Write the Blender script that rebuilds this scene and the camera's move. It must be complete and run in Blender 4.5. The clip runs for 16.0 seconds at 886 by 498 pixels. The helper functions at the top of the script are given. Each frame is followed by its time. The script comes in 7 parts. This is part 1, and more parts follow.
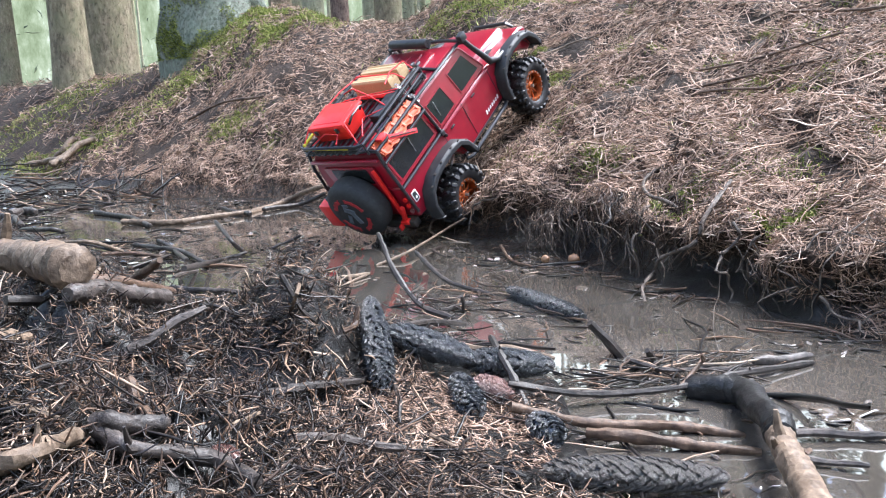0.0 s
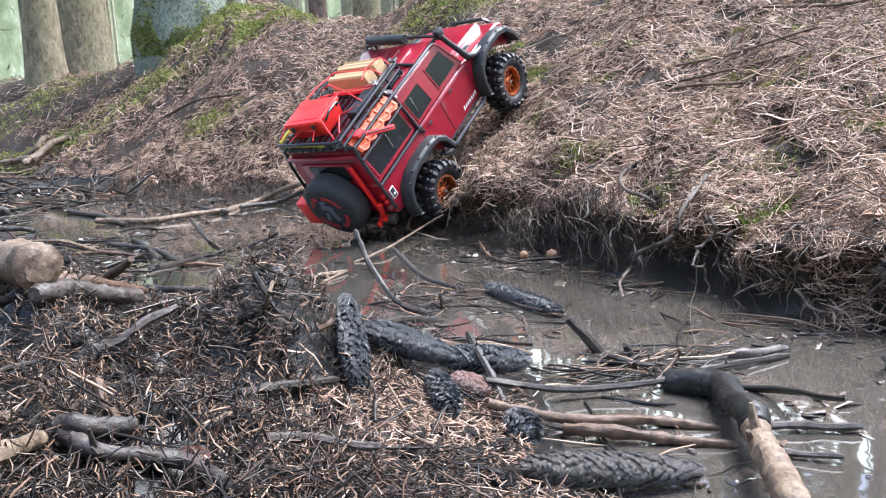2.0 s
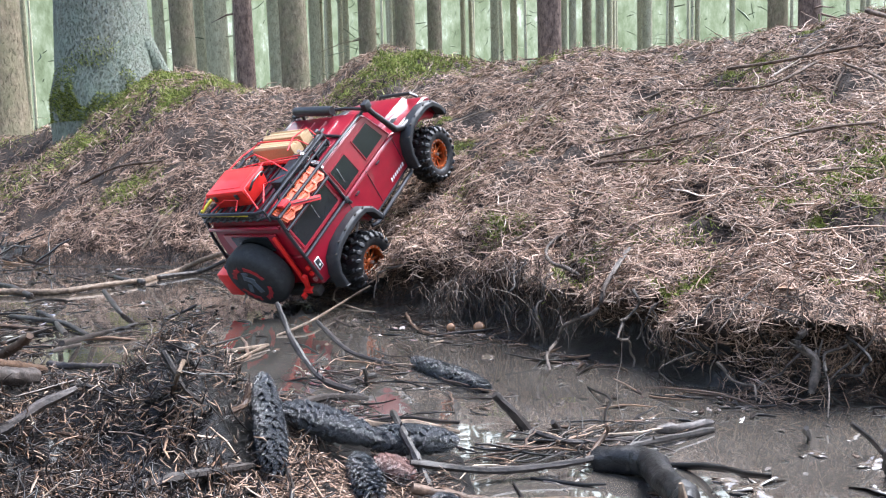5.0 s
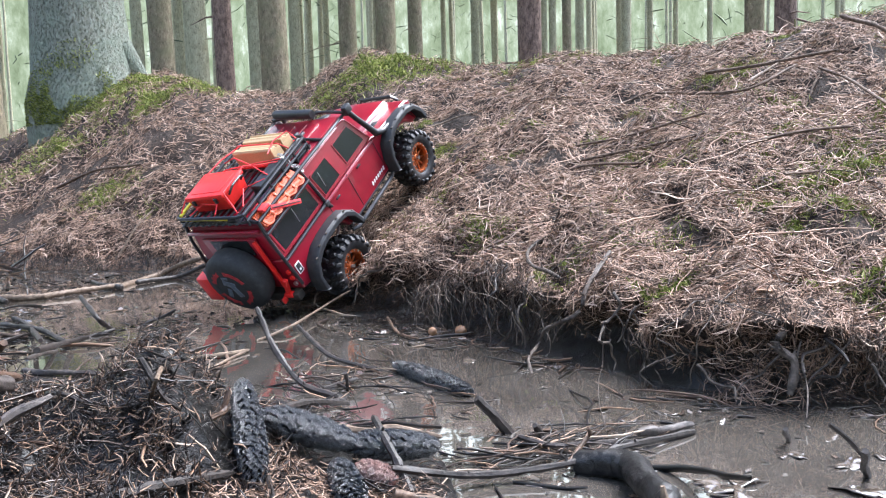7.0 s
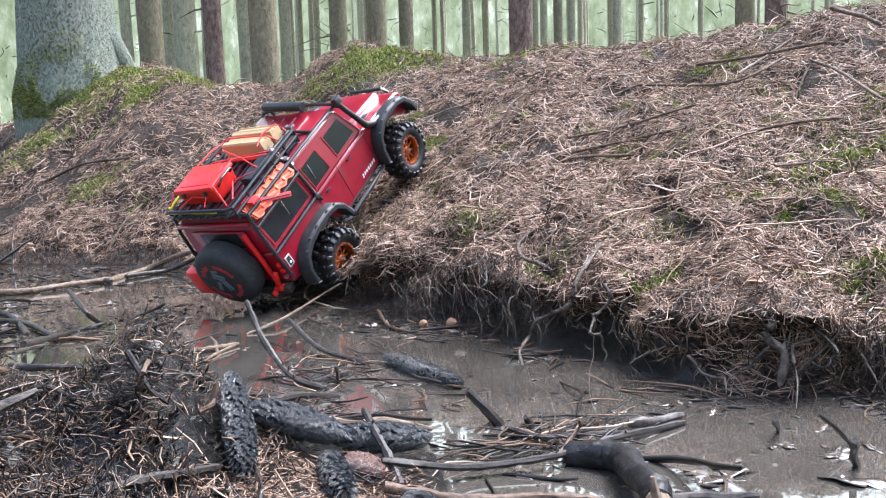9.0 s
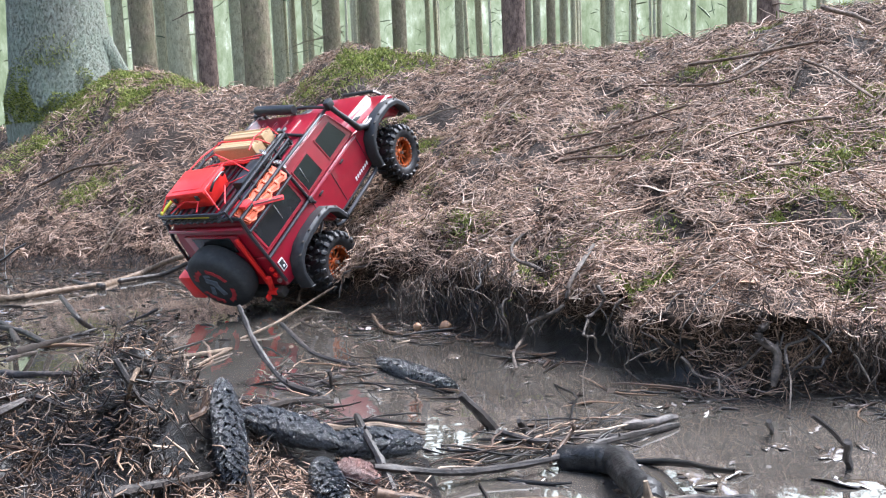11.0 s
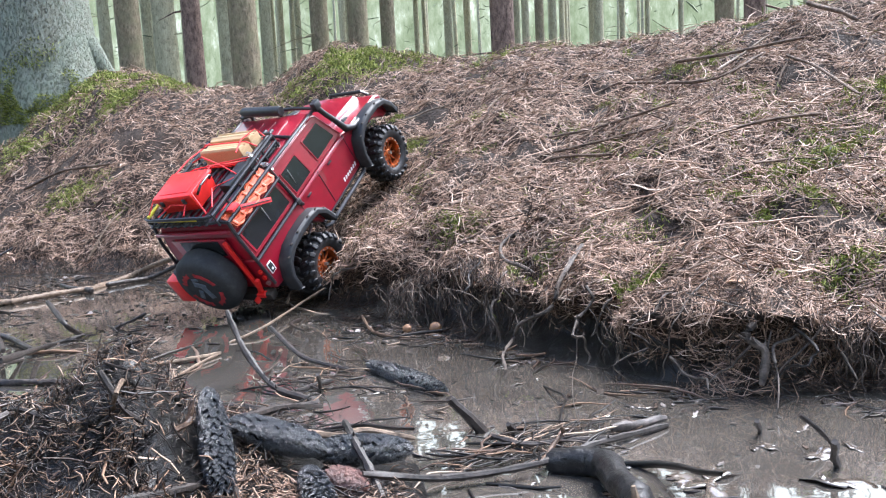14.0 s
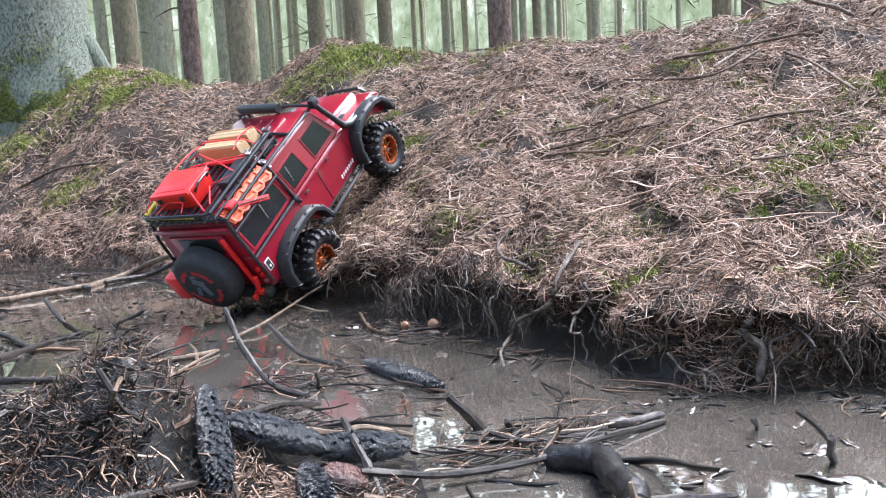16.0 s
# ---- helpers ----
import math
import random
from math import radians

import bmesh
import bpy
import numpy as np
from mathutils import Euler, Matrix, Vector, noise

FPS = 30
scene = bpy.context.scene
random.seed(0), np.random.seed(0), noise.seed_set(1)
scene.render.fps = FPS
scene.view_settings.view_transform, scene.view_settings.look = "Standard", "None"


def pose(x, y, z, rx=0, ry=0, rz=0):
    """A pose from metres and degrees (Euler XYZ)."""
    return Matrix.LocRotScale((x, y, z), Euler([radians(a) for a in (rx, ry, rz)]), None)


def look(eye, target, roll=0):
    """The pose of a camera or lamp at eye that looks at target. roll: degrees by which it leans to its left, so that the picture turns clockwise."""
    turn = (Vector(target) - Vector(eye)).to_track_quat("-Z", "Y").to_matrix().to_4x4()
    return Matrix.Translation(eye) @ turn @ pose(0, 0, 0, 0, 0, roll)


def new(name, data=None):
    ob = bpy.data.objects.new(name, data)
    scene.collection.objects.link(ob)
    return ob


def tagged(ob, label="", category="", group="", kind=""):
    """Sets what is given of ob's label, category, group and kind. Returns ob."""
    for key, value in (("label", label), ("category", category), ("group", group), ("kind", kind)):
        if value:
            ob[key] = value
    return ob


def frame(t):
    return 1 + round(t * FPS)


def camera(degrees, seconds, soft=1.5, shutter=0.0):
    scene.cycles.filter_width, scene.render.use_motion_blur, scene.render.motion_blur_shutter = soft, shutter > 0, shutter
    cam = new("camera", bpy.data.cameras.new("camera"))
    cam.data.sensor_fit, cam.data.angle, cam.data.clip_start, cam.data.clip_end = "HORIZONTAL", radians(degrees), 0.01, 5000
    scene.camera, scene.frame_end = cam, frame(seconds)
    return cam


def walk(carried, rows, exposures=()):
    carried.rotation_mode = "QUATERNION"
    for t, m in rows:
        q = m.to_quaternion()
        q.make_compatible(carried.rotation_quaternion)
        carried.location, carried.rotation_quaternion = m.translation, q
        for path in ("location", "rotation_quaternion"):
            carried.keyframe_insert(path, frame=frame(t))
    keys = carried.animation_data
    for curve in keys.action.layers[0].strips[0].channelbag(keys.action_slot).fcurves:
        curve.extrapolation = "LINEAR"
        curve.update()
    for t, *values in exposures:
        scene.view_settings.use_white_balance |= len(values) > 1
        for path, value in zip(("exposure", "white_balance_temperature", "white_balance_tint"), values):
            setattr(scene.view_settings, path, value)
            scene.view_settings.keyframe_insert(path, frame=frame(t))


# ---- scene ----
cam = camera(61.4, 16.0, soft=1.15)

PATH = [
    (0, (0.051, 0.087, 0.231), (0.028, 2.056, -0.118), -2.3),
    (0.5, (0.052, 0.087, 0.23), (0.036, 2.055, -0.128), -2.6),
    (1, (0.051, 0.089, 0.231), (0.047, 2.055, -0.133), -2.7),
    (1.5, (0.054, 0.091, 0.231), (0.064, 2.058, -0.136), -2.6),
    (2, (0.055, 0.092, 0.229), (0.083, 2.06, -0.13), -2.5),
    (2.5, (0.053, 0.097, 0.224), (0.111, 2.067, -0.118), -2.2),
    (3, (0.054, 0.101, 0.222), (0.146, 2.074, -0.089), -1.9),
    (3.5, (0.054, 0.103, 0.228), (0.19, 2.08, -0.043), -1.7),
    (4, (0.057, 0.104, 0.231), (0.23, 2.084, 0.002), -1.6),
    (6.5, (0.059, 0.11, 0.23), (0.33, 2.085, 0.062), -1.7),
    (7, (0.059, 0.109, 0.231), (0.336, 2.082, 0.057), -1.7),
    (7.5, (0.06, 0.109, 0.232), (0.342, 2.081, 0.053), -1.8),
    (8, (0.061, 0.111, 0.232), (0.35, 2.082, 0.048), -1.7),
    (8.5, (0.061, 0.111, 0.231), (0.354, 2.081, 0.041), -1.8),
    (9, (0.061, 0.112, 0.229), (0.359, 2.08, 0.037), -1.8),
    (11.5, (0.065, 0.114, 0.233), (0.38, 2.08, 0.043), -2.4),
    (12, (0.064, 0.112, 0.235), (0.385, 2.077, 0.043), -2.5),
    (12.5, (0.067, 0.114, 0.236), (0.391, 2.078, 0.044), -2.7),
    (13, (0.067, 0.113, 0.237), (0.395, 2.076, 0.042), -2.9),
    (13.5, (0.066, 0.113, 0.236), (0.398, 2.075, 0.039), -2.9),
    (14, (0.069, 0.116, 0.237), (0.402, 2.078, 0.038), -2.9),
    (14.5, (0.068, 0.115, 0.236), (0.403, 2.076, 0.033), -2.9),
    (15, (0.067, 0.114, 0.234), (0.403, 2.075, 0.03), -2.9),
    (15.5, (0.067, 0.113, 0.236), (0.405, 2.073, 0.031), -2.9),
    (16, (0.069, 0.115, 0.238), (0.407, 2.075, 0.029), -3.0),
]
walk(cam, [(t, look(eye, target, roll)) for t, eye, target, roll in PATH],
     exposures=[(0, 1.98, 5720, 9), (2.5, 1.98, 5720, 9), (5.5, 1.92, 5720, 10), (16, 1.92, 5720, 10)])

# ---------------------------------------------------------------- light
SUN_EL, SUN_ROT = radians(62), radians(62)
world = bpy.data.worlds.new("forest_sky")
scene.world = world
world.use_nodes = True
wt = world.node_tree
sky = wt.nodes.new("ShaderNodeTexSky")
sky.sky_type, sky.sun_disc = "NISHITA", False
sky.sun_elevation, sky.sun_rotation = SUN_EL, SUN_ROT
sky.air_density, sky.dust_density, sky.ozone_density = 1.0, 4.0, 1.0
wt.nodes["Background"].inputs["Strength"].default_value = 0.15
wt.links.new(sky.outputs[0], wt.nodes["Background"].inputs["Color"])
sun = new("sun", bpy.data.lights.new("sun", "SUN"))
sun.data.energy, sun.data.angle, sun.data.color = 3.0, radians(38), (1.0, 0.975, 0.945)
sun_from = Vector((math.sin(SUN_ROT) * math.cos(SUN_EL), math.cos(SUN_ROT) * math.cos(SUN_EL), math.sin(SUN_EL)))
sun.matrix_world = look(sun_from * 20, (0, 0, 0))

# ---------------------------------------------------------------- materials
def mat(name, rough=0.7, metal=0.0, spec=0.5):
    """A new node material with its tree, its shader and a helper to add nodes."""
    m = bpy.data.materials.new(name)
    m.use_nodes = True
    bs = m.node_tree.nodes["Principled BSDF"]
    bs.inputs["Roughness"].default_value = rough
    bs.inputs["Metallic"].default_value = metal
    bs.inputs["Specular IOR Level"].default_value = spec
    return m, m.node_tree, bs


def node(t, kind, **kw):
    n = t.nodes.new("ShaderNode" + kind)
    for k, v in kw.items():
        n.inputs[k.replace("_", " ")].default_value = v
    return n


def ramp(t, fac, stops):
    n = t.nodes.new("ShaderNodeValToRGB")
    e = n.color_ramp.elements
    while len(e) < len(stops):
        e.new(0.5)
    for q, (p, c) in zip(e, stops):
        q.position, q.color = p, (*c, 1)
    t.links.new(fac, n.inputs[0])
    return n.outputs[0]


def mix(t, fac, a, b, kind="MIX"):
    n = t.nodes.new("ShaderNodeMix")
    n.data_type, n.blend_type = "RGBA", kind
    for sock, v in ((n.inputs[0], fac), (n.inputs[6], a), (n.inputs[7], b)):
        if isinstance(v, (int, float)):
            sock.default_value = v
        elif isinstance(v, tuple):
            sock.default_value = (*v, 1)
        else:
            t.links.new(v, sock)
    return n.outputs[2]


def noise_tex(t, scale, detail=5.0, rough=0.6, coord="Object", stretch=None):
    co = t.nodes.new("ShaderNodeTexCoord").outputs[coord]
    if stretch:
        mp = t.nodes.new("ShaderNodeMapping")
        mp.inputs["Scale"].default_value = stretch
        t.links.new(co, mp.inputs[0])
        co = mp.outputs[0]
    n = node(t, "TexNoise", Scale=scale, Detail=detail, Roughness=rough)
    t.links.new(co, n.inputs["Vector"])
    return n.outputs["Fac"]


def bump(t, bs, height, strength=0.5, distance=0.002):
    n = node(t, "Bump", Strength=strength, Distance=distance)
    t.links.new(height, n.inputs["Height"])
    t.links.new(n.outputs[0], bs.inputs["Normal"])
    return n


def rough_from(t, bs, fac, lo, hi):
    n = t.nodes.new("ShaderNodeMapRange")
    n.inputs["To Min"].default_value, n.inputs["To Max"].default_value = lo, hi
    t.links.new(fac, n.inputs[0])
    t.links.new(n.outputs[0], bs.inputs["Roughness"])


def island(t):
    return t.nodes.new("ShaderNodeNewGeometry").outputs["Random Per Island"]


def litter(name, stops, rough=0.6, grain=180.0, spec=0.25):
    """Twigs and needles: a colour of its own for each piece, with a mottled skin."""
    m, t, bs = mat(name, rough, 0.0, spec)
    c = ramp(t, island(t), stops)
    c = mix(t, 0.45, c, ramp(t, noise_tex(t, grain, 3.0), [(0.3, (0.25, 0.22, 0.2)), (0.65, (1.0, 1.0, 1.0))]), "MULTIPLY")
    t.links.new(c, bs.inputs["Base Color"])
    return m


def plain(name, colour, rough=0.5, metal=0.0, var=0.25, scale=60.0, bumps=0.0, dist=0.001, spec=0.5, dirt=None, dirt_amt=(0.55, 0.75)):
    """A surface of one colour with mottling, optional dirt and relief."""
    m, t, bs = mat(name, rough, metal, spec)
    f = noise_tex(t, scale)
    lo = tuple(c * (1 - var) for c in colour)
    hi = tuple(min(1, c * (1 + var)) for c in colour)
    c = ramp(t, f, [(0.3, lo), (0.7, hi)])
    if dirt:
        d = ramp(t, noise_tex(t, scale * 0.35, 8.0, 0.7), [(dirt_amt[0], (0, 0, 0)), (dirt_amt[1], (1, 1, 1))])
        c = mix(t, d, c, dirt)
        rough_from(t, bs, d, rough, 0.85)
    t.links.new(c, bs.inputs["Base Color"])
    if bumps:
        bump(t, bs, noise_tex(t, scale * 2.5, 4.0), bumps, dist)
    return m


def bark(name, dark, light, scale=(60, 60, 14), green=None, depth=0.01):
    """Flaky bark: plates of two tones, dark clefts between them, lichen over all."""
    m, t, bs = mat(name, 0.9, 0.0, 0.2)
    f = noise_tex(t, 1.0, 10.0, 0.75, stretch=scale)
    g = noise_tex(t, 1.0, 6.0, 0.65, stretch=tuple(v * 2.3 for v in scale))
    c = ramp(t, f, [(0.36, dark), (0.5, tuple(0.5 * (a + b) for a, b in zip(dark, light))), (0.62, light)])
    cl = ramp(t, g, [(0.36, (0.34, 0.31, 0.28)), (0.47, (1, 1, 1))])
    c = mix(t, 0.6, c, cl, "MULTIPLY")
    if green:
        c = mix(t, ramp(t, noise_tex(t, 5.0, 7.0, 0.7), [(0.42, (0, 0, 0)), (0.66, (0.7, 0.7, 0.7))]), c, green)
    t.links.new(c, bs.inputs["Base Color"])
    bump(t, bs, mix(t, 0.6, f, cl), 1.0, depth)
    return m


# ground: a mat of needles, wet mud along the ditch
def soil_look(t_, b_):
    f1, f2 = noise_tex(t_, 9.0, 6.0), noise_tex(t_, 140.0, 6.0, 0.7)
    c_ = ramp(t_, f2, [(0.34, (0.010, 0.0075, 0.006)), (0.52, (0.040, 0.027, 0.020)), (0.70, (0.17, 0.112, 0.076))])
    c_ = mix(t_, ramp(t_, f1, [(0.42, (0, 0, 0)), (0.62, (0.75, 0.75, 0.75))]), c_, (0.018, 0.0125, 0.0095))
    t_.links.new(c_, b_.inputs["Base Color"])
    bump(t_, b_, f2, 0.9, 0.012)


def mud_look(t_, b_):
    f1, f2 = noise_tex(t_, 30.0, 6.0), noise_tex(t_, 260.0, 6.0, 0.75)
    c_ = ramp(t_, f2, [(0.3, (0.006, 0.0053, 0.0048)), (0.55, (0.017, 0.0145, 0.0125)), (0.75, (0.05, 0.041, 0.034))])
    t_.links.new(c_, b_.inputs["Base Color"])
    rough_from(t_, b_, f1, 0.16, 0.65)
    bump(t_, b_, mix(t_, 0.5, f2, noise_tex(t_, 90.0, 8.0, 0.8)), 1.0, 0.03)
    b_.inputs["Coat Weight"].default_value, b_.inputs["Coat Roughness"].default_value = 0.25, 0.22


M_MUD, t_, b_ = mat("wet_mud", 0.35, 0.0, 0.8)
mud_look(t_, b_)
M_CLOD, t_, b_ = mat("crumbly_wet_mud", 0.6, 0.0, 0.35)
f2_ = noise_tex(t_, 420.0, 6.0, 0.8)
t_.links.new(ramp(t_, f2_, [(0.32, (0.006, 0.005, 0.0045)), (0.55, (0.022, 0.018, 0.0155)), (0.75, (0.06, 0.048, 0.04))]), b_.inputs["Base Color"])
rough_from(t_, b_, noise_tex(t_, 60.0), 0.3, 0.75)
bump(t_, b_, f2_, 1.0, 0.012)
M_GROUND, t_, b_ = mat("needle_soil_and_mud", 0.85, 0.0, 0.3)
soil_look(t_, b_)
b2_ = t_.nodes.new("ShaderNodeBsdfPrincipled")
b2_.inputs["Specular IOR Level"].default_value = 0.8
mud_look(t_, b2_)
wet_ = t_.nodes.new("ShaderNodeAttribute")
wet_.attribute_name = "wet"
add_ = t_.nodes.new("ShaderNodeMath")
add_.operation = "ADD"
t_.links.new(wet_.outputs["Fac"], add_.inputs[0])
t_.links.new(noise_tex(t_, 12.0, 6.0, 0.7), add_.inputs[1])
ms_ = t_.nodes.new("ShaderNodeMixShader")
t_.links.new(ramp(t_, add_.outputs[0], [(0.92, (0, 0, 0)), (1.0, (1, 1, 1))]), ms_.inputs[0])
t_.links.new(b_.outputs[0], ms_.inputs[1])
t_.links.new(b2_.outputs[0], ms_.inputs[2])
t_.links.new(ms_.outputs[0], t_.nodes["Material Output"].inputs["Surface"])

M_WATER, t_, b_ = mat("muddy_water", 0.06, 0.0, 0.9)
c_ = ramp(t_, noise_tex(t_, 7.0, 5.0), [(0.35, (0.044, 0.038, 0.032)), (0.65, (0.068, 0.059, 0.050))])
t_.links.new(c_, b_.inputs["Base Color"])
b_.inputs["IOR"].default_value = 1.33
b_.inputs["Coat Weight"].default_value, b_.inputs["Coat Roughness"].default_value = 1.0, 0.01
bn_ = bump(t_, b_, mix(t_, 0.35, noise_tex(t_, 11.0, 2.0), noise_tex(t_, 34.0, 2.0)), 0.12, 0.004)
t_.links.new(bn_.outputs[0], b_.inputs["Coat Normal"])

M_BARK_BIG = bark("lichen_spruce_bark", (0.13, 0.125, 0.10), (0.27, 0.295, 0.245), (58, 58, 30), (0.19, 0.235, 0.18), 0.02)
M_BARK_GREY = bark("grey_spruce_bark", (0.12, 0.098, 0.066), (0.33, 0.275, 0.19), (26, 26, 12), (0.21, 0.205, 0.12))
M_BARK_RED = bark("red_brown_pine_bark", (0.08, 0.055, 0.046), (0.28, 0.2, 0.165), (26, 26, 12))
# far bark and foliage: base colours paled to stand in for haze
M_BARK_HAZY = bark("hazed_far_bark", (0.28, 0.265, 0.175), (0.48, 0.455, 0.315), (18, 18, 8))
M_FAR_HAZY = litter("hazed_far_foliage", [(0.0, (0.12, 0.15, 0.09)), (0.5, (0.2, 0.24, 0.15)), (1.0, (0.28, 0.31, 0.2))], 0.8, 3.0)
# backdrop: haze and far foliage painted as a glowing pattern
M_HAZE, t_, b_ = mat("glowing_haze_ring", 1.0)
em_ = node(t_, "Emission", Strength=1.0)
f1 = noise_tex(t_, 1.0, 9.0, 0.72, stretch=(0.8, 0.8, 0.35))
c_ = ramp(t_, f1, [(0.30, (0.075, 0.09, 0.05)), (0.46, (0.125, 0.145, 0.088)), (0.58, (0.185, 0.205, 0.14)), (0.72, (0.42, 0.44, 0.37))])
# stronger, whiter glow added towards the top for the water to mirror
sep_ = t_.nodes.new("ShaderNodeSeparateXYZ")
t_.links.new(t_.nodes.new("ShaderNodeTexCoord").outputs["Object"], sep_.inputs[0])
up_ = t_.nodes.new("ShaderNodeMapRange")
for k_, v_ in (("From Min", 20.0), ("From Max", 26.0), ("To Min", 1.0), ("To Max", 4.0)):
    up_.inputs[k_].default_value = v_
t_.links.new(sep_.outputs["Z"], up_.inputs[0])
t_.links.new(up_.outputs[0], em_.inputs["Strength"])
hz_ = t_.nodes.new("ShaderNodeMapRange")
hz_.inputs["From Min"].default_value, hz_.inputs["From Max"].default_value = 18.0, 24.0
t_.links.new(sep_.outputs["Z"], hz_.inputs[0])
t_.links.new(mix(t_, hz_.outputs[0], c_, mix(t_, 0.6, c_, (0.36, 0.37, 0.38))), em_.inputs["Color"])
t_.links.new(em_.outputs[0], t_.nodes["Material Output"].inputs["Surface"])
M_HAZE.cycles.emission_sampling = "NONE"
M_MOSS = litter("green_moss", [(0.0, (0.06, 0.075, 0.016)), (0.35, (0.17, 0.21, 0.045)), (0.75, (0.34, 0.38, 0.095)), (1.0, (0.48, 0.50, 0.19))], 0.85, 90.0)
M_NEEDLE = litter("dead_spruce_twigs", [(0.0, (0.026, 0.018, 0.014)), (0.22, (0.10, 0.064, 0.046)), (0.52, (0.34, 0.222, 0.158)), (0.82, (0.52, 0.36, 0.268)), (1.0, (0.68, 0.53, 0.43))], 0.6)
M_WETNEEDLE = litter("wet_dark_needles", [(0.0, (0.008, 0.007, 0.0068)), (0.5, (0.024, 0.018, 0.016)), (0.70, (0.085, 0.056, 0.042)), (0.90, (0.25, 0.155, 0.10)), (1.0, (0.44, 0.34, 0.26))], 0.35, 180.0, 0.4)
M_ROOT = litter("grey_brown_roots", [(0.0, (0.02, 0.016, 0.014)), (0.55, (0.06, 0.046, 0.038)), (0.85, (0.15, 0.115, 0.092)), (1.0, (0.3, 0.24, 0.2))], 0.6)
# needles at the undercut: the lip's shade is put into their colour
M_NEEDLE_SHADED = litter("shade_darkened_needles", [(0.0, (0.015, 0.011, 0.009)), (0.55, (0.05, 0.035, 0.027)), (0.88, (0.15, 0.1, 0.072)), (1.0, (0.3, 0.215, 0.16))], 0.6)

# ---------------------------------------------------------------- shape of the ground
rng = np.random.default_rng(7)
FAR_EDGE = [(-9, 10), (-4.2, 5.6), (-2.1, 3.65), (-1.25, 2.98), (-0.945, 2.56), (-0.578, 2.39), (-0.324, 2.13), (0.023, 1.56), (0.10, 1.37), (0.21, 1.27),
            (0.265, 1.16), (0.335, 1.03), (0.435, 0.86), (0.50, 0.79), (0.60, 0.75), (0.85, 0.66), (1.5, 0.3), (3.2, -0.6), (9, -4)]
NEAR_EDGE = [(-9, 9), (-3.6, 4.5), (-1.25, 2.12), (-0.62, 1.46), (-0.40, 1.12), (-0.28, 0.99), (-0.184, 0.94), (-0.097, 0.91), (-0.01, 0.86), (0.08, 0.78), (0.12, 0.70),
             (0.118, 0.6), (0.12, 0.52), (0.16, 0.42), (0.42, 0.1), (1.2, -0.7), (8, -6)]


def dist_to(line, x, y):
    """Signed distance from a polyline: positive on its left, seen along it from its end to its start."""
    best = np.full(np.shape(x), 1e9)
    sign = np.ones(np.shape(x))
    nx, ny = np.zeros(np.shape(x)), np.ones(np.shape(x))
    for (ax, ay), (bx, by) in zip(line, line[1:]):
        ux, uy = bx - ax, by - ay
        ll = ux * ux + uy * uy
        k = np.clip(((x - ax) * ux + (y - ay) * uy) / ll, 0, 1)
        dx, dy = x - ax - k * ux, y - ay - k * uy
        d = np.hypot(dx, dy)
        cr = ux * dy - uy * dx
        m = d < best
        best = np.where(m, d, best)
        sign = np.where(m, np.where(cr >= 0, 1, -1), sign)
        l = math.sqrt(ll)
        nx, ny = np.where(m, -uy / l, nx), np.where(m, ux / l, ny)
    if line is FAR_EDGE:
        sign = sign + 0.042 * fbm(x, y, 8.5, 3, 91) / np.maximum(best, 1e-4) * np.clip(1.2 - best * 3, 0, 1)
    return best * sign, nx, ny


def fbm(x, y, scale, octaves=4, seed=0):
    """Smooth value noise on arrays, about -1 to 1."""
    out, amp, tot = 0.0, 1.0, 0.0
    for o in range(octaves):
        u, v = np.asarray(x) * scale + 17.3 * o + seed * 3.1, np.asarray(y) * scale - 9.7 * o + seed * 7.7
        iu, iv = np.floor(u), np.floor(v)
        fu, fv = u - iu, v - iv
        fu, fv = fu * fu * (3 - 2 * fu), fv * fv * (3 - 2 * fv)

        def h(a, b):
            w = np.sin(a * 127.1 + b * 311.7 + o * 74.7 + seed * 19.19) * 43758.5453
            return (w - np.floor(w)) * 2 - 1
        n = (h(iu, iv) * (1 - fu) + h(iu + 1, iv) * fu) * (1 - fv) + (h(iu, iv + 1) * (1 - fu) + h(iu + 1, iv + 1) * fu) * fv
        out, tot = out + amp * n, tot + amp
        amp, scale = amp * 0.5, scale * 2.0
    return out / tot


AZ = (-60, -34, -27, -22, -17.5, -14, -11, -8, -5.5, -2.5, 0, 2.5, 6, 9, 13, 16.4, 20, 25, 30, 37, 50, 90)
CREST = (0.6, 0.64, 0.62, 0.58, 0.72, 0.84, 0.80, 0.70, 0.64, 0.65, 0.73, 0.785, 0.735, 0.68, 0.645, 0.66, 0.635, 0.63, 0.635, 0.66, 0.70, 0.72)


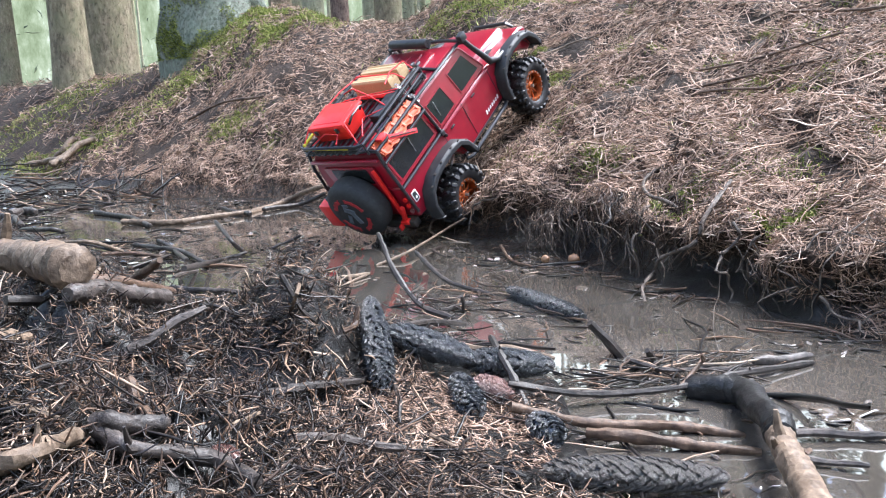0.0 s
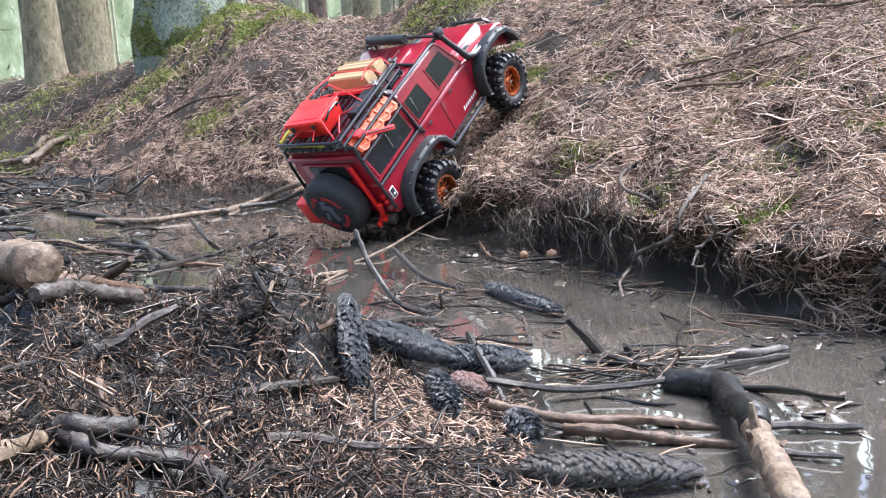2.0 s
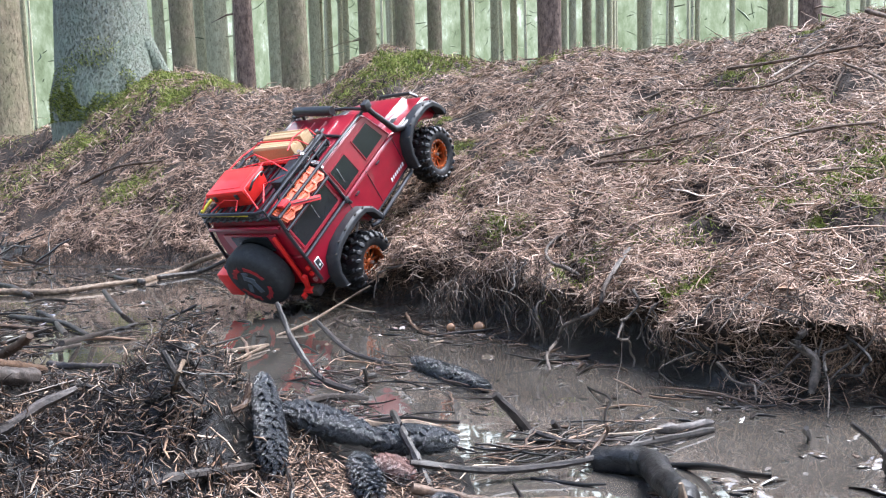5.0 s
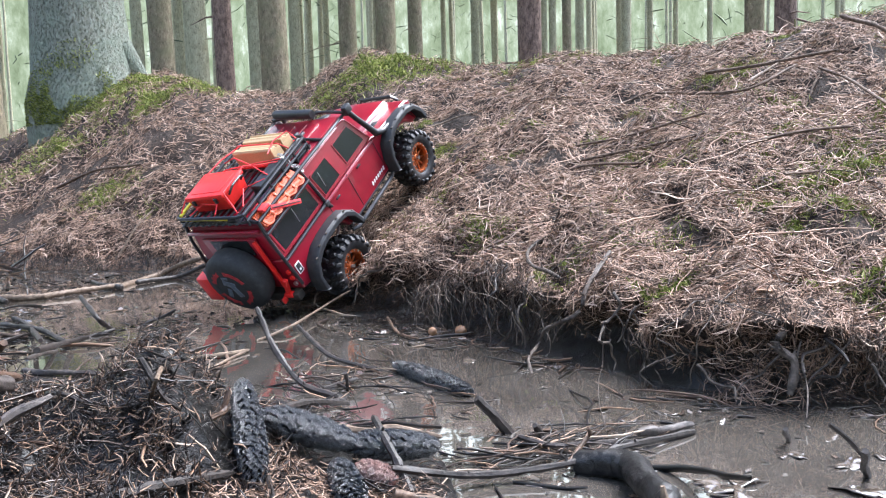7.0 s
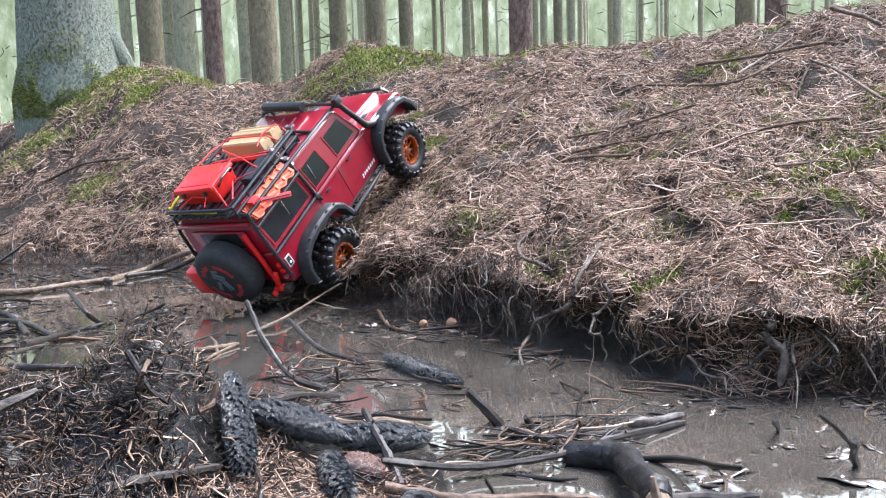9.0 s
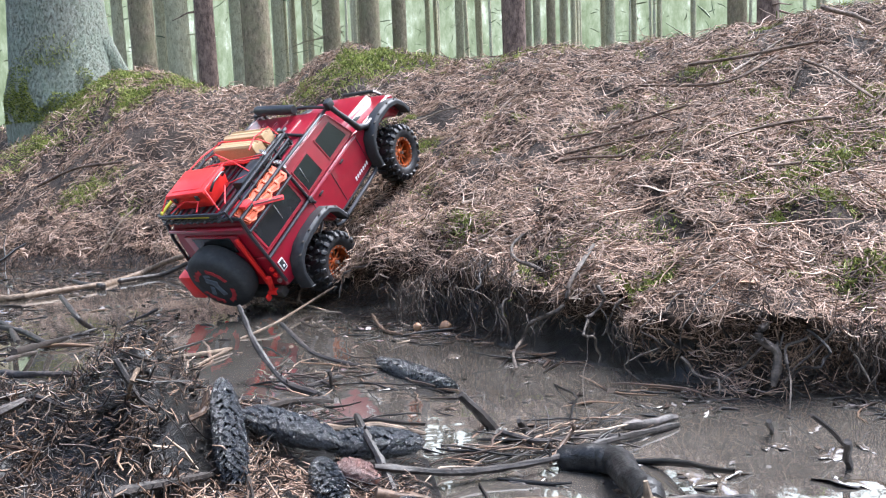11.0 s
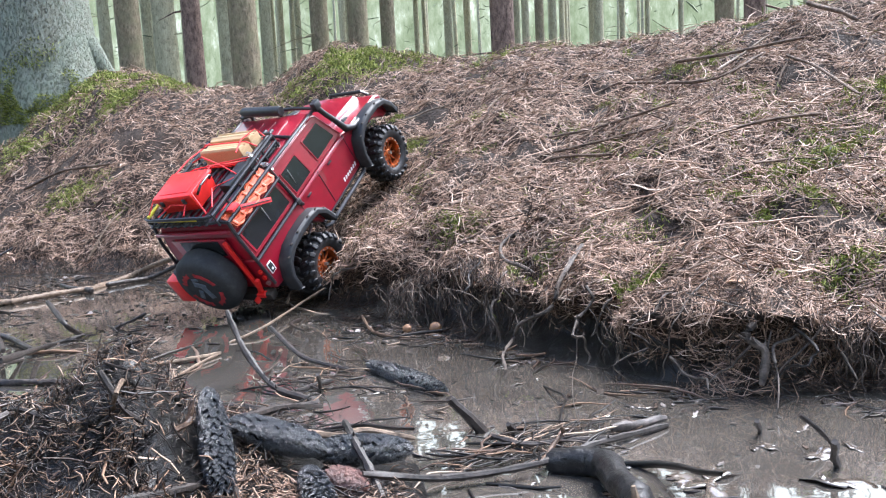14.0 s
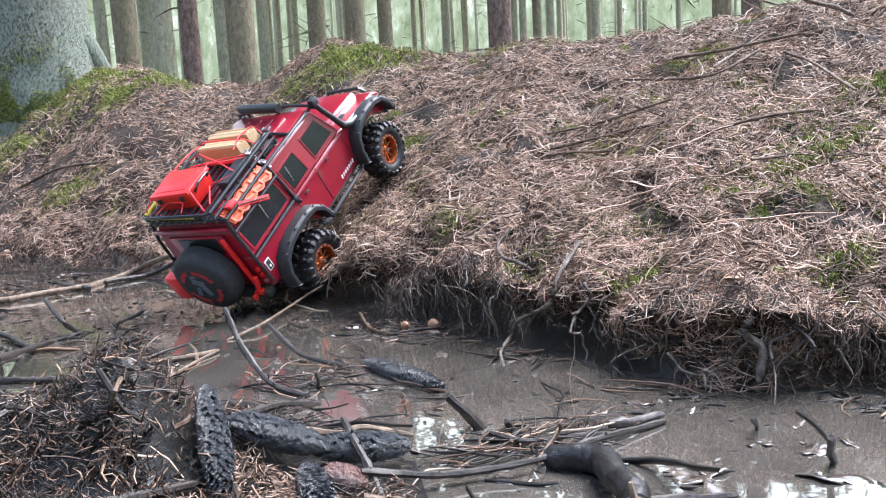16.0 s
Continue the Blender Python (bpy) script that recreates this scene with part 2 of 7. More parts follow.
def upper(x, y, d):
    """Height of the ground beyond the water's far edge, and the height of its lip."""
    az = np.degrees(np.arctan2(x - 0.06, y - 0.11))
    az = np.where(y < 0.3, 60, az)
    crest = np.interp(az, AZ, CREST)
    lip = np.interp(x, (-2, -0.5, -0.1, 0.1, 0.3, 0.4, 0.55, 0.75, 2), (0.05, 0.055, 0.05, 0.06, 0.115, 0.105, 0.085, 0.075, 0.09))
    lip = np.maximum(lip + 0.052 * fbm(x, y, 8.5, 3, 3), 0.03)
    reach = np.interp(az, (-30, -15, -6, 0, 16, 30, 50), (0.9, 0.95, 1.0, 1.0, 1.08, 1.35, 1.6))
    u = np.clip((d - 0.06) / reach, 0, 3)
    f = np.where(u < 0.75, u * 1.06, 0.795 + 0.205 * np.sin(np.clip((u - 0.75) / 0.5, 0, 1) * math.pi / 2))
    drop = np.clip(u - 1.3, 0, 2) * 0.06
    lump = 0.035 * fbm(x, y, 2.3, 3, 1) + 0.044 * fbm(x, y, 8.0, 3, 2) + 0.017 * fbm(x, y, 28.0, 2, 9)
    lump = lump * np.clip(d / 0.1, 0, 1) + 0.035 * np.exp(-((x - 0.15) ** 2 + (y - 1.44) ** 2) / 0.004)
    far = np.clip((np.hypot(x, y) - 5) / 20, 0, 1)
    return lip + (crest - lip) * f - drop + lump * (1 + 6 * far), lip


def knob(x, y, dn):
    """Lumps of mud and matted litter heaped on the near bank."""
    n = fbm(x, y, 10.0, 3, 15)
    w = np.clip(dn / 0.07, 0, 1) * np.interp(x, (-0.06, 0.03), (1.0, 0.12)) * np.clip((1.5 - y) / 0.4, 0, 1)
    z = 0.040 * np.clip(n + 0.12, -0.3, 1) * w
    z = z + 0.030 * np.exp(-((x + 0.078) / 0.045) ** 2 - ((y - 0.672) / 0.036) ** 2) - 0.012 * np.exp(-((x + 0.03) / 0.03) ** 2 - ((y - 0.60) / 0.03) ** 2)
    return z + 0.012 * np.clip(fbm(x, y, 42.0, 2, 16), -0.4, 1) * w


def lower(x, y, dn):
    """Height of the stream's bed and of the near bank; dn: how far inside the near bank."""
    m = np.clip(dn / 0.22, 0, 1)
    m = m * m * (3 - 2 * m)
    rise = np.interp(x, (-1.5, -0.6, -0.25, -0.05, 0.1, 0.3), (0.05, 0.06, 0.07, 0.045, 0.022, 0.02))
    z = np.where(dn > 0, 0.006 + rise * m, -0.03 * np.clip(-dn / 0.12, 0, 1) + 0.006 * (dn > -0.02))
    far = np.clip(np.hypot(x, y) - 3.1, 0, 3) * np.clip((-0.9 - x) / 0.5, 0, 1)
    z = z + 0.13 * far
    back = np.clip((dn - 0.75) / 1.6, 0, 1)
    z = z + 0.42 * back * back * (3 - 2 * back) * (1 + 0.25 * fbm(x, y, 1.3, 3, 13))
    z = z + 0.05 * np.exp(-((x - 0.49) / 0.055) ** 2 - ((y - 0.82) / 0.035) ** 2)
    z = z + (0.017 * fbm(x, y, 7.0, 3, 5) + 0.010 * fbm(x, y, 26.0, 3, 6)) * np.interp(x, (-0.1, 0.05), (1.9, 0.7)) * np.clip(dn / 0.08 + 0.3, 0.1, 1)
    z = z + np.where(dn > 0, knob(x, y, dn), 0)
    return np.where(dn > 0.02, np.maximum(z, 0.008), z)


def axis(lo, hi, step, far, grow=1.16):
    a = list(np.arange(lo, hi, step))
    s, v = step, lo
    while v > -far:
        s *= grow
        v -= s
        a.insert(0, v)
    s, v = step, a[-1]
    while v < far:
        s *= grow
        v += s
        a.append(v)
    return np.array(a)


gx, gy = np.meshgrid(axis(-1.15, 1.35, 0.009, 900), axis(0.3, 2.75, 0.009, 900))
dF, nX, nY = dist_to(FAR_EDGE, gx, gy)
dN, _, _ = dist_to(NEAR_EDGE, gx, gy)
dN = -dN


def warp(x, y, d, nx, ny):
    """The far bank's face: hollowed under its lip. Returns the moved points."""
    z_up, lip = upper(x, y, d)
    cut = np.interp(x, (-1.0, -0.2, 0.05, 0.25, 0.6, 1.2), (0.3, 0.25, 0.2, 0.6, 0.85, 0.75)) * np.clip(0.4 + 2.2 * fbm(x, y, 7.0, 2, 11), 0.05, 1.1)
    k = np.clip(d / 0.15, 0, 1)
    off = np.interp(k, (0, 0.2, 0.4, 0.55, 0.7, 0.85, 1.0), (0.0, 0.03, 0.055, 0.05, 0.01, 0.015, 0.15))
    z_face = np.interp(k, (0, 0.2, 0.4, 0.55, 0.7, 0.85, 1.0), (-0.004, 0.01, 0.03, 0.6, 0.82, 0.97, 1.0))
    zf = np.where(k < 0.45, np.interp(k, (0, 0.2, 0.4, 0.45), (-0.004, 0.012, 0.03, 0.05)), lip * z_face)
    bulge = 0.05 * fbm(x, y, 7.0, 2, 51) * np.clip(k * (1 - k) * 4, 0, 1)
    move = np.where((d > 0) & (d < 0.15), (off - d) * cut + bulge, 0)
    plain_z = np.interp(k, (0, 0.35, 1), (-0.004, 0.05, 1.0)) * z_up
    z = np.where(d >= 0.15, z_up, zf * cut + plain_z * (1 - np.clip(cut, 0, 1)))
    z = np.where(d >= 0.15, z_up, np.minimum(z, np.maximum(z_up, lip)))
    rough = 0.012 * fbm(x, y, 22.0, 3, 12) * np.clip(d / 0.03, 0, 1)
    return x + nx * (move + np.where(d < 0.2, rough, 0)), y + ny * (move + np.where(d < 0.2, rough, 0)), z


wx, wy, wz = warp(gx, gy, dF, nX, nY)
low = lower(gx, gy, dN)
wz = np.where(dF > 0, wz, low)
wx, wy = np.where(dF > 0, wx, gx), np.where(dF > 0, wy, gy)


def surf(x, y):
    """Height of the ground at a place, the hollow under the lip left out."""
    x, y = np.asarray(x, float), np.asarray(y, float)
    d, nx, ny = dist_to(FAR_EDGE, x, y)
    n, _, _ = dist_to(NEAR_EDGE, x, y)
    zu, lip = upper(x, y, d)
    zu = np.where(d < 0.04, zu * np.clip(d / 0.04, 0, 1), zu)
    return np.where(d > 0, zu, lower(x, y, -n))


def mesh_object(name, verts, faces, material, parent=None, smooth=True):
    me = bpy.data.meshes.new(name)
    me.from_pydata(verts, [], faces)
    if smooth:
        me.polygons.foreach_set("use_smooth", [True] * len(me.polygons))
    for m in material if isinstance(material, (list, tuple)) else (material,):
        me.materials.append(m)
    ob = new(name, me)
    ob.parent = parent
    return ob


rows_n, cols_n = gx.shape
idx = np.arange(rows_n * cols_n).reshape(rows_n, cols_n)
quads = np.stack([idx[:-1, :-1], idx[:-1, 1:], idx[1:, 1:], idx[1:, :-1]], -1).reshape(-1, 4)
ground = mesh_object("ground", np.stack([wx, wy, wz], -1).reshape(-1, 3).tolist(), quads.tolist(), M_GROUND)
wet = np.clip(0.5 + (0.07 - dF) / 0.06, 0, 1) * np.clip(0.5 + (0.62 - dN) / 0.5, 0, 1)
wet = np.maximum(wet, ((wz < 0.035) & (dF > -0.05) & (dF < 0.12)) * 1.0)
ground.data.attributes.new("wet", "FLOAT", "POINT").data.foreach_set("value", wet.reshape(-1).astype(np.float32))
tagged(ground, "forest floor of brown needles and wet black mud", "ground", kind="structure")

# the water, one sheet over the bed
water = mesh_object("water", [(-14, -8, 0), (14, -8, 0), (14, 20, 0), (-14, 20, 0)], [(0, 1, 2, 3)], M_WATER)
tagged(water, "still brown muddy water in the ditch", "water", kind="structure")

# ---------------------------------------------------------------- trees
def tube(points, radii, sides=8, cap=True, wob=0.0, seed=0):
    """A round, tapering tube along points: vertices and faces."""
    r = np.random.default_rng(seed)
    pts = [Vector(p) for p in points]
    n = len(pts)
    vs, fs = [], []
    ref = Vector((0.31, 0.17, 0.93)).normalized()
    for i, p in enumerate(pts):
        tan = (pts[min(i + 1, n - 1)] - pts[max(i - 1, 0)]).normalized()
        a = tan.cross(ref)
        if a.length < 0.2:
            a = tan.cross(Vector((1, 0, 0)))
        a.normalize()
        b = tan.cross(a)
        for k in range(sides):
            q = 2 * math.pi * k / sides
            rad = radii[i] * (1 + wob * r.uniform(-1, 1))
            vs.append(tuple(p + (a * math.cos(q) + b * math.sin(q)) * rad))
    for i in range(n - 1):
        for k in range(sides):
            k2 = (k + 1) % sides
            fs.append((i * sides + k, i * sides + k2, (i + 1) * sides + k2, (i + 1) * sides + k))
    if cap:
        fs.append(tuple(range(sides))[::-1])
        fs.append(tuple(range((n - 1) * sides, n * sides)))
    return vs, fs


def join(pieces):
    vs, fs = [], []
    for v, f in pieces:
        o = len(vs)
        vs += v
        fs += [tuple(i + o for i in q) for q in f]
    return vs, fs


CREST_EYE = Vector((0.06, 0.11, 0.23))


def part(name, geo, material, parent, label="", smooth=True, mod=0.0):
    """One mesh object under a thing or under a part."""
    if isinstance(geo, bpy.types.Mesh):
        ob = new(name, geo)
        ob.parent = parent
    else:
        ob = mesh_object(name, geo[0], geo[1], material, parent, smooth)
        if smooth:
            ob.data.set_sharp_from_angle(angle=radians(38))
    if mod:
        b = ob.modifiers.new("edge", "BEVEL")
        b.width, b.segments, b.limit_method, b.angle_limit = mod, 2, "ANGLE", radians(40)
    return tagged(ob, label) if label else ob


def tree(px, width, dist, material, label, lean=(0, 0), flare=1.35, height=26.0, sides=18, sink=0.1, crown=True, seed=0):
    """A forest trunk on a bearing given in degrees east of north, of that girth and distance."""
    a = radians(px)
    x, y = CREST_EYE.x + dist * math.sin(a), CREST_EYE.y + dist * math.cos(a)
    z = float(surf(x, y)) - sink
    r = width / 2
    hs = [0, 0.06, 0.14, 0.26, 0.36, 0.46, 0.56, 0.7, 0.9, 1.2, 1.7, 3, 6, 11, 18, height]
    pts = [(x + lean[0] * h, y + lean[1] * h, z + h) for h in hs]
    rad = [r * (1 + (flare - 1) * math.exp(-max(h - sink, 0) / 0.2)) * (1 - 0.9 * (h / height) ** 1.3) for h in hs]
    e = new("spruce_tree")
    e.location = (0, 0, 0)
    trunk = mesh_object("trunk", *tube(pts, rad, sides, True, 0.02, seed + 5), material, e)
    rl = np.random.default_rng(seed + 7)
    if width > 0.4:
        for k in range(7):
            q = 2 * math.pi * (k + rl.uniform(-0.2, 0.2)) / 7
            l = rl.uniform(0.1, 0.2)
            pts_r, rad_r = [], []
            for u in np.linspace(0, 1, 7):
                ax_, ay_ = x + math.cos(q + 0.25 * u * (-1) ** k) * (r * 0.75 + l * u), y + math.sin(q + 0.25 * u * (-1) ** k) * (r * 0.75 + l * u)
                gz = float(surf(ax_, ay_))
                pts_r.append((ax_, ay_, max(gz, z + sink - 0.25) + 0.16 * (1 - u) ** 3 - 0.05 * u))
                rad_r.append(0.06 * (1 - u) ** 1.2 + 0.015)
            part("surface_root", tube(pts_r, rad_r, 12, True, 0.06, seed + k), material, e, "mossy spreading root")
    for k in range(0 if width > 0.4 else 5):
        h, q = rl.uniform(0.9, 4.8), rl.uniform(0, 2 * math.pi)
        b = Vector((x + lean[0] * h, y + lean[1] * h, z + h))
        w = Vector((math.cos(q), math.sin(q), rl.uniform(-0.35, 0.1)))
        l = rl.uniform(0.25, 0.9)
        part("dead_limb", tube([b, b + w * l * 0.5, b + w * l + Vector((0, 0, -0.1 * l))], [0.014, 0.009, 0.003], 5), material, e)
    if crown and dist > 9:
        r_ = np.random.default_rng(seed + 99)
        vs, fs = [], []
        for h in np.arange(10.5, height + 0.3, 0.7):
            spread = 1.9 * (1 - (h - 10.0) / (height - 8.5)) + 0.3
            for _ in range(7):
                q = r_.uniform(0, 2 * math.pi)
                bx, by, bz = x + lean[0] * h, y + lean[1] * h, z + h + r_.uniform(-0.25, 0.25)
                for s in np.linspace(0.25, 1, 4):
                    px_, py_, pz_ = bx + math.cos(q) * spread * s, by + math.sin(q) * spread * s, bz - 0.35 * spread * s * s
                    w, l = 0.42 * r_.uniform(0.7, 1.2), 0.5 * r_.uniform(0.7, 1.3)
                    o = len(vs)
                    c, s_ = math.cos(q + 1.57), math.sin(q + 1.57)
                    vs += [(px_, py_, pz_ + 0.05), (px_ + c * w, py_ + s_ * w, pz_ - 0.3), (px_ + math.cos(q) * l, py_ + math.sin(q) * l, pz_ - 0.2), (px_ - c * w, py_ - s_ * w, pz_ - 0.33)]
                    fs += [(o, o + 1, o + 2), (o, o + 2, o + 3)]
        mesh_object("crown", vs, fs, M_FAR_HAZY, e, False)
    return tagged(e, label, "tree", "spruces of the forest")


BIG = "old spruce trunk with pale lichen bark and mossy foot"
GREY = "straight grey spruce trunk in the forest"
RED = "reddish brown pine trunk in the forest"
PALE = "slim far spruce trunk, haze painted into its pale bark"
tree(-16.8, 0.43, 4.2, M_BARK_BIG, BIG, (-0.03, 0.01), 1.28, sides=48, sink=0.42, crown=False, seed=1)
tree(-26.1, 0.22, 5.6, M_BARK_GREY, GREY, (0, 0), 1.25, seed=2)
tree(-23.6, 0.38, 6.6, M_BARK_GREY, GREY, (0, 0), 1.25, seed=3)


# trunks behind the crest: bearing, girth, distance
tree(-13.32, 0.229, 16, M_BARK_HAZY, PALE, (-0.012, 0), 1.15, seed=500)
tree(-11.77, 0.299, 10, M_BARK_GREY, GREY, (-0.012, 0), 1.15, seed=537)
tree(-10.57, 0.257, 19, M_BARK_HAZY, PALE, (-0.012, 0), 1.15, seed=574)
tree(-9.43, 0.374, 13, M_BARK_HAZY, PALE, (-0.012, 0), 1.15, seed=611)
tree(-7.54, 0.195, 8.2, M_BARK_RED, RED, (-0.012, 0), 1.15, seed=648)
tree(-5.32, 0.297, 16, M_BARK_HAZY, PALE, (-0.012, 0), 1.15, seed=685)
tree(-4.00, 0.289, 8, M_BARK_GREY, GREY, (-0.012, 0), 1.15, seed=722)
tree(-2.54, 0.289, 18, M_BARK_HAZY, PALE, (0.0, 0), 1.15, seed=759)
tree(-1.47, 0.229, 26, M_BARK_HAZY, PALE, (0.0, 0), 1.15, seed=796)
tree(-0.24, 0.213, 24, M_BARK_HAZY, PALE, (0.0, 0), 1.15, seed=833)
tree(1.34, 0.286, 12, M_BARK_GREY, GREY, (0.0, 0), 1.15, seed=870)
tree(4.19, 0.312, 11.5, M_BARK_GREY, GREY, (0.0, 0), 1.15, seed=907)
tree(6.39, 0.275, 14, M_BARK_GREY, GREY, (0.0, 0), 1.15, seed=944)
tree(8.51, 0.204, 27, M_BARK_HAZY, PALE, (0.0, 0), 1.15, seed=981)
tree(10.89, 0.266, 22, M_BARK_HAZY, PALE, (0.0, 0), 1.15, seed=1018)
tree(12.41, 0.190, 28, M_BARK_HAZY, PALE, (0.0, 0), 1.15, seed=1055)
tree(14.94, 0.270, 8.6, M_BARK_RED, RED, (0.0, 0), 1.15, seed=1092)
tree(16.02, 0.188, 21, M_BARK_HAZY, PALE, (0.0, 0), 1.15, seed=1129)
tree(16.65, 0.198, 19, M_BARK_HAZY, PALE, (0.0, 0), 1.15, seed=1166)
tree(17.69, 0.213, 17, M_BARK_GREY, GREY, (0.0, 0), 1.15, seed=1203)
tree(18.68, 0.206, 20, M_BARK_HAZY, PALE, (0.0, 0), 1.15, seed=1240)
tree(21.98, 0.232, 18, M_BARK_HAZY, PALE, (0.0, 0), 1.15, seed=1277)
tree(23.65, 0.186, 24, M_BARK_HAZY, PALE, (0.0, 0), 1.15, seed=1314)
tree(25.42, 0.180, 26, M_BARK_HAZY, PALE, (0.0, 0), 1.15, seed=1351)
tree(27.73, 0.164, 22, M_BARK_HAZY, PALE, (0.0, 0), 1.15, seed=1388)
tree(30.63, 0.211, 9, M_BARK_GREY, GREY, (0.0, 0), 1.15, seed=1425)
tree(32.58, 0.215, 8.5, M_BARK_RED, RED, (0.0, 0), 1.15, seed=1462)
tree(-14.60, 0.212, 20, M_BARK_HAZY, PALE, (0, 0), 1.15, seed=740)
tree(-21.94, 0.212, 14, M_BARK_HAZY, PALE, (-0.1, 0), 1.15, seed=530)
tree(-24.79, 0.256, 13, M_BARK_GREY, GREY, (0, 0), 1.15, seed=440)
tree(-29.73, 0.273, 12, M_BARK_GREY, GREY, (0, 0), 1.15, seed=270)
tree(-32.36, 0.283, 17, M_BARK_HAZY, PALE, (0, 0), 1.15, seed=170)

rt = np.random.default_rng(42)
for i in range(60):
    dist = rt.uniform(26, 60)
    tree(rt.uniform(-44, 52), rt.uniform(0.2, 0.36), dist, M_BARK_HAZY, PALE, (rt.normal(0, 0.015), 0), 1.1, sides=8, crown=False, seed=900 + i)

# ---------------------------------------------------------------- the toy truck
def coat(m, amount=0.6, rough=0.12):
    b = m.node_tree.nodes["Principled BSDF"]
    b.inputs["Coat Weight"].default_value = amount
    b.inputs["Coat Roughness"].default_value = rough
    for link in list(b.inputs["Normal"].links):
        m.node_tree.links.new(link.from_socket, b.inputs["Coat Normal"])
    return m


MUD = (0.10, 0.075, 0.058)
M_PAINT = coat(plain("crimson_car_paint", (0.23, 0.0045, 0.018), 0.3, 0.0, 0.12, 40.0, dirt=(0.13, 0.04, 0.035), dirt_amt=(0.60, 0.82)))
M_BLACK = plain("black_moulded_plastic", (0.022, 0.023, 0.026), 0.42, 0.0, 0.3, 120.0, 0.2, 0.0004, dirt=(0.07, 0.06, 0.05), dirt_amt=(0.58, 0.8))
M_FLARE = plain("grey_black_flare", (0.020, 0.021, 0.024), 0.5, 0.0, 0.3, 90.0, 0.2, 0.0004, spec=0.35, dirt=(0.06, 0.05, 0.042), dirt_amt=(0.55, 0.78))
M_TUBE = plain("black_rack_tube", (0.018, 0.019, 0.022), 0.33, 0.0, 0.25, 90.0, dirt=(0.06, 0.05, 0.045), dirt_amt=(0.62, 0.8))
M_RUBBER = plain("wet_tyre_rubber", (0.014, 0.014, 0.016), 0.48, 0.0, 0.4, 110.0, 0.3, 0.0008, dirt=(0.055, 0.042, 0.034), dirt_amt=(0.52, 0.72))
M_RIM = plain("orange_anodised_rim", (0.5, 0.12, 0.028), 0.38, 0.65, 0.2, 90.0, dirt=(0.07, 0.04, 0.027), dirt_amt=(0.45, 0.68))
M_STEEL = plain("bright_steel", (0.55, 0.55, 0.56), 0.3, 0.9, 0.15, 200.0)
M_TINT = plain("dark_tinted_window", (0.012, 0.014, 0.016), 0.1, 0.0, 0.3, 30.0)
M_ORANGE = plain("orange_plastic", (0.52, 0.072, 0.013), 0.5, 0.0, 0.15, 70.0, dirt=(0.3, 0.11, 0.05), dirt_amt=(0.58, 0.8))
M_RED = plain("bright_red_plastic", (0.72, 0.022, 0.018), 0.4, 0.0, 0.12, 60.0, dirt=(0.42, 0.03, 0.025), dirt_amt=(0.6, 0.85))
M_CORD = plain("red_cord", (0.62, 0.03, 0.035), 0.7, 0.0, 0.2, 400.0)
M_YELLOW = plain("yellow_plastic", (0.62, 0.55, 0.04), 0.5, 0.0, 0.2, 80.0, dirt=(0.2, 0.17, 0.05))
M_WHITE = plain("white_print", (0.75, 0.75, 0.74), 0.5, 0.0, 0.1, 80.0)
M_COVER = plain("black_cover_cloth", (0.022, 0.023, 0.025), 0.75, 0.0, 0.35, 130.0, 0.4, 0.0006, dirt=(0.07, 0.065, 0.06), dirt_amt=(0.55, 0.8))
M_BLUEGREY = plain("blue_grey_print", (0.10, 0.12, 0.15), 0.6, 0.0, 0.4, 160.0)
M_REDPRINT = plain("dull_red_print", (0.34, 0.02, 0.025), 0.6, 0.0, 0.35, 160.0)
M_GEAR = plain("dark_chassis_metal", (0.03, 0.028, 0.026), 0.5, 0.3, 0.4, 80.0, dirt=(0.06, 0.045, 0.035), dirt_amt=(0.45, 0.6))

M_PLANK, t_, b_ = mat("pale_sawn_wood", 0.65)
c_ = ramp(t_, noise_tex(t_, 1.0, 6.0, 0.6, stretch=(60, 700, 700)), [(0.3, (0.42, 0.27, 0.13)), (0.7, (0.62, 0.44, 0.25))])
t_.links.new(c_, b_.inputs["Base Color"])


def rbox(c, s, bev=0.001, taper=(1, 1), rot=None, seg=2):
    """A box with rounded edges; taper: size of its top against its base in x and y."""
    bm = bmesh.new()
    bmesh.ops.create_cube(bm, size=1)
    for v in bm.verts:
        k = v.co.z + 0.5
        v.co = Vector((v.co.x * s[0] * (1 + (taper[0] - 1) * k), v.co.y * s[1] * (1 + (taper[1] - 1) * k), v.co.z * s[2]))
    if bev:
        bmesh.ops.bevel(bm, geom=bm.edges[:], offset=bev, segments=seg, affect="EDGES", profile=0.5)
    m = Matrix.Translation(c) @ (rot if rot else Matrix())
    bm.transform(m)
    bm.verts.index_update()
    out = [tuple(v.co) for v in bm.verts], [tuple(v.index for v in f.verts) for f in bm.faces]
    bm.free()
    return out


def lathe(profile, sides=32, centre=(0, 0, 0), closed=False):
    """Turned about the y axis: profile of (y, radius)."""
    vs, fs, n = [], [], len(profile)
    for y, r in profile:
        for k in range(sides):
            q = 2 * math.pi * k / sides
            vs.append((centre[0] + r * math.cos(q), centre[1] + y, centre[2] + r * math.sin(q)))
    for i in range(n if closed else n - 1):
        j = (i + 1) % n
        for k in range(sides):
            k2 = (k + 1) % sides
            fs.append((i * sides + k, i * sides + k2, j * sides + k2, j * sides + k))
    return vs, fs


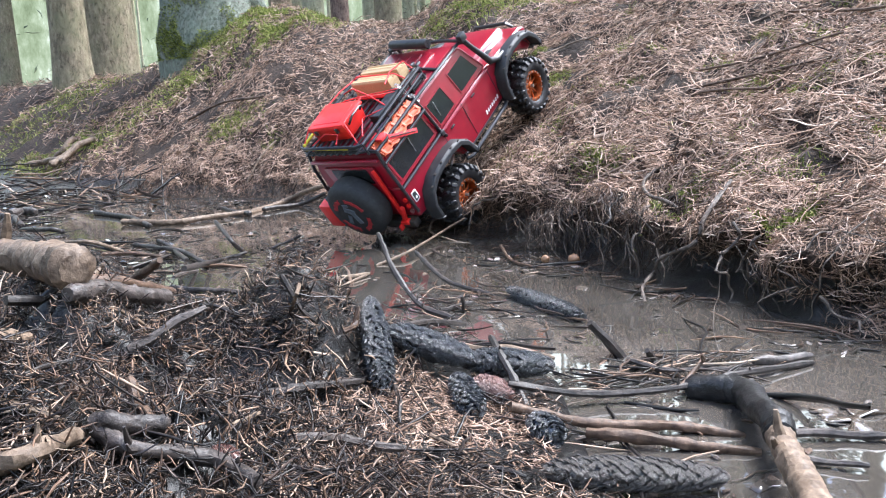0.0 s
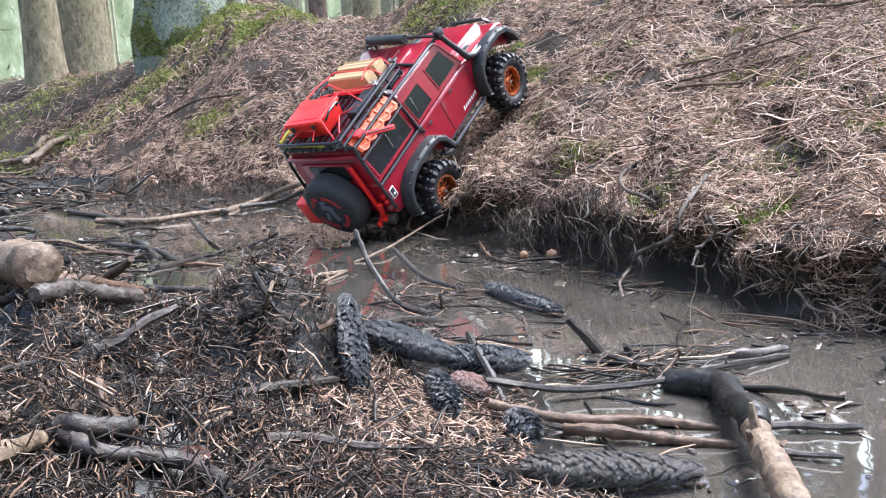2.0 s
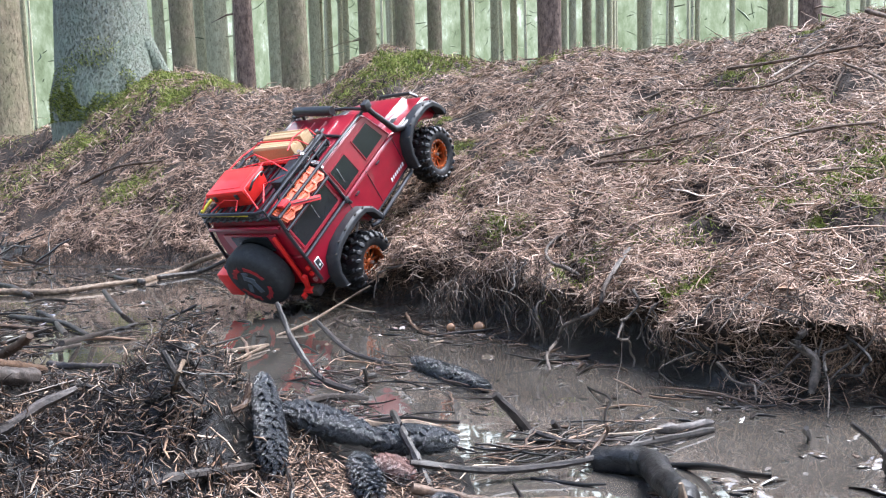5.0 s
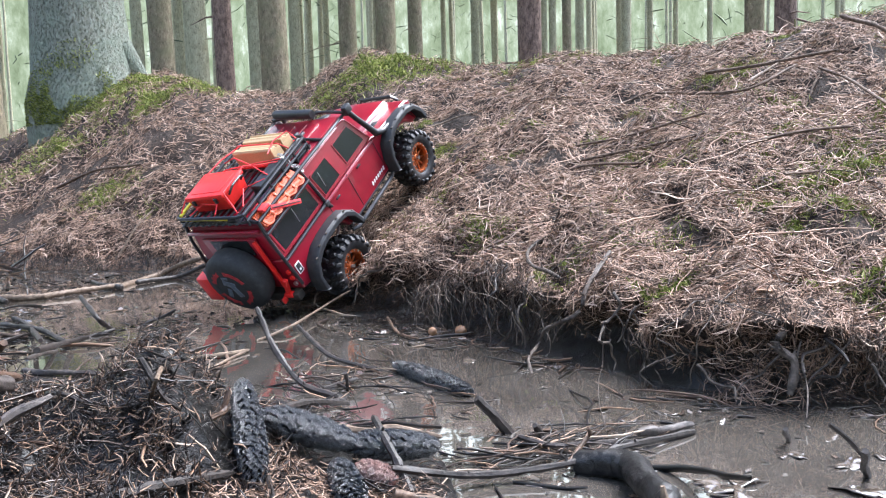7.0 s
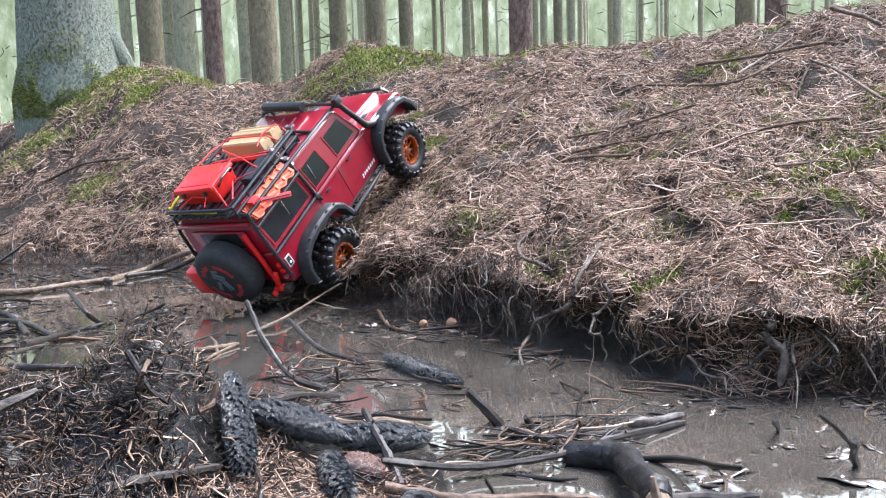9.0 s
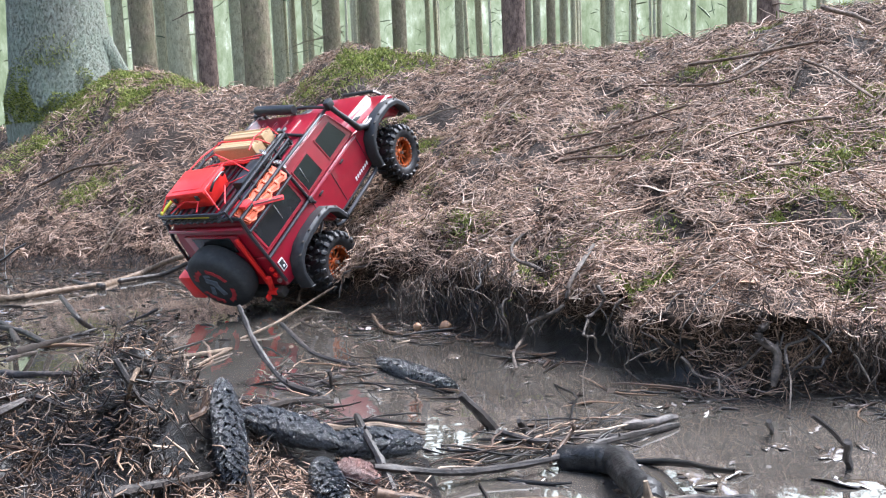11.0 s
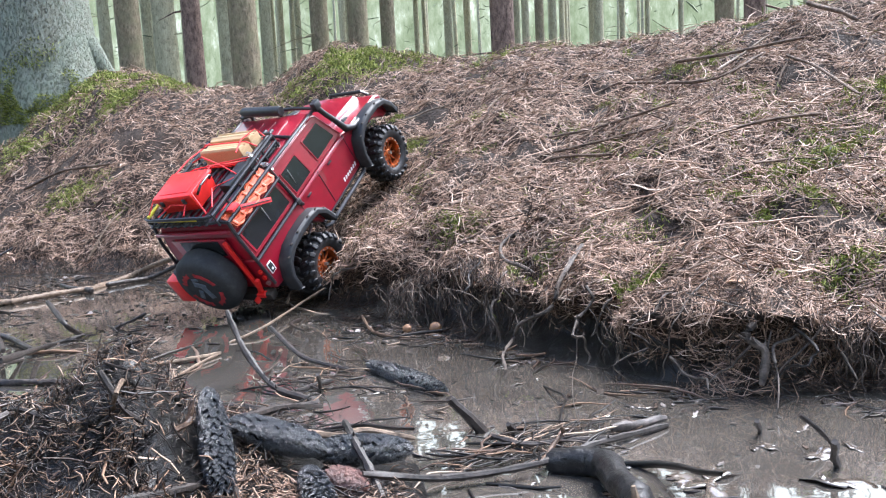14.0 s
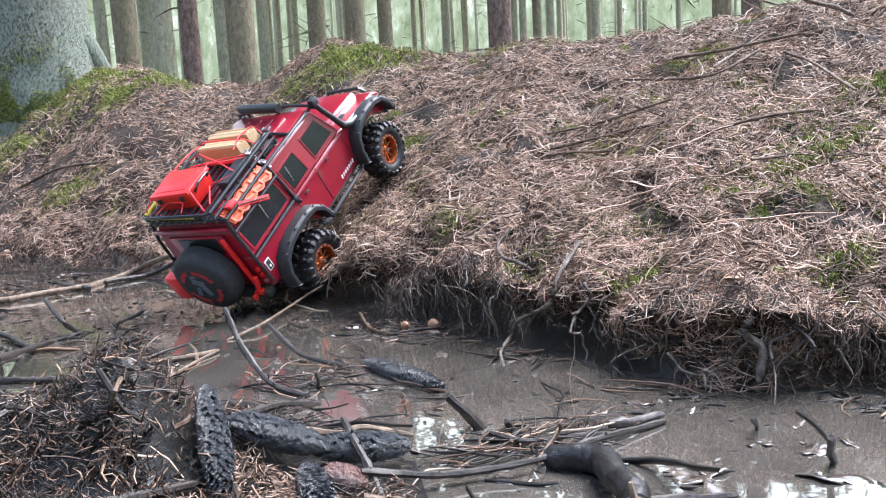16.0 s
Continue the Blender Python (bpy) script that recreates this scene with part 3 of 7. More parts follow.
def prism(poly, y0, y1, f0=None, f1=None):
    """A side profile (x, z) stretched from y0 to y1."""
    n = len(poly)
    vs = [(x, y0, z) for x, z in poly] + [(x, y1, z) for x, z in poly]
    fs = [tuple(range(n)), tuple(range(2 * n - 1, n - 1, -1))] + [(i, i + n, (i + 1) % n + n, (i + 1) % n) for i in range(n)]
    return vs, fs


def strip(path, width, thick, side):
    """A band over an arch: points (x, z) swept from y=side inwards by width, that thick outwards from the arch."""
    n = len(path)
    vs, fs = [], []
    for i, (x, z) in enumerate(path):
        (ax, az), (bx, bz) = path[max(i - 1, 0)], path[min(i + 1, n - 1)]
        l = math.hypot(bx - ax, bz - az)
        nx, nz = -(bz - az) / l, (bx - ax) / l
        s = 1 if side > 0 else -1
        y_out, y_in = side, side - s * width
        drop = 0.004
        vs += [(x, y_in, z), (x, y_out, z - drop), (x + nx * (thick - 0.003), y_out, z + nz * (thick - 0.003) - 0.001), (x + nx * thick, y_out - s * 0.005, z + nz * thick), (x + nx * thick, y_in, z + nz * thick)]
    for i in range(n - 1):
        for k in range(5):
            k2 = (k + 1) % 5
            fs.append((i * 5 + k, i * 5 + k2, (i + 1) * 5 + k2, (i + 1) * 5 + k))
    fs += [tuple(range(5)), tuple(range(5 * n - 1, 5 * n - 6, -1))]
    return vs, fs


FWD, LEFT = Vector((0.4805, 0.607, 0.633)).normalized(), Vector((-0.7705, 0.6369, -0.0259))
LEFT = (LEFT - FWD * LEFT.dot(FWD)).normalized()
UP = FWD.cross(LEFT)
CAR = Matrix(((FWD.x, LEFT.x, UP.x, -0.005), (FWD.y, LEFT.y, UP.y, 1.606), (FWD.z, LEFT.z, UP.z, 0.0845), (0, 0, 0, 1)))
car = new("toy_truck")
car.matrix_world = CAR
tagged(car, "red radio-controlled off-road truck climbing the muddy bank", "toy car")


def arc(cx, cz, r, a0, a1, n=12, flat=1.0):
    return [(cx + r * math.cos(radians(a0 + (a1 - a0) * i / n)), cz + flat * r * math.sin(radians(a0 + (a1 - a0) * i / n))) for i in range(n + 1)]


# lower body with its wheel arches
side = [(-0.112, 0.046), (-0.113, 0.118), (0.236, 0.118), (0.246, 0.116), (0.385, 0.104), (0.400, 0.097), (0.404, 0.06), (0.398, 0.05)]
side += arc(0.324, 0.004, 0.072, 40, 140, 10)[0:] + [(0.252, 0.036), (0.236, 0.034), (0.078, 0.034)] + arc(0.0, 0.004, 0.072, 28, 152, 12)
side = [p for p in side]
body = part("body", prism(side, -0.098, 0.098), M_PAINT, car, mod=0.004)


def wall_y(z, out=0.0):
    """Half width of the cabin at a height."""
    return 0.098 - (z - 0.118) * 0.16 + out


# cabin
zt = 0.196
cab = [(-0.113, 0.118), (-0.114, 0.150), (-0.110, 0.186), (-0.103, zt), (0.198, zt - 0.002), (0.206, zt - 0.008), (0.236, 0.120)]
cv = [(x, -wall_y(z), z) for x, z in cab] + [(x, wall_y(z), z) for x, z in cab]
n_ = len(cab)
cf = [tuple(range(n_)), tuple(range(2 * n_ - 1, n_ - 1, -1))] + [(i, i + n_, (i + 1) % n_ + n_, (i + 1) % n_) for i in range(n_)]
part("cabin", (cv, cf), M_PAINT, car, mod=0.004)
roof = part("roof", rbox((0.046, 0, zt + 0.003), (0.296, 0.166, 0.008), 0.003), M_PAINT, car, "raised red roof panel")
for y in (-0.045, -0.015, 0.015, 0.045):
    part("rib", rbox((0.05, y, zt + 0.008), (0.25, 0.006, 0.003), 0.001), M_PAINT, roof)
hood = part("hood", rbox((0.314, 0, 0.112), (0.142, 0.118, 0.014), 0.004, (0.96, 0.86), pose(0, 0, 0, 0, 4, 0)), M_PAINT, car, "faded red bonnet with a raised middle")
part("bonnet_vent", rbox((0.285, -0.071, 0.1155), (0.03, 0.012, 0.002), 0.0006, rot=pose(0, 0, 0, 0, 4.5, 0)), M_BLACK, car)
part("windscreen", ([(0.2335, -0.083, 0.127), (0.2335, 0.083, 0.127), (0.210, 0.074, 0.187), (0.210, -0.074, 0.187), (0.2365, -0.083, 0.128), (0.2365, 0.083, 0.128), (0.213, 0.074, 0.188), (0.213, -0.074, 0.188)],
                    [(4, 5, 6, 7), (0, 1, 5, 4), (1, 2, 6, 5), (2, 3, 7, 6), (3, 0, 4, 7)]), M_TINT, car, smooth=False)


def pane(corners, s, name="window", out=0.0015, r=0.004, material=None, par=None):
    """A side window with rounded corners, standing a little proud of the wall, in its rubber frame."""
    cx, cz = sum(p[0] for p in corners) / 4, sum(p[1] for p in corners) / 4

    def ring(grow):
        pts = []
        for i in range(4):
            p, a, b = Vector(corners[i]), Vector(corners[i - 1]), Vector(corners[(i + 1) % 4])
            for q, w in ((a, 1.0), (a, 0.3), (b, 0.3), (b, 1.0)):
                d = (q - p).normalized()
                pts.append(p + d * r * w)
        return [((p.x - cx) * (1 + grow) + cx, (p.y - cz) * (1 + grow * 1.6) + cz) for p in pts]
    inner, outer = ring(0), ring(0.07)
    n = len(inner)
    vs = [(x, s * wall_y(z, out * 0.6), z) for x, z in inner]
    fs = [tuple(range(n)) if s > 0 else tuple(range(n))[::-1]]
    w = part(name, (vs, fs), material or M_TINT, par or car, smooth=False)
    vs = [(x, s * wall_y(z, out), z) for x, z in inner] + [(x, s * wall_y(z, out), z) for x, z in outer] + [(x, s * wall_y(z, -0.002), z) for x, z in outer] + [(x, s * wall_y(z, -0.002), z) for x, z in inner]
    fs = []
    for k in range(4):
        for i in range(n):
            j = (i + 1) % n
            a, b = k * n, ((k + 1) % 4) * n
            fs.append((a + i, a + j, b + j, b + i))
    part("window_frame", (vs, fs), M_PAINT, w, smooth=False)
    return w


for s in (-1, 1):
    w = pane([(-0.099, 0.129), (0.022, 0.129), (0.020, 0.170), (-0.100, 0.170)], s)
    part("divider", rbox((-0.036, s * wall_y(0.15, 0.0022), 0.15), (0.0012, 0.001, 0.04), 0.0002), M_STEEL, w)
    w = pane([(0.049, 0.128), (0.106, 0.129), (0.101, 0.175), (0.046, 0.174)], s)
    part("divider", rbox((0.062, s * wall_y(0.15, 0.0022), 0.15), (0.0012, 0.001, 0.044), 0.0002), M_STEEL, w)
    pane([(0.140, 0.131), (0.212, 0.132), (0.194, 0.178), (0.136, 0.177)], s)
    # door gaps, hinges and handles
    for x, z0, z1 in ((0.040, 0.04, 0.19), (0.121, 0.04, 0.187), (0.231, 0.045, 0.118)):
        part("door_gap", rbox((x, s * (0.0983 if z1 < 0.12 else 0.0983), (z0 + 0.118) / 2), (0.0012, 0.0012, 0.118 - z0), 0.0002), M_BLACK, body)
    part("waist_trim", rbox((0.137, s * 0.0988, 0.112), (0.196, 0.002, 0.003), 0.0006), M_PAINT, body)
    for x, z in ((0.071, 0.103), (0.160, 0.106)):
        part("door_handle", rbox((x, s * 0.0995, z), (0.013, 0.004, 0.003), 0.0008), M_BLACK, body, "small black door handle")
    part("fuel_flap", rbox((-0.097, s * 0.0988, 0.085), (0.014, 0.0022, 0.022), 0.0008), M_WHITE, body, "white-edged black side badge")
    part("badge_plate", rbox((-0.097, s * 0.0992, 0.085), (0.011, 0.0022, 0.019), 0.0008), M_BLACK, body)
    part("badge_mark", rbox((-0.097, s * 0.0997, 0.082), (0.005, 0.0022, 0.005), 0.001), M_WHITE, body)
    # rock slider
    part("slider", join([tube([(0.062, s * 0.098, 0.028), (0.075, s * 0.104, 0.024), (0.232, s * 0.104, 0.024), (0.246, s * 0.096, 0.03)], [0.0042] * 4, 8),
                         tube([(0.07, s * 0.09, 0.030), (0.24, s * 0.09, 0.030)], [0.004] * 2, 8)]), M_TUBE, car, "black tubular side step")
    # flares
    rear = [(-0.082, 0.020), (-0.082, 0.050), (-0.070, 0.071), (-0.048, 0.082), (-0.02, 0.086), (0.02, 0.086), (0.045, 0.081), (0.062, 0.066), (0.074, 0.038)]
    front = [(0.246, 0.030), (0.246, 0.060), (0.256, 0.084), (0.280, 0.099), (0.305, 0.103), (0.345, 0.101), (0.372, 0.092), (0.390, 0.072), (0.398, 0.052)]
    for path in (rear, front):
        fl = part("wheel_flare", strip(path, 0.026, 0.010, s * 0.122), M_FLARE, car, "black moulded wheel arch flare", mod=0.0015)
        for i in range(1, len(path) - 1):
            part("bolt", rbox((path[i][0], s * 0.1195, path[i][1] + 0.0092), (0.006, 0.0035, 0.0022), 0.0006), M_GEAR, fl)
        part("arch_liner", strip([(x * 0.96 + path[4][0] * 0.04, z * 0.96) for x, z in path], 0.05, 0.002, s * 0.1), M_BLACK, car)

# lettering on the doors as plain white bars
for s in (-1,):
    for i, (w, h) in enumerate(((0.007, 0.0085), (0.006, 0.0075), (0.007, 0.007), (0.007, 0.007), (0.007, 0.007), (0.006, 0.0075), (0.007, 0.0085))):
        part("emblem_bar", rbox((0.174 + i * 0.0083, s * 0.0986, 0.0505), (w * 0.6, 0.0012, h), 0.0003, rot=pose(0, 0, 0, 0, 14 + 10 * (i % 3), 0)), M_WHITE, body, "small white bar on the door")

# rear end: door, spare wheel, jack, can, bumper
rear_door = part("rear_door", rbox((-0.1145, 0.0, 0.115), (0.004, 0.13, 0.115), 0.0015), M_PAINT, car, "red rear door with dark glass")
part("rear_window", rbox((-0.1168, 0.0, 0.152), (0.002, 0.092, 0.034), 0.0008), M_TINT, rear_door)
part("gutter", rbox((-0.116, 0, 0.188), (0.006, 0.176, 0.006), 0.0015), M_PAINT, car)
SP = Vector((-0.139, 0.006, 0.098))
turn = Matrix.Rotation(radians(-90), 4, "Z")


def turned(geo, m):
    return [tuple(m @ Vector(v)) for v in geo[0]], geo[1]


spare = part("spare_wheel", turned(lathe([(-0.022, 0.001), (-0.022, 0.053), (-0.019, 0.0595), (-0.012, 0.063), (0.012, 0.0635), (0.019, 0.060), (0.0235, 0.053), (0.0255, 0.035), (0.026, 0.001)], 48),
                                         Matrix.Translation(SP) @ Matrix.Rotation(radians(90), 4, "Z")), M_COVER, car, "spare wheel in a black printed cloth cover")
for a0, a1 in ((20, 75), (95, 160), (185, 250), (275, 340)):
    ring_v, ring_f = [], []
    k_ = 10
    for i in range(k_ + 1):
        q = radians(a0 + (a1 - a0) * i / k_)
        for r, x in ((0.033, -0.0262), (0.041 + 0.003 * math.sin(i * 2.1), -0.0262), (0.033, -0.0252), (0.041, -0.0245)):
            ring_v.append((SP.x + x, SP.y + r * math.cos(q), SP.z + r * math.sin(q)))
    for i in range(k_):
        a, b = i * 4, i * 4 + 4
        ring_f += [(a, a + 1, b + 1, b), (a + 1, a + 3, b + 3, b + 1), (a + 2, a, b, b + 2)]
    part("red_arc", (ring_v, ring_f), M_REDPRINT, spare, "dull red arc printed on cloth", smooth=False)
for i, (y, z, w, h, an) in enumerate(((0.0, 0.012, 0.026, 0.013, 20), (-0.008, -0.006, 0.012, 0.028, -15), (0.012, -0.01, 0.009, 0.022, 25), (0.002, 0.026, 0.014, 0.006, 0))):
    part("grey_patch", rbox((SP.x - 0.0262, SP.y + y, SP.z + z), (0.0014, w, h), 0.0006, rot=pose(0, 0, 0, an, 0, 0)), M_BLUEGREY, spare)
part("spare_carrier", rbox((-0.119, 0.006, 0.09), (0.008, 0.03, 0.06), 0.001), M_GEAR, car)
jack = part("jack", rbox((-0.121, -0.066, 0.105), (0.006, 0.007, 0.13), 0.0012), M_RED, car, "bright red lifting jack")
part("jack_foot", rbox((-0.123, -0.066, 0.042), (0.012, 0.020, 0.008), 0.0015), M_RED, jack)
part("jack_arm", rbox((-0.124, -0.074, 0.066), (0.008, 0.008, 0.03), 0.0012, rot=pose(0, 0, 0, 20, 0, 0)), M_RED, jack)
can = part("fuel_can", rbox((-0.137, 0.092, 0.078), (0.03, 0.036, 0.056), 0.004), M_RED, car, "small bright red fuel can")
part("can_cap", turned(lathe([(-0.004, 0.001), (-0.004, 0.005), (0.004, 0.005), (0.004, 0.001)], 12), Matrix.Translation((-0.135, 0.088, 0.111)) @ Matrix.Rotation(radians(90), 4, "X")), M_BLACK, can)
part("rear_bumper", rbox((-0.118, 0, 0.037), (0.018, 0.176, 0.016), 0.003), M_GEAR, car, "muddy black rear bumper")
for s in (-1, 1):
    part("tow_loop", rbox((-0.131, s * 0.055, 0.035), (0.012, 0.006, 0.012), 0.0025), M_RED, car)
    for i, z in enumerate((0.062, 0.076, 0.09)):
        part("tail_light", turned(lathe([(-0.002, 0.0005), (-0.002, 0.0042), (0.002, 0.0046), (0.002, 0.0005)], 14), Matrix.Translation((-0.1145, s * 0.088, z)) @ Matrix.Rotation(radians(90), 4, "Z")), M_RED if i else M_STEEL, car)

# front end
part("grille", rbox((0.404, 0, 0.078), (0.006, 0.10, 0.03), 0.0015), M_BLACK, car)
for s in (-1, 1):
    part("headlight", turned(lathe([(-0.003, 0.001), (-0.003, 0.011), (0.002, 0.011), (0.004, 0.008), (0.0045, 0.001)], 20), Matrix.Translation((0.404, s * 0.07, 0.08)) @ Matrix.Rotation(radians(-90), 4, "Z")), M_STEEL, car)
fb = part("front_bumper", rbox((0.416, 0, 0.045), (0.022, 0.19, 0.020), 0.004), M_BLACK, car, "black winch bumper")
part("bull_bar", join([tube([(0.420, -0.05, 0.05), (0.424, -0.05, 0.085), (0.420, -0.042, 0.098), (0.420, 0.042, 0.098), (0.424, 0.05, 0.085), (0.420, 0.05, 0.05)], [0.004] * 6, 8)]), M_TUBE, fb)
part("winch", turned(lathe([(-0.03, 0.001), (-0.03, 0.009), (0.03, 0.009), (0.03, 0.001)], 14), Matrix.Translation((0.414, 0, 0.06))), M_GEAR, fb)

# snorkel on the near side
part("snorkel", join([tube([(0.30, -0.103, 0.106), (0.266, -0.106, 0.112), (0.244, -0.106, 0.124), (0.232, -0.104, 0.150), (0.218, -0.099, 0.182), (0.212, -0.097, 0.198)], [0.005, 0.007, 0.0075, 0.006, 0.0055, 0.0055], 10),
                      rbox((0.211, -0.097, 0.206), (0.02, 0.013, 0.017), 0.003)]), M_BLACK, car, "black air snorkel")
part("wiper", join([tube([(0.240, -0.03, 0.126), (0.229, -0.06, 0.15)], [0.001] * 2, 6), tube([(0.24, 0.05, 0.126), (0.229, 0.02, 0.15)], [0.001] * 2, 6)]), M_BLACK, car)

# cage
R = 0.0033
for s in (-1, 1):
    rail = [(-0.108, s * 0.091, 0.203), (0.05, s * 0.091, 0.203), (0.205, s * 0.089, 0.199), (0.216, s * 0.091, 0.192), (0.248, s * 0.100, 0.122)]
    part("cage_rail", tube(rail, [R] * 5, 8), M_TUBE, car, "black roof edge tube")
    part("cage_post", tube([(-0.108, s * 0.091, 0.203), (-0.114, s * 0.096, 0.17), (-0.115, s * 0.101, 0.118), (-0.112, s * 0.101, 0.06)], [R] * 4, 8), M_TUBE, car)
    part("cage_post", tube([(0.030, s * 0.091, 0.204), (0.032, s * 0.095, 0.17), (0.036, s * 0.101, 0.118), (0.044, s * 0.101, 0.104)], [R] * 4, 8), M_TUBE, car)
    part("cage_bar", tube([(-0.114, s * 0.101, 0.118), (0.036, s * 0.101, 0.119)], [R] * 2, 8), M_TUBE, car)
    part("cage_bar", tube([(-0.112, s * 0.097, 0.178), (0.032, s * 0.097, 0.178)], [R * 0.9] * 2, 8), M_TUBE, car)
    part("cage_clamp", rbox((0.036, s * 0.101, 0.118), (0.012, 0.010, 0.010), 0.002), M_BLACK, car)
    part("cage_clamp", rbox((0.212, s * 0.092, 0.199), (0.011, 0.012, 0.013), 0.002), M_BLACK, car)
for x in (-0.108, 0.032, 0.118, 0.205):
    part("cage_hoop", tube([(x, -0.091, 0.203), (x, -0.05, 0.209), (x, 0.05, 0.209), (x, 0.091, 0.203)], [R] * 4, 8), M_TUBE, car)

# basket rack
for z, r in ((0.215, 0.0028), (0.228, 0.0030)):
    loop = [(-0.118, -0.080, z), (-0.122, -0.07, z), (-0.122, 0.07, z), (-0.118, 0.080, z), (0.09, 0.080, z + 0.003), (0.096, 0.072, z + 0.003), (0.096, -0.072, z + 0.003), (0.09, -0.080, z + 0.003), (-0.118, -0.080, z)]
    part("rack_rail", tube(loop, [r] * len(loop), 8), M_TUBE, car, "black roof basket rail")
for x in np.linspace(-0.116, 0.09, 6):
    for s in (-1, 1):
        part("rack_post", tube([(x, s * 0.080, 0.205), (x, s * 0.080, 0.230)], [0.0024] * 2, 6), M_TUBE, car)
for y in np.linspace(-0.066, 0.066, 9):
    part("rack_slat", rbox((-0.018, y, 0.2165), (0.222, 0.006, 0.0025), 0.0006), M_TUBE, car)
part("light_bar", join([turned(lathe([(-0.055, 0.001), (-0.055, 0.008), (-0.05, 0.0095), (0.05, 0.0095), (0.055, 0.008), (0.055, 0.001)], 18), Matrix.Translation((0.194, 0.02, 0.219)) @ pose(0, 0, 0, 0, 0, -8)),
                        rbox((0.196, -0.02, 0.208), (0.006, 0.006, 0.014), 0.001), rbox((0.196, 0.055, 0.208), (0.006, 0.006, 0.014), 0.001)]), M_BLACK, car, "round black roof light bar")
for i, y in enumerate((-0.06, -0.045)):
    part("rack_tube", tube([(0.02, y, 0.226), (0.12, y + 0.004, 0.222)], [0.0035] * 2, 8), M_TUBE, car)
part("roof_box", rbox((-0.008, -0.062, 0.2255), (0.082, 0.024, 0.017), 0.002), M_BLACK, car, "black tool case on the rack")
part("roof_hatch", rbox((0.075, -0.07, 0.2065), (0.05, 0.014, 0.006), 0.0015), M_TINT, car)


def ladder_board(s):
    """A traction board: a slab with scalloped edges, long slots between its ribs, leaning on the roof's edge."""
    x0, x1, n = -0.104, 0.024, 5
    lean = pose(0, 0, 0, s * 46, 0, 0)
    top = [(x0 + (x1 - x0) * i / 40, 0.0165 + 0.0022 * math.sin(i / 40 * n * 2 * math.pi)) for i in range(41)]
    low = [(x0 + (x1 - x0) * i / 40, -0.0165 + 0.0022 * math.sin(i / 40 * n * 2 * math.pi + 1.2)) for i in range(40, -1, -1)]
    pieces = [prism(top + low, -0.0022, 0.0022)]
    for z in (-0.0125, -0.0035, 0.0035, 0.0125):
        pieces.append(tube([(x0 + 0.004 + (x1 - x0 - 0.008) * i / 30, -0.002 * -s, z + 0.0012 * math.sin(i / 30 * n * 2 * math.pi)) for i in range(31)], [0.0020] * 31, 6))
    for i in range(2 * n + 1):
        x_ = x0 + 0.005 + (x1 - x0 - 0.01) * i / (2 * n)
        pieces.append(rbox((x_, 0.0024 * s, 0.008 if i % 2 else -0.008), (0.005, 0.003, 0.012), 0.0008))
    return turned(join(pieces), Matrix.Translation((0, s * 0.0885, 0.1985)) @ lean)


for s in (-1,):
    part("traction_board", ladder_board(s), M_ORANGE, car, "orange plastic traction board")
for s in (1,):
    part("traction_board", ladder_board(s), M_ORANGE, car, "orange plastic traction board")

# chain over the rack edge
for i in range(12):
    u = i / 11
    p = Vector((0.026 + 0.012 * u, -0.072 - 0.018 * u, 0.240 - 0.045 * u + 0.006 * math.sin(u * 9)))
    v_, f_ = [], []
    lk = [p + Vector((0.0034 * math.cos(q) * (0.6 if i % 2 else 1), 0.0018 * math.sin(q) * (1 if i % 2 else 0.5), 0.0042 * math.sin(q))) for q in np.linspace(0, 2 * math.pi, 9)]
    part("chain_link", tube(lk, [0.0007] * 9, 5, False), M_STEEL, car)

# chassis and axles
part("chassis", rbox((0.15, 0, 0.03), (0.46, 0.06, 0.03), 0.004), M_GEAR, car, "muddy dark chassis")
part("underbody", rbox((0.155, 0, 0.044), (0.17, 0.18, 0.018), 0.003), M_GEAR, car)
for x, z in ((0.0, -0.006), (0.324, -0.004)):
    ax = part("axle", join([tube([(x, -0.09, z), (x, 0.09, z)], [0.008] * 2, 10), rbox((x, 0.01, z), (0.034, 0.036, 0.034), 0.008)]), M_GEAR, car)
    for s in (-1, 1):
        part("shock", join([tube([(x + 0.02, s * 0.062, z + 0.01), (x + 0.03, s * 0.055, 0.07)], [0.007] * 2, 8)]), M_GEAR, car)
        part("link_rod", tube([(x + (0.02 if x == 0 else -0.02), s * 0.05, z - 0.004), (x + (0.12 if x == 0 else -0.12), s * 0.03, 0.02)], [0.003] * 2, 6), M_STEEL, car)


def tyre_geo():
    prof = [(-0.019, 0.033), (-0.0225, 0.038), (-0.0235, 0.047), (-0.021, 0.0535), (-0.015, 0.0555), (0.015, 0.0555), (0.021, 0.0535), (0.0235, 0.047), (0.0225, 0.038), (0.019, 0.033)]
    pieces = [lathe(prof, 44, closed=True)]
    return join(pieces)


def rim_geo():
    # dished ring with ten spokes
    pieces = [lathe([(-0.018, 0.031), (-0.018, 0.0335), (0.017, 0.0335), (0.0185, 0.032), (0.0185, 0.0275), (0.015, 0.0265), (0.010, 0.0262), (-0.014, 0.029)], 40, closed=True)]
    for i in range(10):
        m = Matrix.Rotation(2 * math.pi * i / 10, 4, "Y")
        pieces.append(turned(rbox((0, 0.0065, 0.0165), (0.0052, 0.004, 0.021), 0.0010, (0.75, 1), None, 1), m))
    pieces.append(lathe([(0.002, 0.0005), (0.010, 0.0005), (0.0105, 0.0065), (0.008, 0.009), (0.002, 0.0095)], 20))
    return join(pieces)


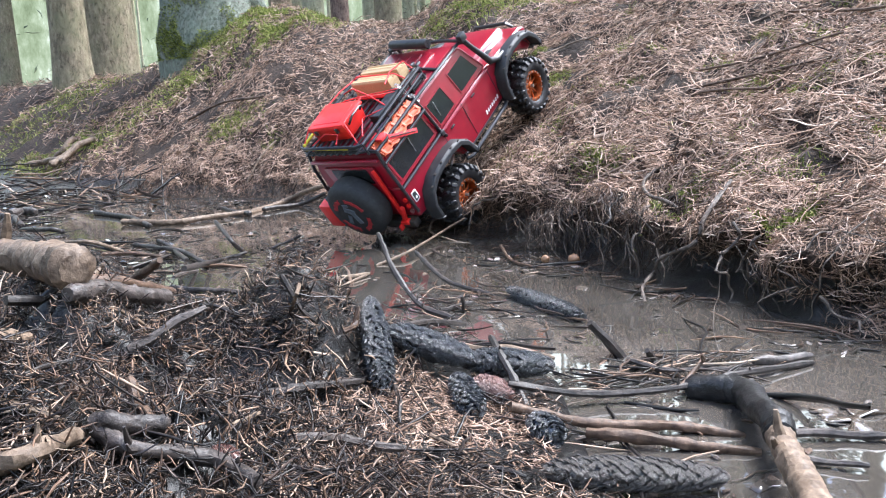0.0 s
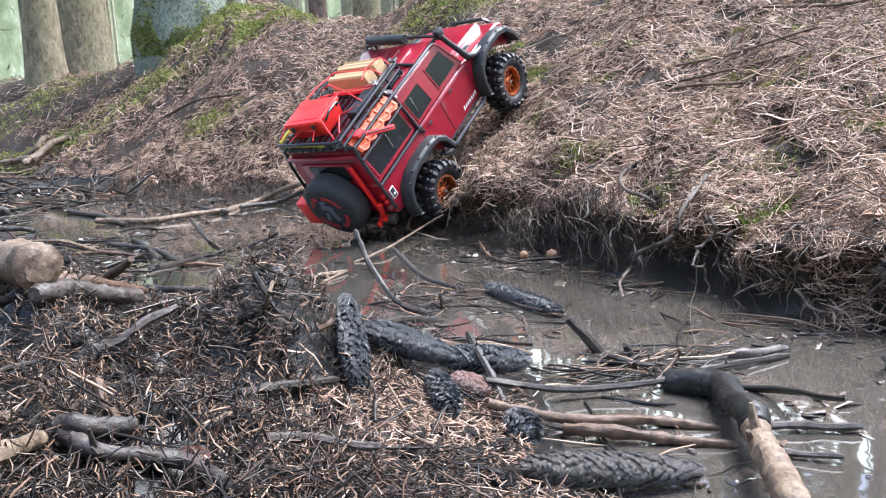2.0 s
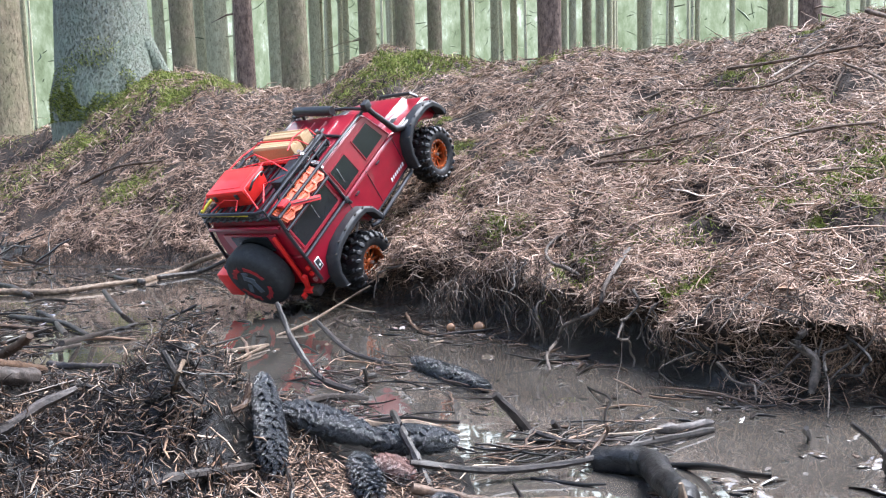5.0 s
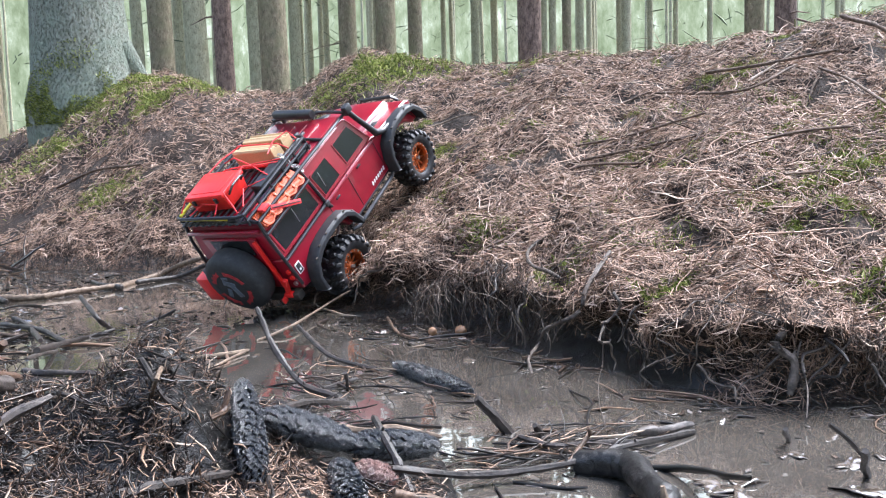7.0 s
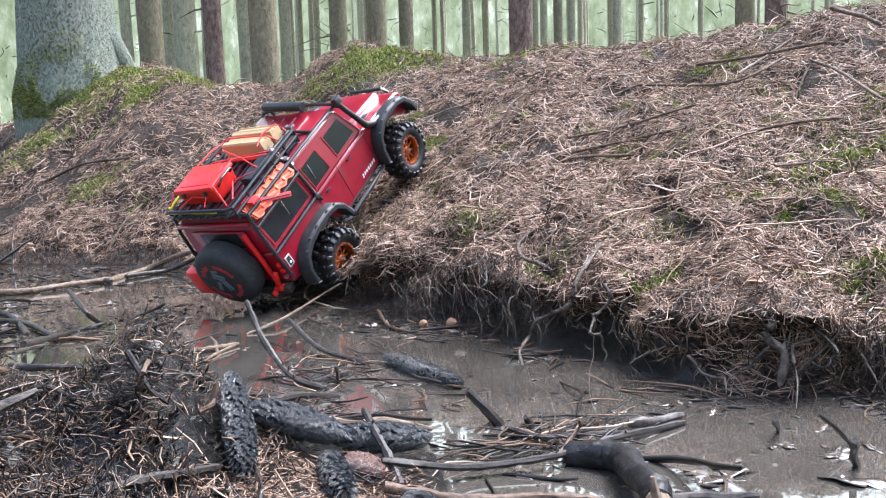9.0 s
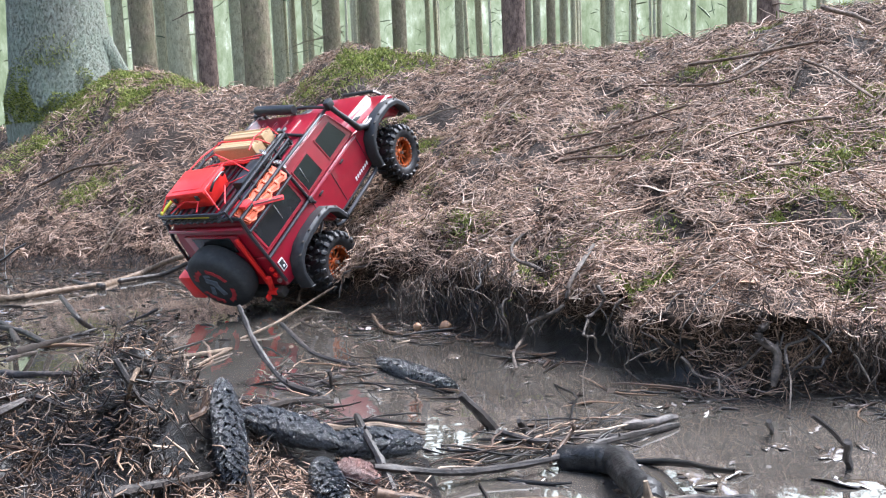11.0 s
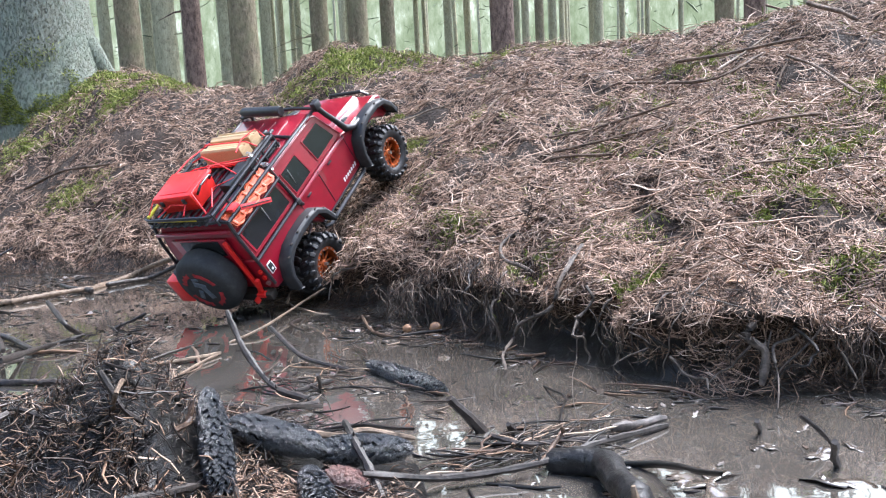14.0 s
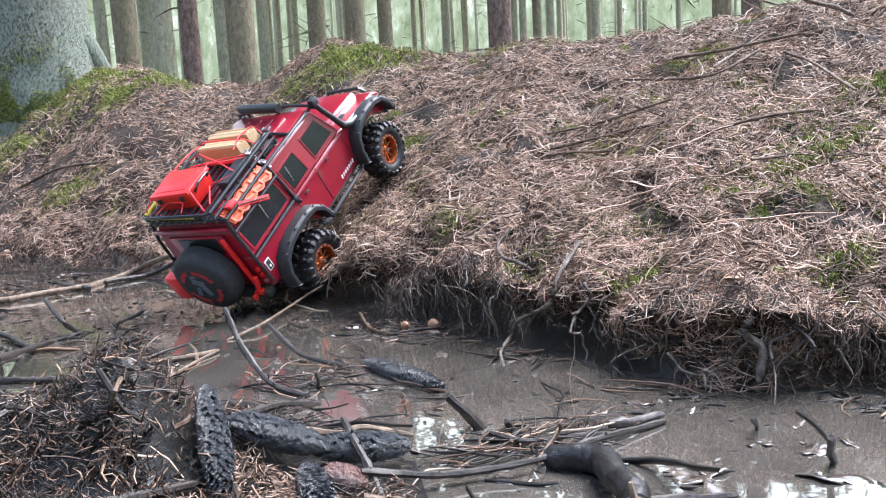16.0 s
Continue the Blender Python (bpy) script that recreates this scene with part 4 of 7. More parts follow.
def one(geo, m):
    me = bpy.data.meshes.new("piece")
    me.from_pydata(geo[0], [], geo[1])
    me.polygons.foreach_set("use_smooth", [True] * len(me.polygons))
    me.materials.append(m)
    me.set_sharp_from_angle(angle=radians(38))
    return me


LUGS = []
for s in (-1, 1):
    LUGS.append([one(rbox((0.0, s * (0.0085 if k else 0.0105), 0.0575), (0.0085, 0.0165 if k else 0.012, 0.008), 0.0012, (0.85, 0.9), pose(0, 0, 0, 0, 0, s * 22), 1), M_RUBBER) for k in (1, 0)]
                + [one(rbox((0.0, s * 0.0212, 0.0535), (0.0095, 0.008, 0.012), 0.0014, (0.8, 0.7), pose(0, 0, 0, s * 28, 0, 0), 1), M_RUBBER)])
TYRE, RIM = one(tyre_geo(), M_RUBBER), one(rim_geo(), M_RIM)
NUT = one(lathe([(-0.001, 0.0003), (-0.001, 0.0016), (0.0012, 0.0016), (0.0012, 0.0003)], 6), M_STEEL)
HUB = one(lathe([(0, 0.0004), (0.008, 0.0005), (0.008, 0.0035), (0.0, 0.004)], 6), M_STEEL)
DISC = one(lathe([(-0.003, 0.0004), (-0.003, 0.027), (0.0, 0.027), (0.0, 0.0004)], 24), M_GEAR)
for x, z, tilt in ((0.0, -0.010, 0), (0.324, -0.004, 0)):
    for s in (-1, 1):
        wheel = new("wheel")
        wheel.parent = car
        wheel.matrix_basis = pose(x, s * 0.0985, z, 0, 37 * (x + 0.1) * 10 * s, 180 if s < 0 else 0)
        tagged(wheel, "knobbly black tyre on an orange rim")
        ty = part("tyre", TYRE, None, wheel)
        ri = part("rim", RIM, None, wheel, "orange anodised rim with a bolted ring")
        d_ = part("brake_disc", DISC, None, wheel)
        part("hub_nut", HUB, None, wheel).matrix_basis = pose(0, 0.008, 0)
        for i in range(20):
            for k_, lug in enumerate(LUGS):
                turn_ = Matrix.Rotation(2 * math.pi * (i + 0.5 * k_) / 20, 4, "Y")
                part("tread_lug", lug[i % 2], None, wheel).matrix_basis = turn_
                part("shoulder_lug", lug[2], None, wheel).matrix_basis = turn_
        for i in range(16):
            q = 2 * math.pi * i / 16
            nt = part("ring_bolt", NUT, None, wheel)
            nt.matrix_basis = pose(0.0298 * math.cos(q), 0.0188, 0.0298 * math.sin(q))


# ---------------------------------------------------------------- the load on its rack
def on_car(name, label, category, about=(0, 0, 0.218), size=1.0):
    e = new(name)
    e.matrix_world = CAR @ Matrix.Translation(about) @ Matrix.Diagonal((size, size, size, 1)) @ Matrix.Translation(-Vector(about))
    return tagged(e, label, category)


box = on_car("cooler_box", "bright red plastic cooler box strapped on the roof rack", "box", (-0.05, 0.018, 0.2165), 0.84)
cm = Matrix.Translation((-0.062, 0.018, 0)) @ pose(0, 0, 0, 0, 0, 4)
part("tub", turned(rbox((0, 0, 0.2355), (0.070, 0.094, 0.036), 0.003, (1.12, 1.08)), cm), M_RED, box)
lid = part("lid", turned(rbox((0, 0, 0.2565), (0.086, 0.108, 0.009), 0.0025, (0.96, 0.97)), cm), M_RED, box, "moulded red lid")
part("lid_panel", turned(rbox((0, 0, 0.2612), (0.060, 0.080, 0.002), 0.0008), cm), M_RED, lid)
part("handle", turned(tube([(-0.024, -0.054, 0.248), (-0.024, -0.063, 0.256), (-0.015, -0.066, 0.262), (0.015, -0.066, 0.262), (0.024, -0.063, 0.256), (0.024, -0.054, 0.248)], [0.0026] * 6, 8), cm), M_BLACK, box, "black carrying handle")
for y in (-0.03, 0.03):
    part("latch", turned(rbox((-0.0435, y, 0.248), (0.004, 0.008, 0.012), 0.001), cm), M_BLACK, box)

wood = on_car("timber_bundle", "pale sawn wood blocks tied on the roof rack", "timber", (0.06, -0.004, 0.2165), 0.88)
for i, (x, y, w) in enumerate(((0.043, -0.004, 0.030), (0.079, -0.006, 0.030))):
    poly = [(-w / 2, 0)] + [(-w / 2 + w * k / 8, 0.030 + 0.004 * math.sin(k * 0.785) + 0.002 * math.sin(k * 2.2 + i)) for k in range(9)] + [(w / 2, 0)]
    v_, f_ = prism(poly, -0.055, 0.055)
    part("block", turned((v_, f_), Matrix.Translation((x, y, 0.222))), M_PLANK, wood, mod=0.0012)
part("red_tray", rbox((0.062, -0.004, 0.2205), (0.084, 0.118, 0.004), 0.001), M_RED, wood, "flat red tray under the blocks")

tool = on_car("yellow_spade", "yellow-handled spade lying along the rear rack rail", "spade")
part("shaft", tube([(-0.119, -0.055, 0.222), (-0.117, 0.075, 0.223)], [0.0032, 0.0028], 8), M_YELLOW, tool)
part("grip", tube([(-0.118, 0.07, 0.232), (-0.06, 0.074, 0.232)], [0.003, 0.003], 8), M_YELLOW, tool)
part("socket", tube([(-0.1195, -0.064, 0.222), (-0.1190, -0.045, 0.222)], [0.0042] * 2, 8), M_BLACK, tool)

net = on_car("cargo_net", "red elastic cords stretched over the roof load", "cord", (-0.01, 0, 0.2165), 0.9)
pts_n = [((-0.128, -0.078, 0.234), (-0.10, -0.04, 0.262), (-0.024, -0.035, 0.264), (-0.004, -0.06, 0.25), (0.02, -0.078, 0.237)),
         ((-0.128, 0.078, 0.234), (-0.105, 0.072, 0.25), (-0.02, 0.076, 0.25), (0.02, 0.07, 0.252), (0.092, 0.076, 0.237)),
         ((-0.02, -0.079, 0.236), (0.0, -0.03, 0.246), (0.02, 0.03, 0.255), (0.03, 0.078, 0.237)),
         ((0.03, -0.079, 0.236), (0.01, -0.03, 0.244), (-0.012, 0.03, 0.25), (-0.02, 0.078, 0.237)),
         ((0.024, -0.06, 0.254), (0.062, -0.05, 0.257), (0.099, -0.06, 0.254), (0.094, -0.078, 0.237)),
         ((0.062, -0.079, 0.237), (0.061, -0.058, 0.252), (0.061, 0.05, 0.255), (0.062, 0.079, 0.237)),
         ((-0.13, -0.02, 0.234), (-0.108, -0.012, 0.24), (-0.104, 0.03, 0.24), (-0.13, 0.05, 0.234)),
         ((-0.11, -0.079, 0.234), (-0.06, -0.045, 0.238), (-0.03, -0.079, 0.235))]
for p in pts_n:
    part("cord", tube(p, [0.0014] * len(p), 6), M_CORD, net)
part("strap", join([rbox((-0.048, -0.112, 0.184), (0.084, 0.0014, 0.010), 0.0005, rot=pose(0, 0, 0, -8, 32, 0)), rbox((-0.088, -0.092, 0.211), (0.022, 0.03, 0.007), 0.0015)]), M_CORD, net, "loose red webbing strap end")
part("strap_stripe", rbox((-0.048, -0.1135, 0.184), (0.078, 0.0012, 0.0022), 0.0003, rot=pose(0, 0, 0, -8, 32, 0)), M_BLACK, net)

# ---------------------------------------------------------------- litter of needles and twigs
def lay(name, p, dirs, length, radius, material, label, category, seg=1, bend=0.0, seed=0, normals=None):
    """Many thin pieces at once: three-sided rods through p along dirs, bent at random. One object, never counted."""
    r = np.random.default_rng(seed)
    n = len(p)
    nr = normals if normals is not None else np.tile((0.0, 0.0, 1.0), (n, 1))
    a = np.cross(dirs, nr)
    a /= np.linalg.norm(a, axis=1, keepdims=True) + 1e-9
    b = np.cross(a, dirs)
    ts = np.linspace(-0.5, 0.5, seg + 1)
    k1, k2 = r.normal(0, bend, (n, 1)), r.normal(0, bend * 0.35, (n, 1))
    ph = r.uniform(0, 6.28, (n, 1))
    verts = np.empty((n, seg + 1, 3, 3))
    for i, t in enumerate(ts):
        c = p + dirs * (length * t)[:, None] + a * (k1 * length[:, None] * (t * t * 2 - 0.25) + bend * 0.12 * length[:, None] * np.sin(ph + t * 11)) + b * (k2 * length[:, None] * (t * t * 2 - 0.2))
        w = radius * (1 - 0.45 * abs(t) * 2 * (1 if seg > 1 else 0.4))
        for j in range(3):
            q = 2.0944 * j + 0.5
            verts[:, i, j] = c + (a * math.cos(q) + b * math.sin(q)) * w[:, None]
    base = (np.arange(n) * (seg + 1) * 3)[:, None, None, None]
    i_, j_ = np.meshgrid(np.arange(seg), np.arange(3), indexing="ij")
    f = np.stack([i_ * 3 + j_, i_ * 3 + (j_ + 1) % 3, (i_ + 1) * 3 + (j_ + 1) % 3, (i_ + 1) * 3 + j_], -1)[None] + base
    f = f.reshape(-1, 4)
    me = bpy.data.meshes.new(name)
    vs = verts.reshape(-1, 3)
    me.vertices.add(len(vs))
    me.vertices.foreach_set("co", vs.reshape(-1).astype(np.float32))
    me.loops.add(f.size)
    me.loops.foreach_set("vertex_index", f.reshape(-1).astype(np.int32))
    me.polygons.add(len(f))
    me.polygons.foreach_set("loop_start", np.arange(0, f.size, 4, dtype=np.int32))
    me.polygons.foreach_set("use_smooth", np.ones(len(f), bool))
    me.update(calc_edges=True)
    me.materials.append(material)
    return tagged(new(name, me), label, category, kind="stuff")


def slope_at(x, y, e=0.012):
    zx = (surf(x + e, y) - surf(x - e, y)) / (2 * e)
    zy = (surf(x, y + e) - surf(x, y - e)) / (2 * e)
    zx, zy = np.clip(zx, -1.6, 1.6), np.clip(zy, -1.6, 1.6)
    nr = np.stack([-zx, -zy, np.ones_like(zx)], -1)
    return nr / np.linalg.norm(nr, axis=1, keepdims=True)


def lying(x, y, r, tilt=0.18, lift=0.006, along=None):
    """Random places and directions for pieces that lie on the ground."""
    z = surf(x, y)
    nr = slope_at(x, y)
    q = r.uniform(0, 2 * math.pi, len(x)) if along is None else along + r.normal(0, 0.6, len(x))
    d = np.stack([np.cos(q), np.sin(q), np.zeros(len(x))], -1)
    d -= nr * (d * nr).sum(1, keepdims=True)
    d += nr * r.normal(0, tilt, (len(x), 1))
    d /= np.linalg.norm(d, axis=1, keepdims=True)
    h = np.abs(r.normal(0, lift, len(x)))
    return np.stack([x, y, z], -1) + nr * h[:, None], d, nr


def bank_places(n, r, near=0.65, far=4.2, power=1.25, dmin=0.035, dmax=1.75):
    """Places on the far bank as it is seen from the ditch, thinning out with distance."""
    out_x, out_y, got = [], [], 0
    while got < n:
        az = np.radians(r.uniform(-38, 48, n))
        rho = near * (far / near) ** (r.uniform(0, 1, n) ** power)
        x, y = 0.06 + rho * np.sin(az), 0.11 + rho * np.cos(az)
        d, _, _ = dist_to(FAR_EDGE, x, y)
        keep = (d > dmin) & (d < dmax)
        out_x.append(x[keep])
        out_y.append(y[keep])
        got += keep.sum()
    return np.concatenate(out_x)[:n], np.concatenate(out_y)[:n]


r_ = np.random.default_rng(11)
x, y = bank_places(170000, r_)
keep = fbm(x, y, 11.0, 4, 21) + 0.5 * fbm(x, y, 26.0, 2, 22) > -0.26 + 0.12 * r_.normal(0, 1, len(x))
x, y = x[keep], y[keep]
p, d, nr = lying(x, y, r_, 0.25, 0.006)
L = r_.uniform(0.009, 0.020, len(x)) * (1 + 0.2 * np.hypot(x, y))
lay("needle_litter", p, d, L, r_.uniform(0.00034, 0.00062, len(x)) * (0.72 + 0.42 * np.hypot(x, y)), M_NEEDLE, "dry brown spruce needles covering the bank", "needles", 1, 0, 1, nr)

x, y = bank_places(62000, r_, dmin=0.03)
keep = fbm(x, y, 11.0, 4, 21) + 0.5 * fbm(x, y, 26.0, 2, 22) > -0.14 + 0.14 * r_.normal(0, 1, len(x))
x, y = x[keep], y[keep]
p, d, nr = lying(x, y, r_, 0.22, 0.009)
dist = np.hypot(x, y)
lay("twig_litter", p, d, r_.uniform(0.012, 0.034, len(x)) * (0.8 + 0.2 * dist), r_.uniform(0.0006, 0.00115, len(x)) * (0.60 + 0.36 * dist), M_NEEDLE, "dead bent spruce twigs strewn over the bank", "twigs", 3, 0.26, 2, nr)

x, y = bank_places(26000, r_, near=3.4, far=9.0, power=1.0, dmin=0.3, dmax=5.0)
p, d, nr = lying(x, y, r_, 0.25, 0.01)
lay("far_needle_litter", p, d, r_.uniform(0.03, 0.07, len(x)), r_.uniform(0.0014, 0.003, len(x)), M_NEEDLE, "dry brown needles on the forest floor behind", "needles", 1, 0, 22, nr)

x, y = bank_places(1100, r_, dmin=0.06)
p, d, nr = lying(x, y, r_, 0.12, 0.012, along=0.35)
lay("long_twig_litter", p, d, r_.uniform(0.06, 0.17, len(x)), r_.uniform(0.0007, 0.0014, len(x)), M_NEEDLE, "long thin dead twigs lying over the bank", "twigs", 8, 0.16, 3, nr)


def near_places(n, r, edge=-0.01):
    out_x, out_y, got = [], [], 0
    while got < n:
        az = np.radians(r.uniform(-62, 42, n))
        rho = 0.3 * (2.3 / 0.3) ** (r.uniform(0, 1, n) ** 1.1)
        x, y = 0.06 + rho * np.sin(az), 0.11 + rho * np.cos(az)
        d, _, _ = dist_to(NEAR_EDGE, x, y)
        keep = -d > edge
        out_x.append(x[keep])
        out_y.append(y[keep])
        got += keep.sum()
    return np.concatenate(out_x)[:n], np.concatenate(out_y)[:n]


x, y = near_places(120000, r_)
keep = fbm(x, y, 16.0, 3, 31) > -0.03 + 0.16 * r_.normal(0, 1, len(x))
x, y = x[keep], y[keep]
p, d, nr = lying(x, y, r_, 0.42, 0.006)
lay("wet_needle_litter", p, d, r_.uniform(0.006, 0.013, len(x)), r_.uniform(0.00032, 0.0006, len(x)), M_WETNEEDLE, "wet brown spruce needles sticking in black mud", "needles", 2, 0.3, 4, nr)
x, y = near_places(800, r_, -0.03)
p, d, nr = lying(x, y, r_, 0.22, 0.007)
lay("wet_twig_litter", p, d, r_.uniform(0.025, 0.07, len(x)), r_.uniform(0.0006, 0.0014, len(x)), M_WETNEEDLE, "thin wet twigs tangled on the near bank", "twigs", 4, 0.1, 5, nr)

# a carpet of brown needles round the cones
x, y = r_.uniform(-0.10, 0.15, 16000), r_.uniform(0.36, 0.66, 16000)
k = (-dist_to(NEAR_EDGE, x, y)[0] > 0.004) & (fbm(x, y, 15.0, 3, 33) > -0.12 + 0.15 * r_.normal(0, 1, len(x))) & (x + 0.06 > 0.4 * (y - 0.5))
x, y = x[k], y[k]
p, d, nr = lying(x, y, r_, 0.3, 0.004)
lay("needle_carpet", p, d, r_.uniform(0.006, 0.014, len(x)), r_.uniform(0.0003, 0.00055, len(x)), M_NEEDLE, "damp brown needles lying round the cones", "needles", 2, 0.25, 25, nr)

# tufts of needles and rootlets that stand in the mud
x, y = near_places(850, r_, 0.03)
k = x < 0.02
x, y = np.repeat(x[k], 34), np.repeat(y[k], 34)
x, y = x + r_.normal(0, 0.008, len(x)), y + r_.normal(0, 0.008, len(x))
p, d, nr = lying(x, y, r_, 1.1, 0.008)
lay("needle_tufts", p, d, r_.uniform(0.007, 0.016, len(x)), r_.uniform(0.0004, 0.0008, len(x)), M_WETNEEDLE, "matted tufts of wet needles standing in the mud", "needles", 2, 0.2, 24, nr)

# needles matted on the bank's torn face and lip, shade painted into the face's
sel = np.argwhere((dF > 0.012) & (dF < 0.19) & (gx > -1.3) & (gx < 1.3) & (gy < 2.9) & (gy > 0.3))
P3 = np.stack([wx, wy, wz], -1)
si, sj = sel[:, 0], sel[:, 1]
span = np.linalg.norm(np.cross(P3[si, sj + 1] - P3[si, sj], P3[si + 1, sj] - P3[si, sj]), axis=1)
span = np.minimum(span, 0.0006) * np.clip(1.6 / np.hypot(P3[si, sj, 0], P3[si, sj, 1]), 0.3, 2.0)
pick = sel[r_.choice(len(sel), 44000, p=span / span.sum())]
ii, jj = pick[:, 0], pick[:, 1]
du, dv = P3[ii, jj + 1] - P3[ii, jj - 1], P3[ii + 1, jj] - P3[ii - 1, jj]
nr = np.cross(du, dv)
nr /= np.linalg.norm(nr, axis=1, keepdims=True) + 1e-9
d = r_.normal(0, 1, (len(pick), 3)) + np.array((0, 0, -0.5))
d -= nr * (d * nr).sum(1, keepdims=True)
d += nr * r_.normal(0.1, 0.35, (len(pick), 1))
d /= np.linalg.norm(d, axis=1, keepdims=True)
p = P3[ii, jj] + du * r_.uniform(-0.5, 0.5, (len(pick), 1)) + dv * r_.uniform(-0.5, 0.5, (len(pick), 1)) + nr * np.abs(r_.normal(0, 0.004, (len(pick), 1)))
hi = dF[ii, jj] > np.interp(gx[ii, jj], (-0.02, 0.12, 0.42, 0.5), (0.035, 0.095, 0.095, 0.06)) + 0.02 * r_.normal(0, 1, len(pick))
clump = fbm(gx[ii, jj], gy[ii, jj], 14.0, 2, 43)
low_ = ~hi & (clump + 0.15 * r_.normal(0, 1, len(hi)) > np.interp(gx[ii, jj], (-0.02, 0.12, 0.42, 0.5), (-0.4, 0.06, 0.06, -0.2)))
for w_, m_, l_ in ((hi, M_NEEDLE, "dry needles matted on the bank's lip"), (low_, M_NEEDLE_SHADED, "matted needles on the torn bank face, shade in their colour")):
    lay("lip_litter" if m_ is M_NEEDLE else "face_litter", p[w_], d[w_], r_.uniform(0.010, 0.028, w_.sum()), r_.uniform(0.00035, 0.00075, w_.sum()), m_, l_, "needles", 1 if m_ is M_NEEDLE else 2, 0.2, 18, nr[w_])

# a sod slid down to the water
x, y = 0.49 + r_.normal(0, 0.033, 800), 0.82 + r_.normal(0, 0.02, 800)
p, d, nr = lying(x, y, r_, 0.3, 0.006)
lay("sod_litter", p, d, r_.uniform(0.010, 0.03, 800), r_.uniform(0.0003, 0.0006, 800), M_NEEDLE, "dry needles on a sod slid to the water", "needles", 2, 0.15, 20, nr)

# clods of mud on the near bank
cx_, cy_ = near_places(2400, r_, 0.0)
cv_, cf_ = [], []
ICO = bmesh.new()
bmesh.ops.create_icosphere(ICO, subdivisions=2, radius=1)
ico_v = np.array([v.co for v in ICO.verts])
ICO.verts.index_update()
ico_f = [tuple(v.index for v in f.verts) for f in ICO.faces]
ICO.free()
cz_ = surf(cx_, cy_)
for i in range(len(cx_)):
    s = r_.uniform(0.003, 0.009) * r_.uniform(0.6, 1.3) * (0.6 if i % 4 else 0.85)
    k_, a_ = r_.normal(0, 2.6, (3, 3)), r_.uniform(0, 6.28, 3)
    w = ico_v * (s, s * r_.uniform(0.6, 1.3), s * r_.uniform(0.5, 0.9)) * (1 + 0.28 * np.sin(ico_v @ k_ + a_).sum(1, keepdims=True) + 0.12 * r_.normal(0, 1, (len(ico_v), 1)))
    o = len(cv_)
    cv_ += (w + (cx_[i], cy_[i], cz_[i] + s * 0.15)).tolist()
    cf_ += [tuple(k + o for k in f) for f in ico_f]
tagged(mesh_object("mud_clods", cv_, cf_, M_CLOD, None, True), "lumps of wet black mud on the near bank", "mud", kind="stuff")

# fine roots that hang from the lip
n = 1500
u = r_.uniform(0, 1, n)
hx = np.where(u < 0.72, r_.uniform(0.12, 0.85, n), r_.uniform(-0.9, 0.15, n))
edge_x, edge_y = np.array([q[0] for q in FAR_EDGE]), np.array([q[1] for q in FAR_EDGE])
hy = np.interp(hx, edge_x, edge_y)
_, enx, eny = dist_to(FAR_EDGE, hx, hy + 0.01)
lip_h = upper(hx, hy, np.full(n, 0.1))[1]
t0 = r_.uniform(0.55, 1.05, n)
inn = r_.uniform(-0.012, 0.05, n)
L = lip_h * r_.uniform(0.35, 1.0, n)
p = np.stack([hx + enx * inn, hy + eny * inn, np.maximum(lip_h * t0 - L * 0.45, 0.012)], -1)
d = np.stack([r_.normal(0, 0.35, n), r_.normal(0, 0.35, n), -np.ones(n)], -1)
d /= np.linalg.norm(d, axis=1, keepdims=True)
k = fbm(hx, hy, 13.0, 2, 44) > -0.12
lay("hanging_roots", p[k], d[k], L[k], (r_.uniform(0.0004, 0.0011, n) * np.where(r_.uniform(0, 1, n) < 0.1, 2.2, 1.0))[k], M_ROOT, "thin roots hanging from the undercut bank", "roots", 9, 0.4, 6, np.stack([enx, eny, np.zeros(n)], -1)[k])

# needles hanging like thatch from the lip, in the shade-darkened colour
n = 2600
hx = np.where(r_.uniform(0, 1, n) < 0.7, r_.uniform(0.1, 0.95, n), r_.uniform(-1.1, 0.15, n))
hy = np.interp(hx, edge_x, edge_y)
_, enx, eny = dist_to(FAR_EDGE, hx, hy + 0.01)
lip_h = upper(hx, hy, np.full(n, 0.1))[1]
inn = r_.uniform(-0.02, 0.05, n)
p = np.stack([hx + enx * inn, hy + eny * inn, lip_h * (1 - 0.42 * r_.uniform(0, 1, n) ** 1.6 * np.clip(0.6 + 1.2 * fbm(hx, hy, 11.0, 2, 41), 0, 1.3))], -1)
d = np.stack([-enx * 0.5 + r_.normal(0, 0.5, n), -eny * 0.5 + r_.normal(0, 0.5, n), -np.abs(r_.normal(0.8, 0.4, n))], -1)
d /= np.linalg.norm(d, axis=1, keepdims=True)
k = fbm(hx, hy, 12.0, 2, 45) > -0.02 + 0.1 * r_.normal(0, 1, n)
lay("lip_thatch", p[k], d[k], r_.uniform(0.010, 0.034, k.sum()), r_.uniform(0.0004, 0.0008, k.sum()), M_NEEDLE_SHADED, "dead needles and twigs hanging over the bank's lip", "needles", 3, 0.35, 8, np.stack([enx, eny, np.zeros(n)], -1)[k])

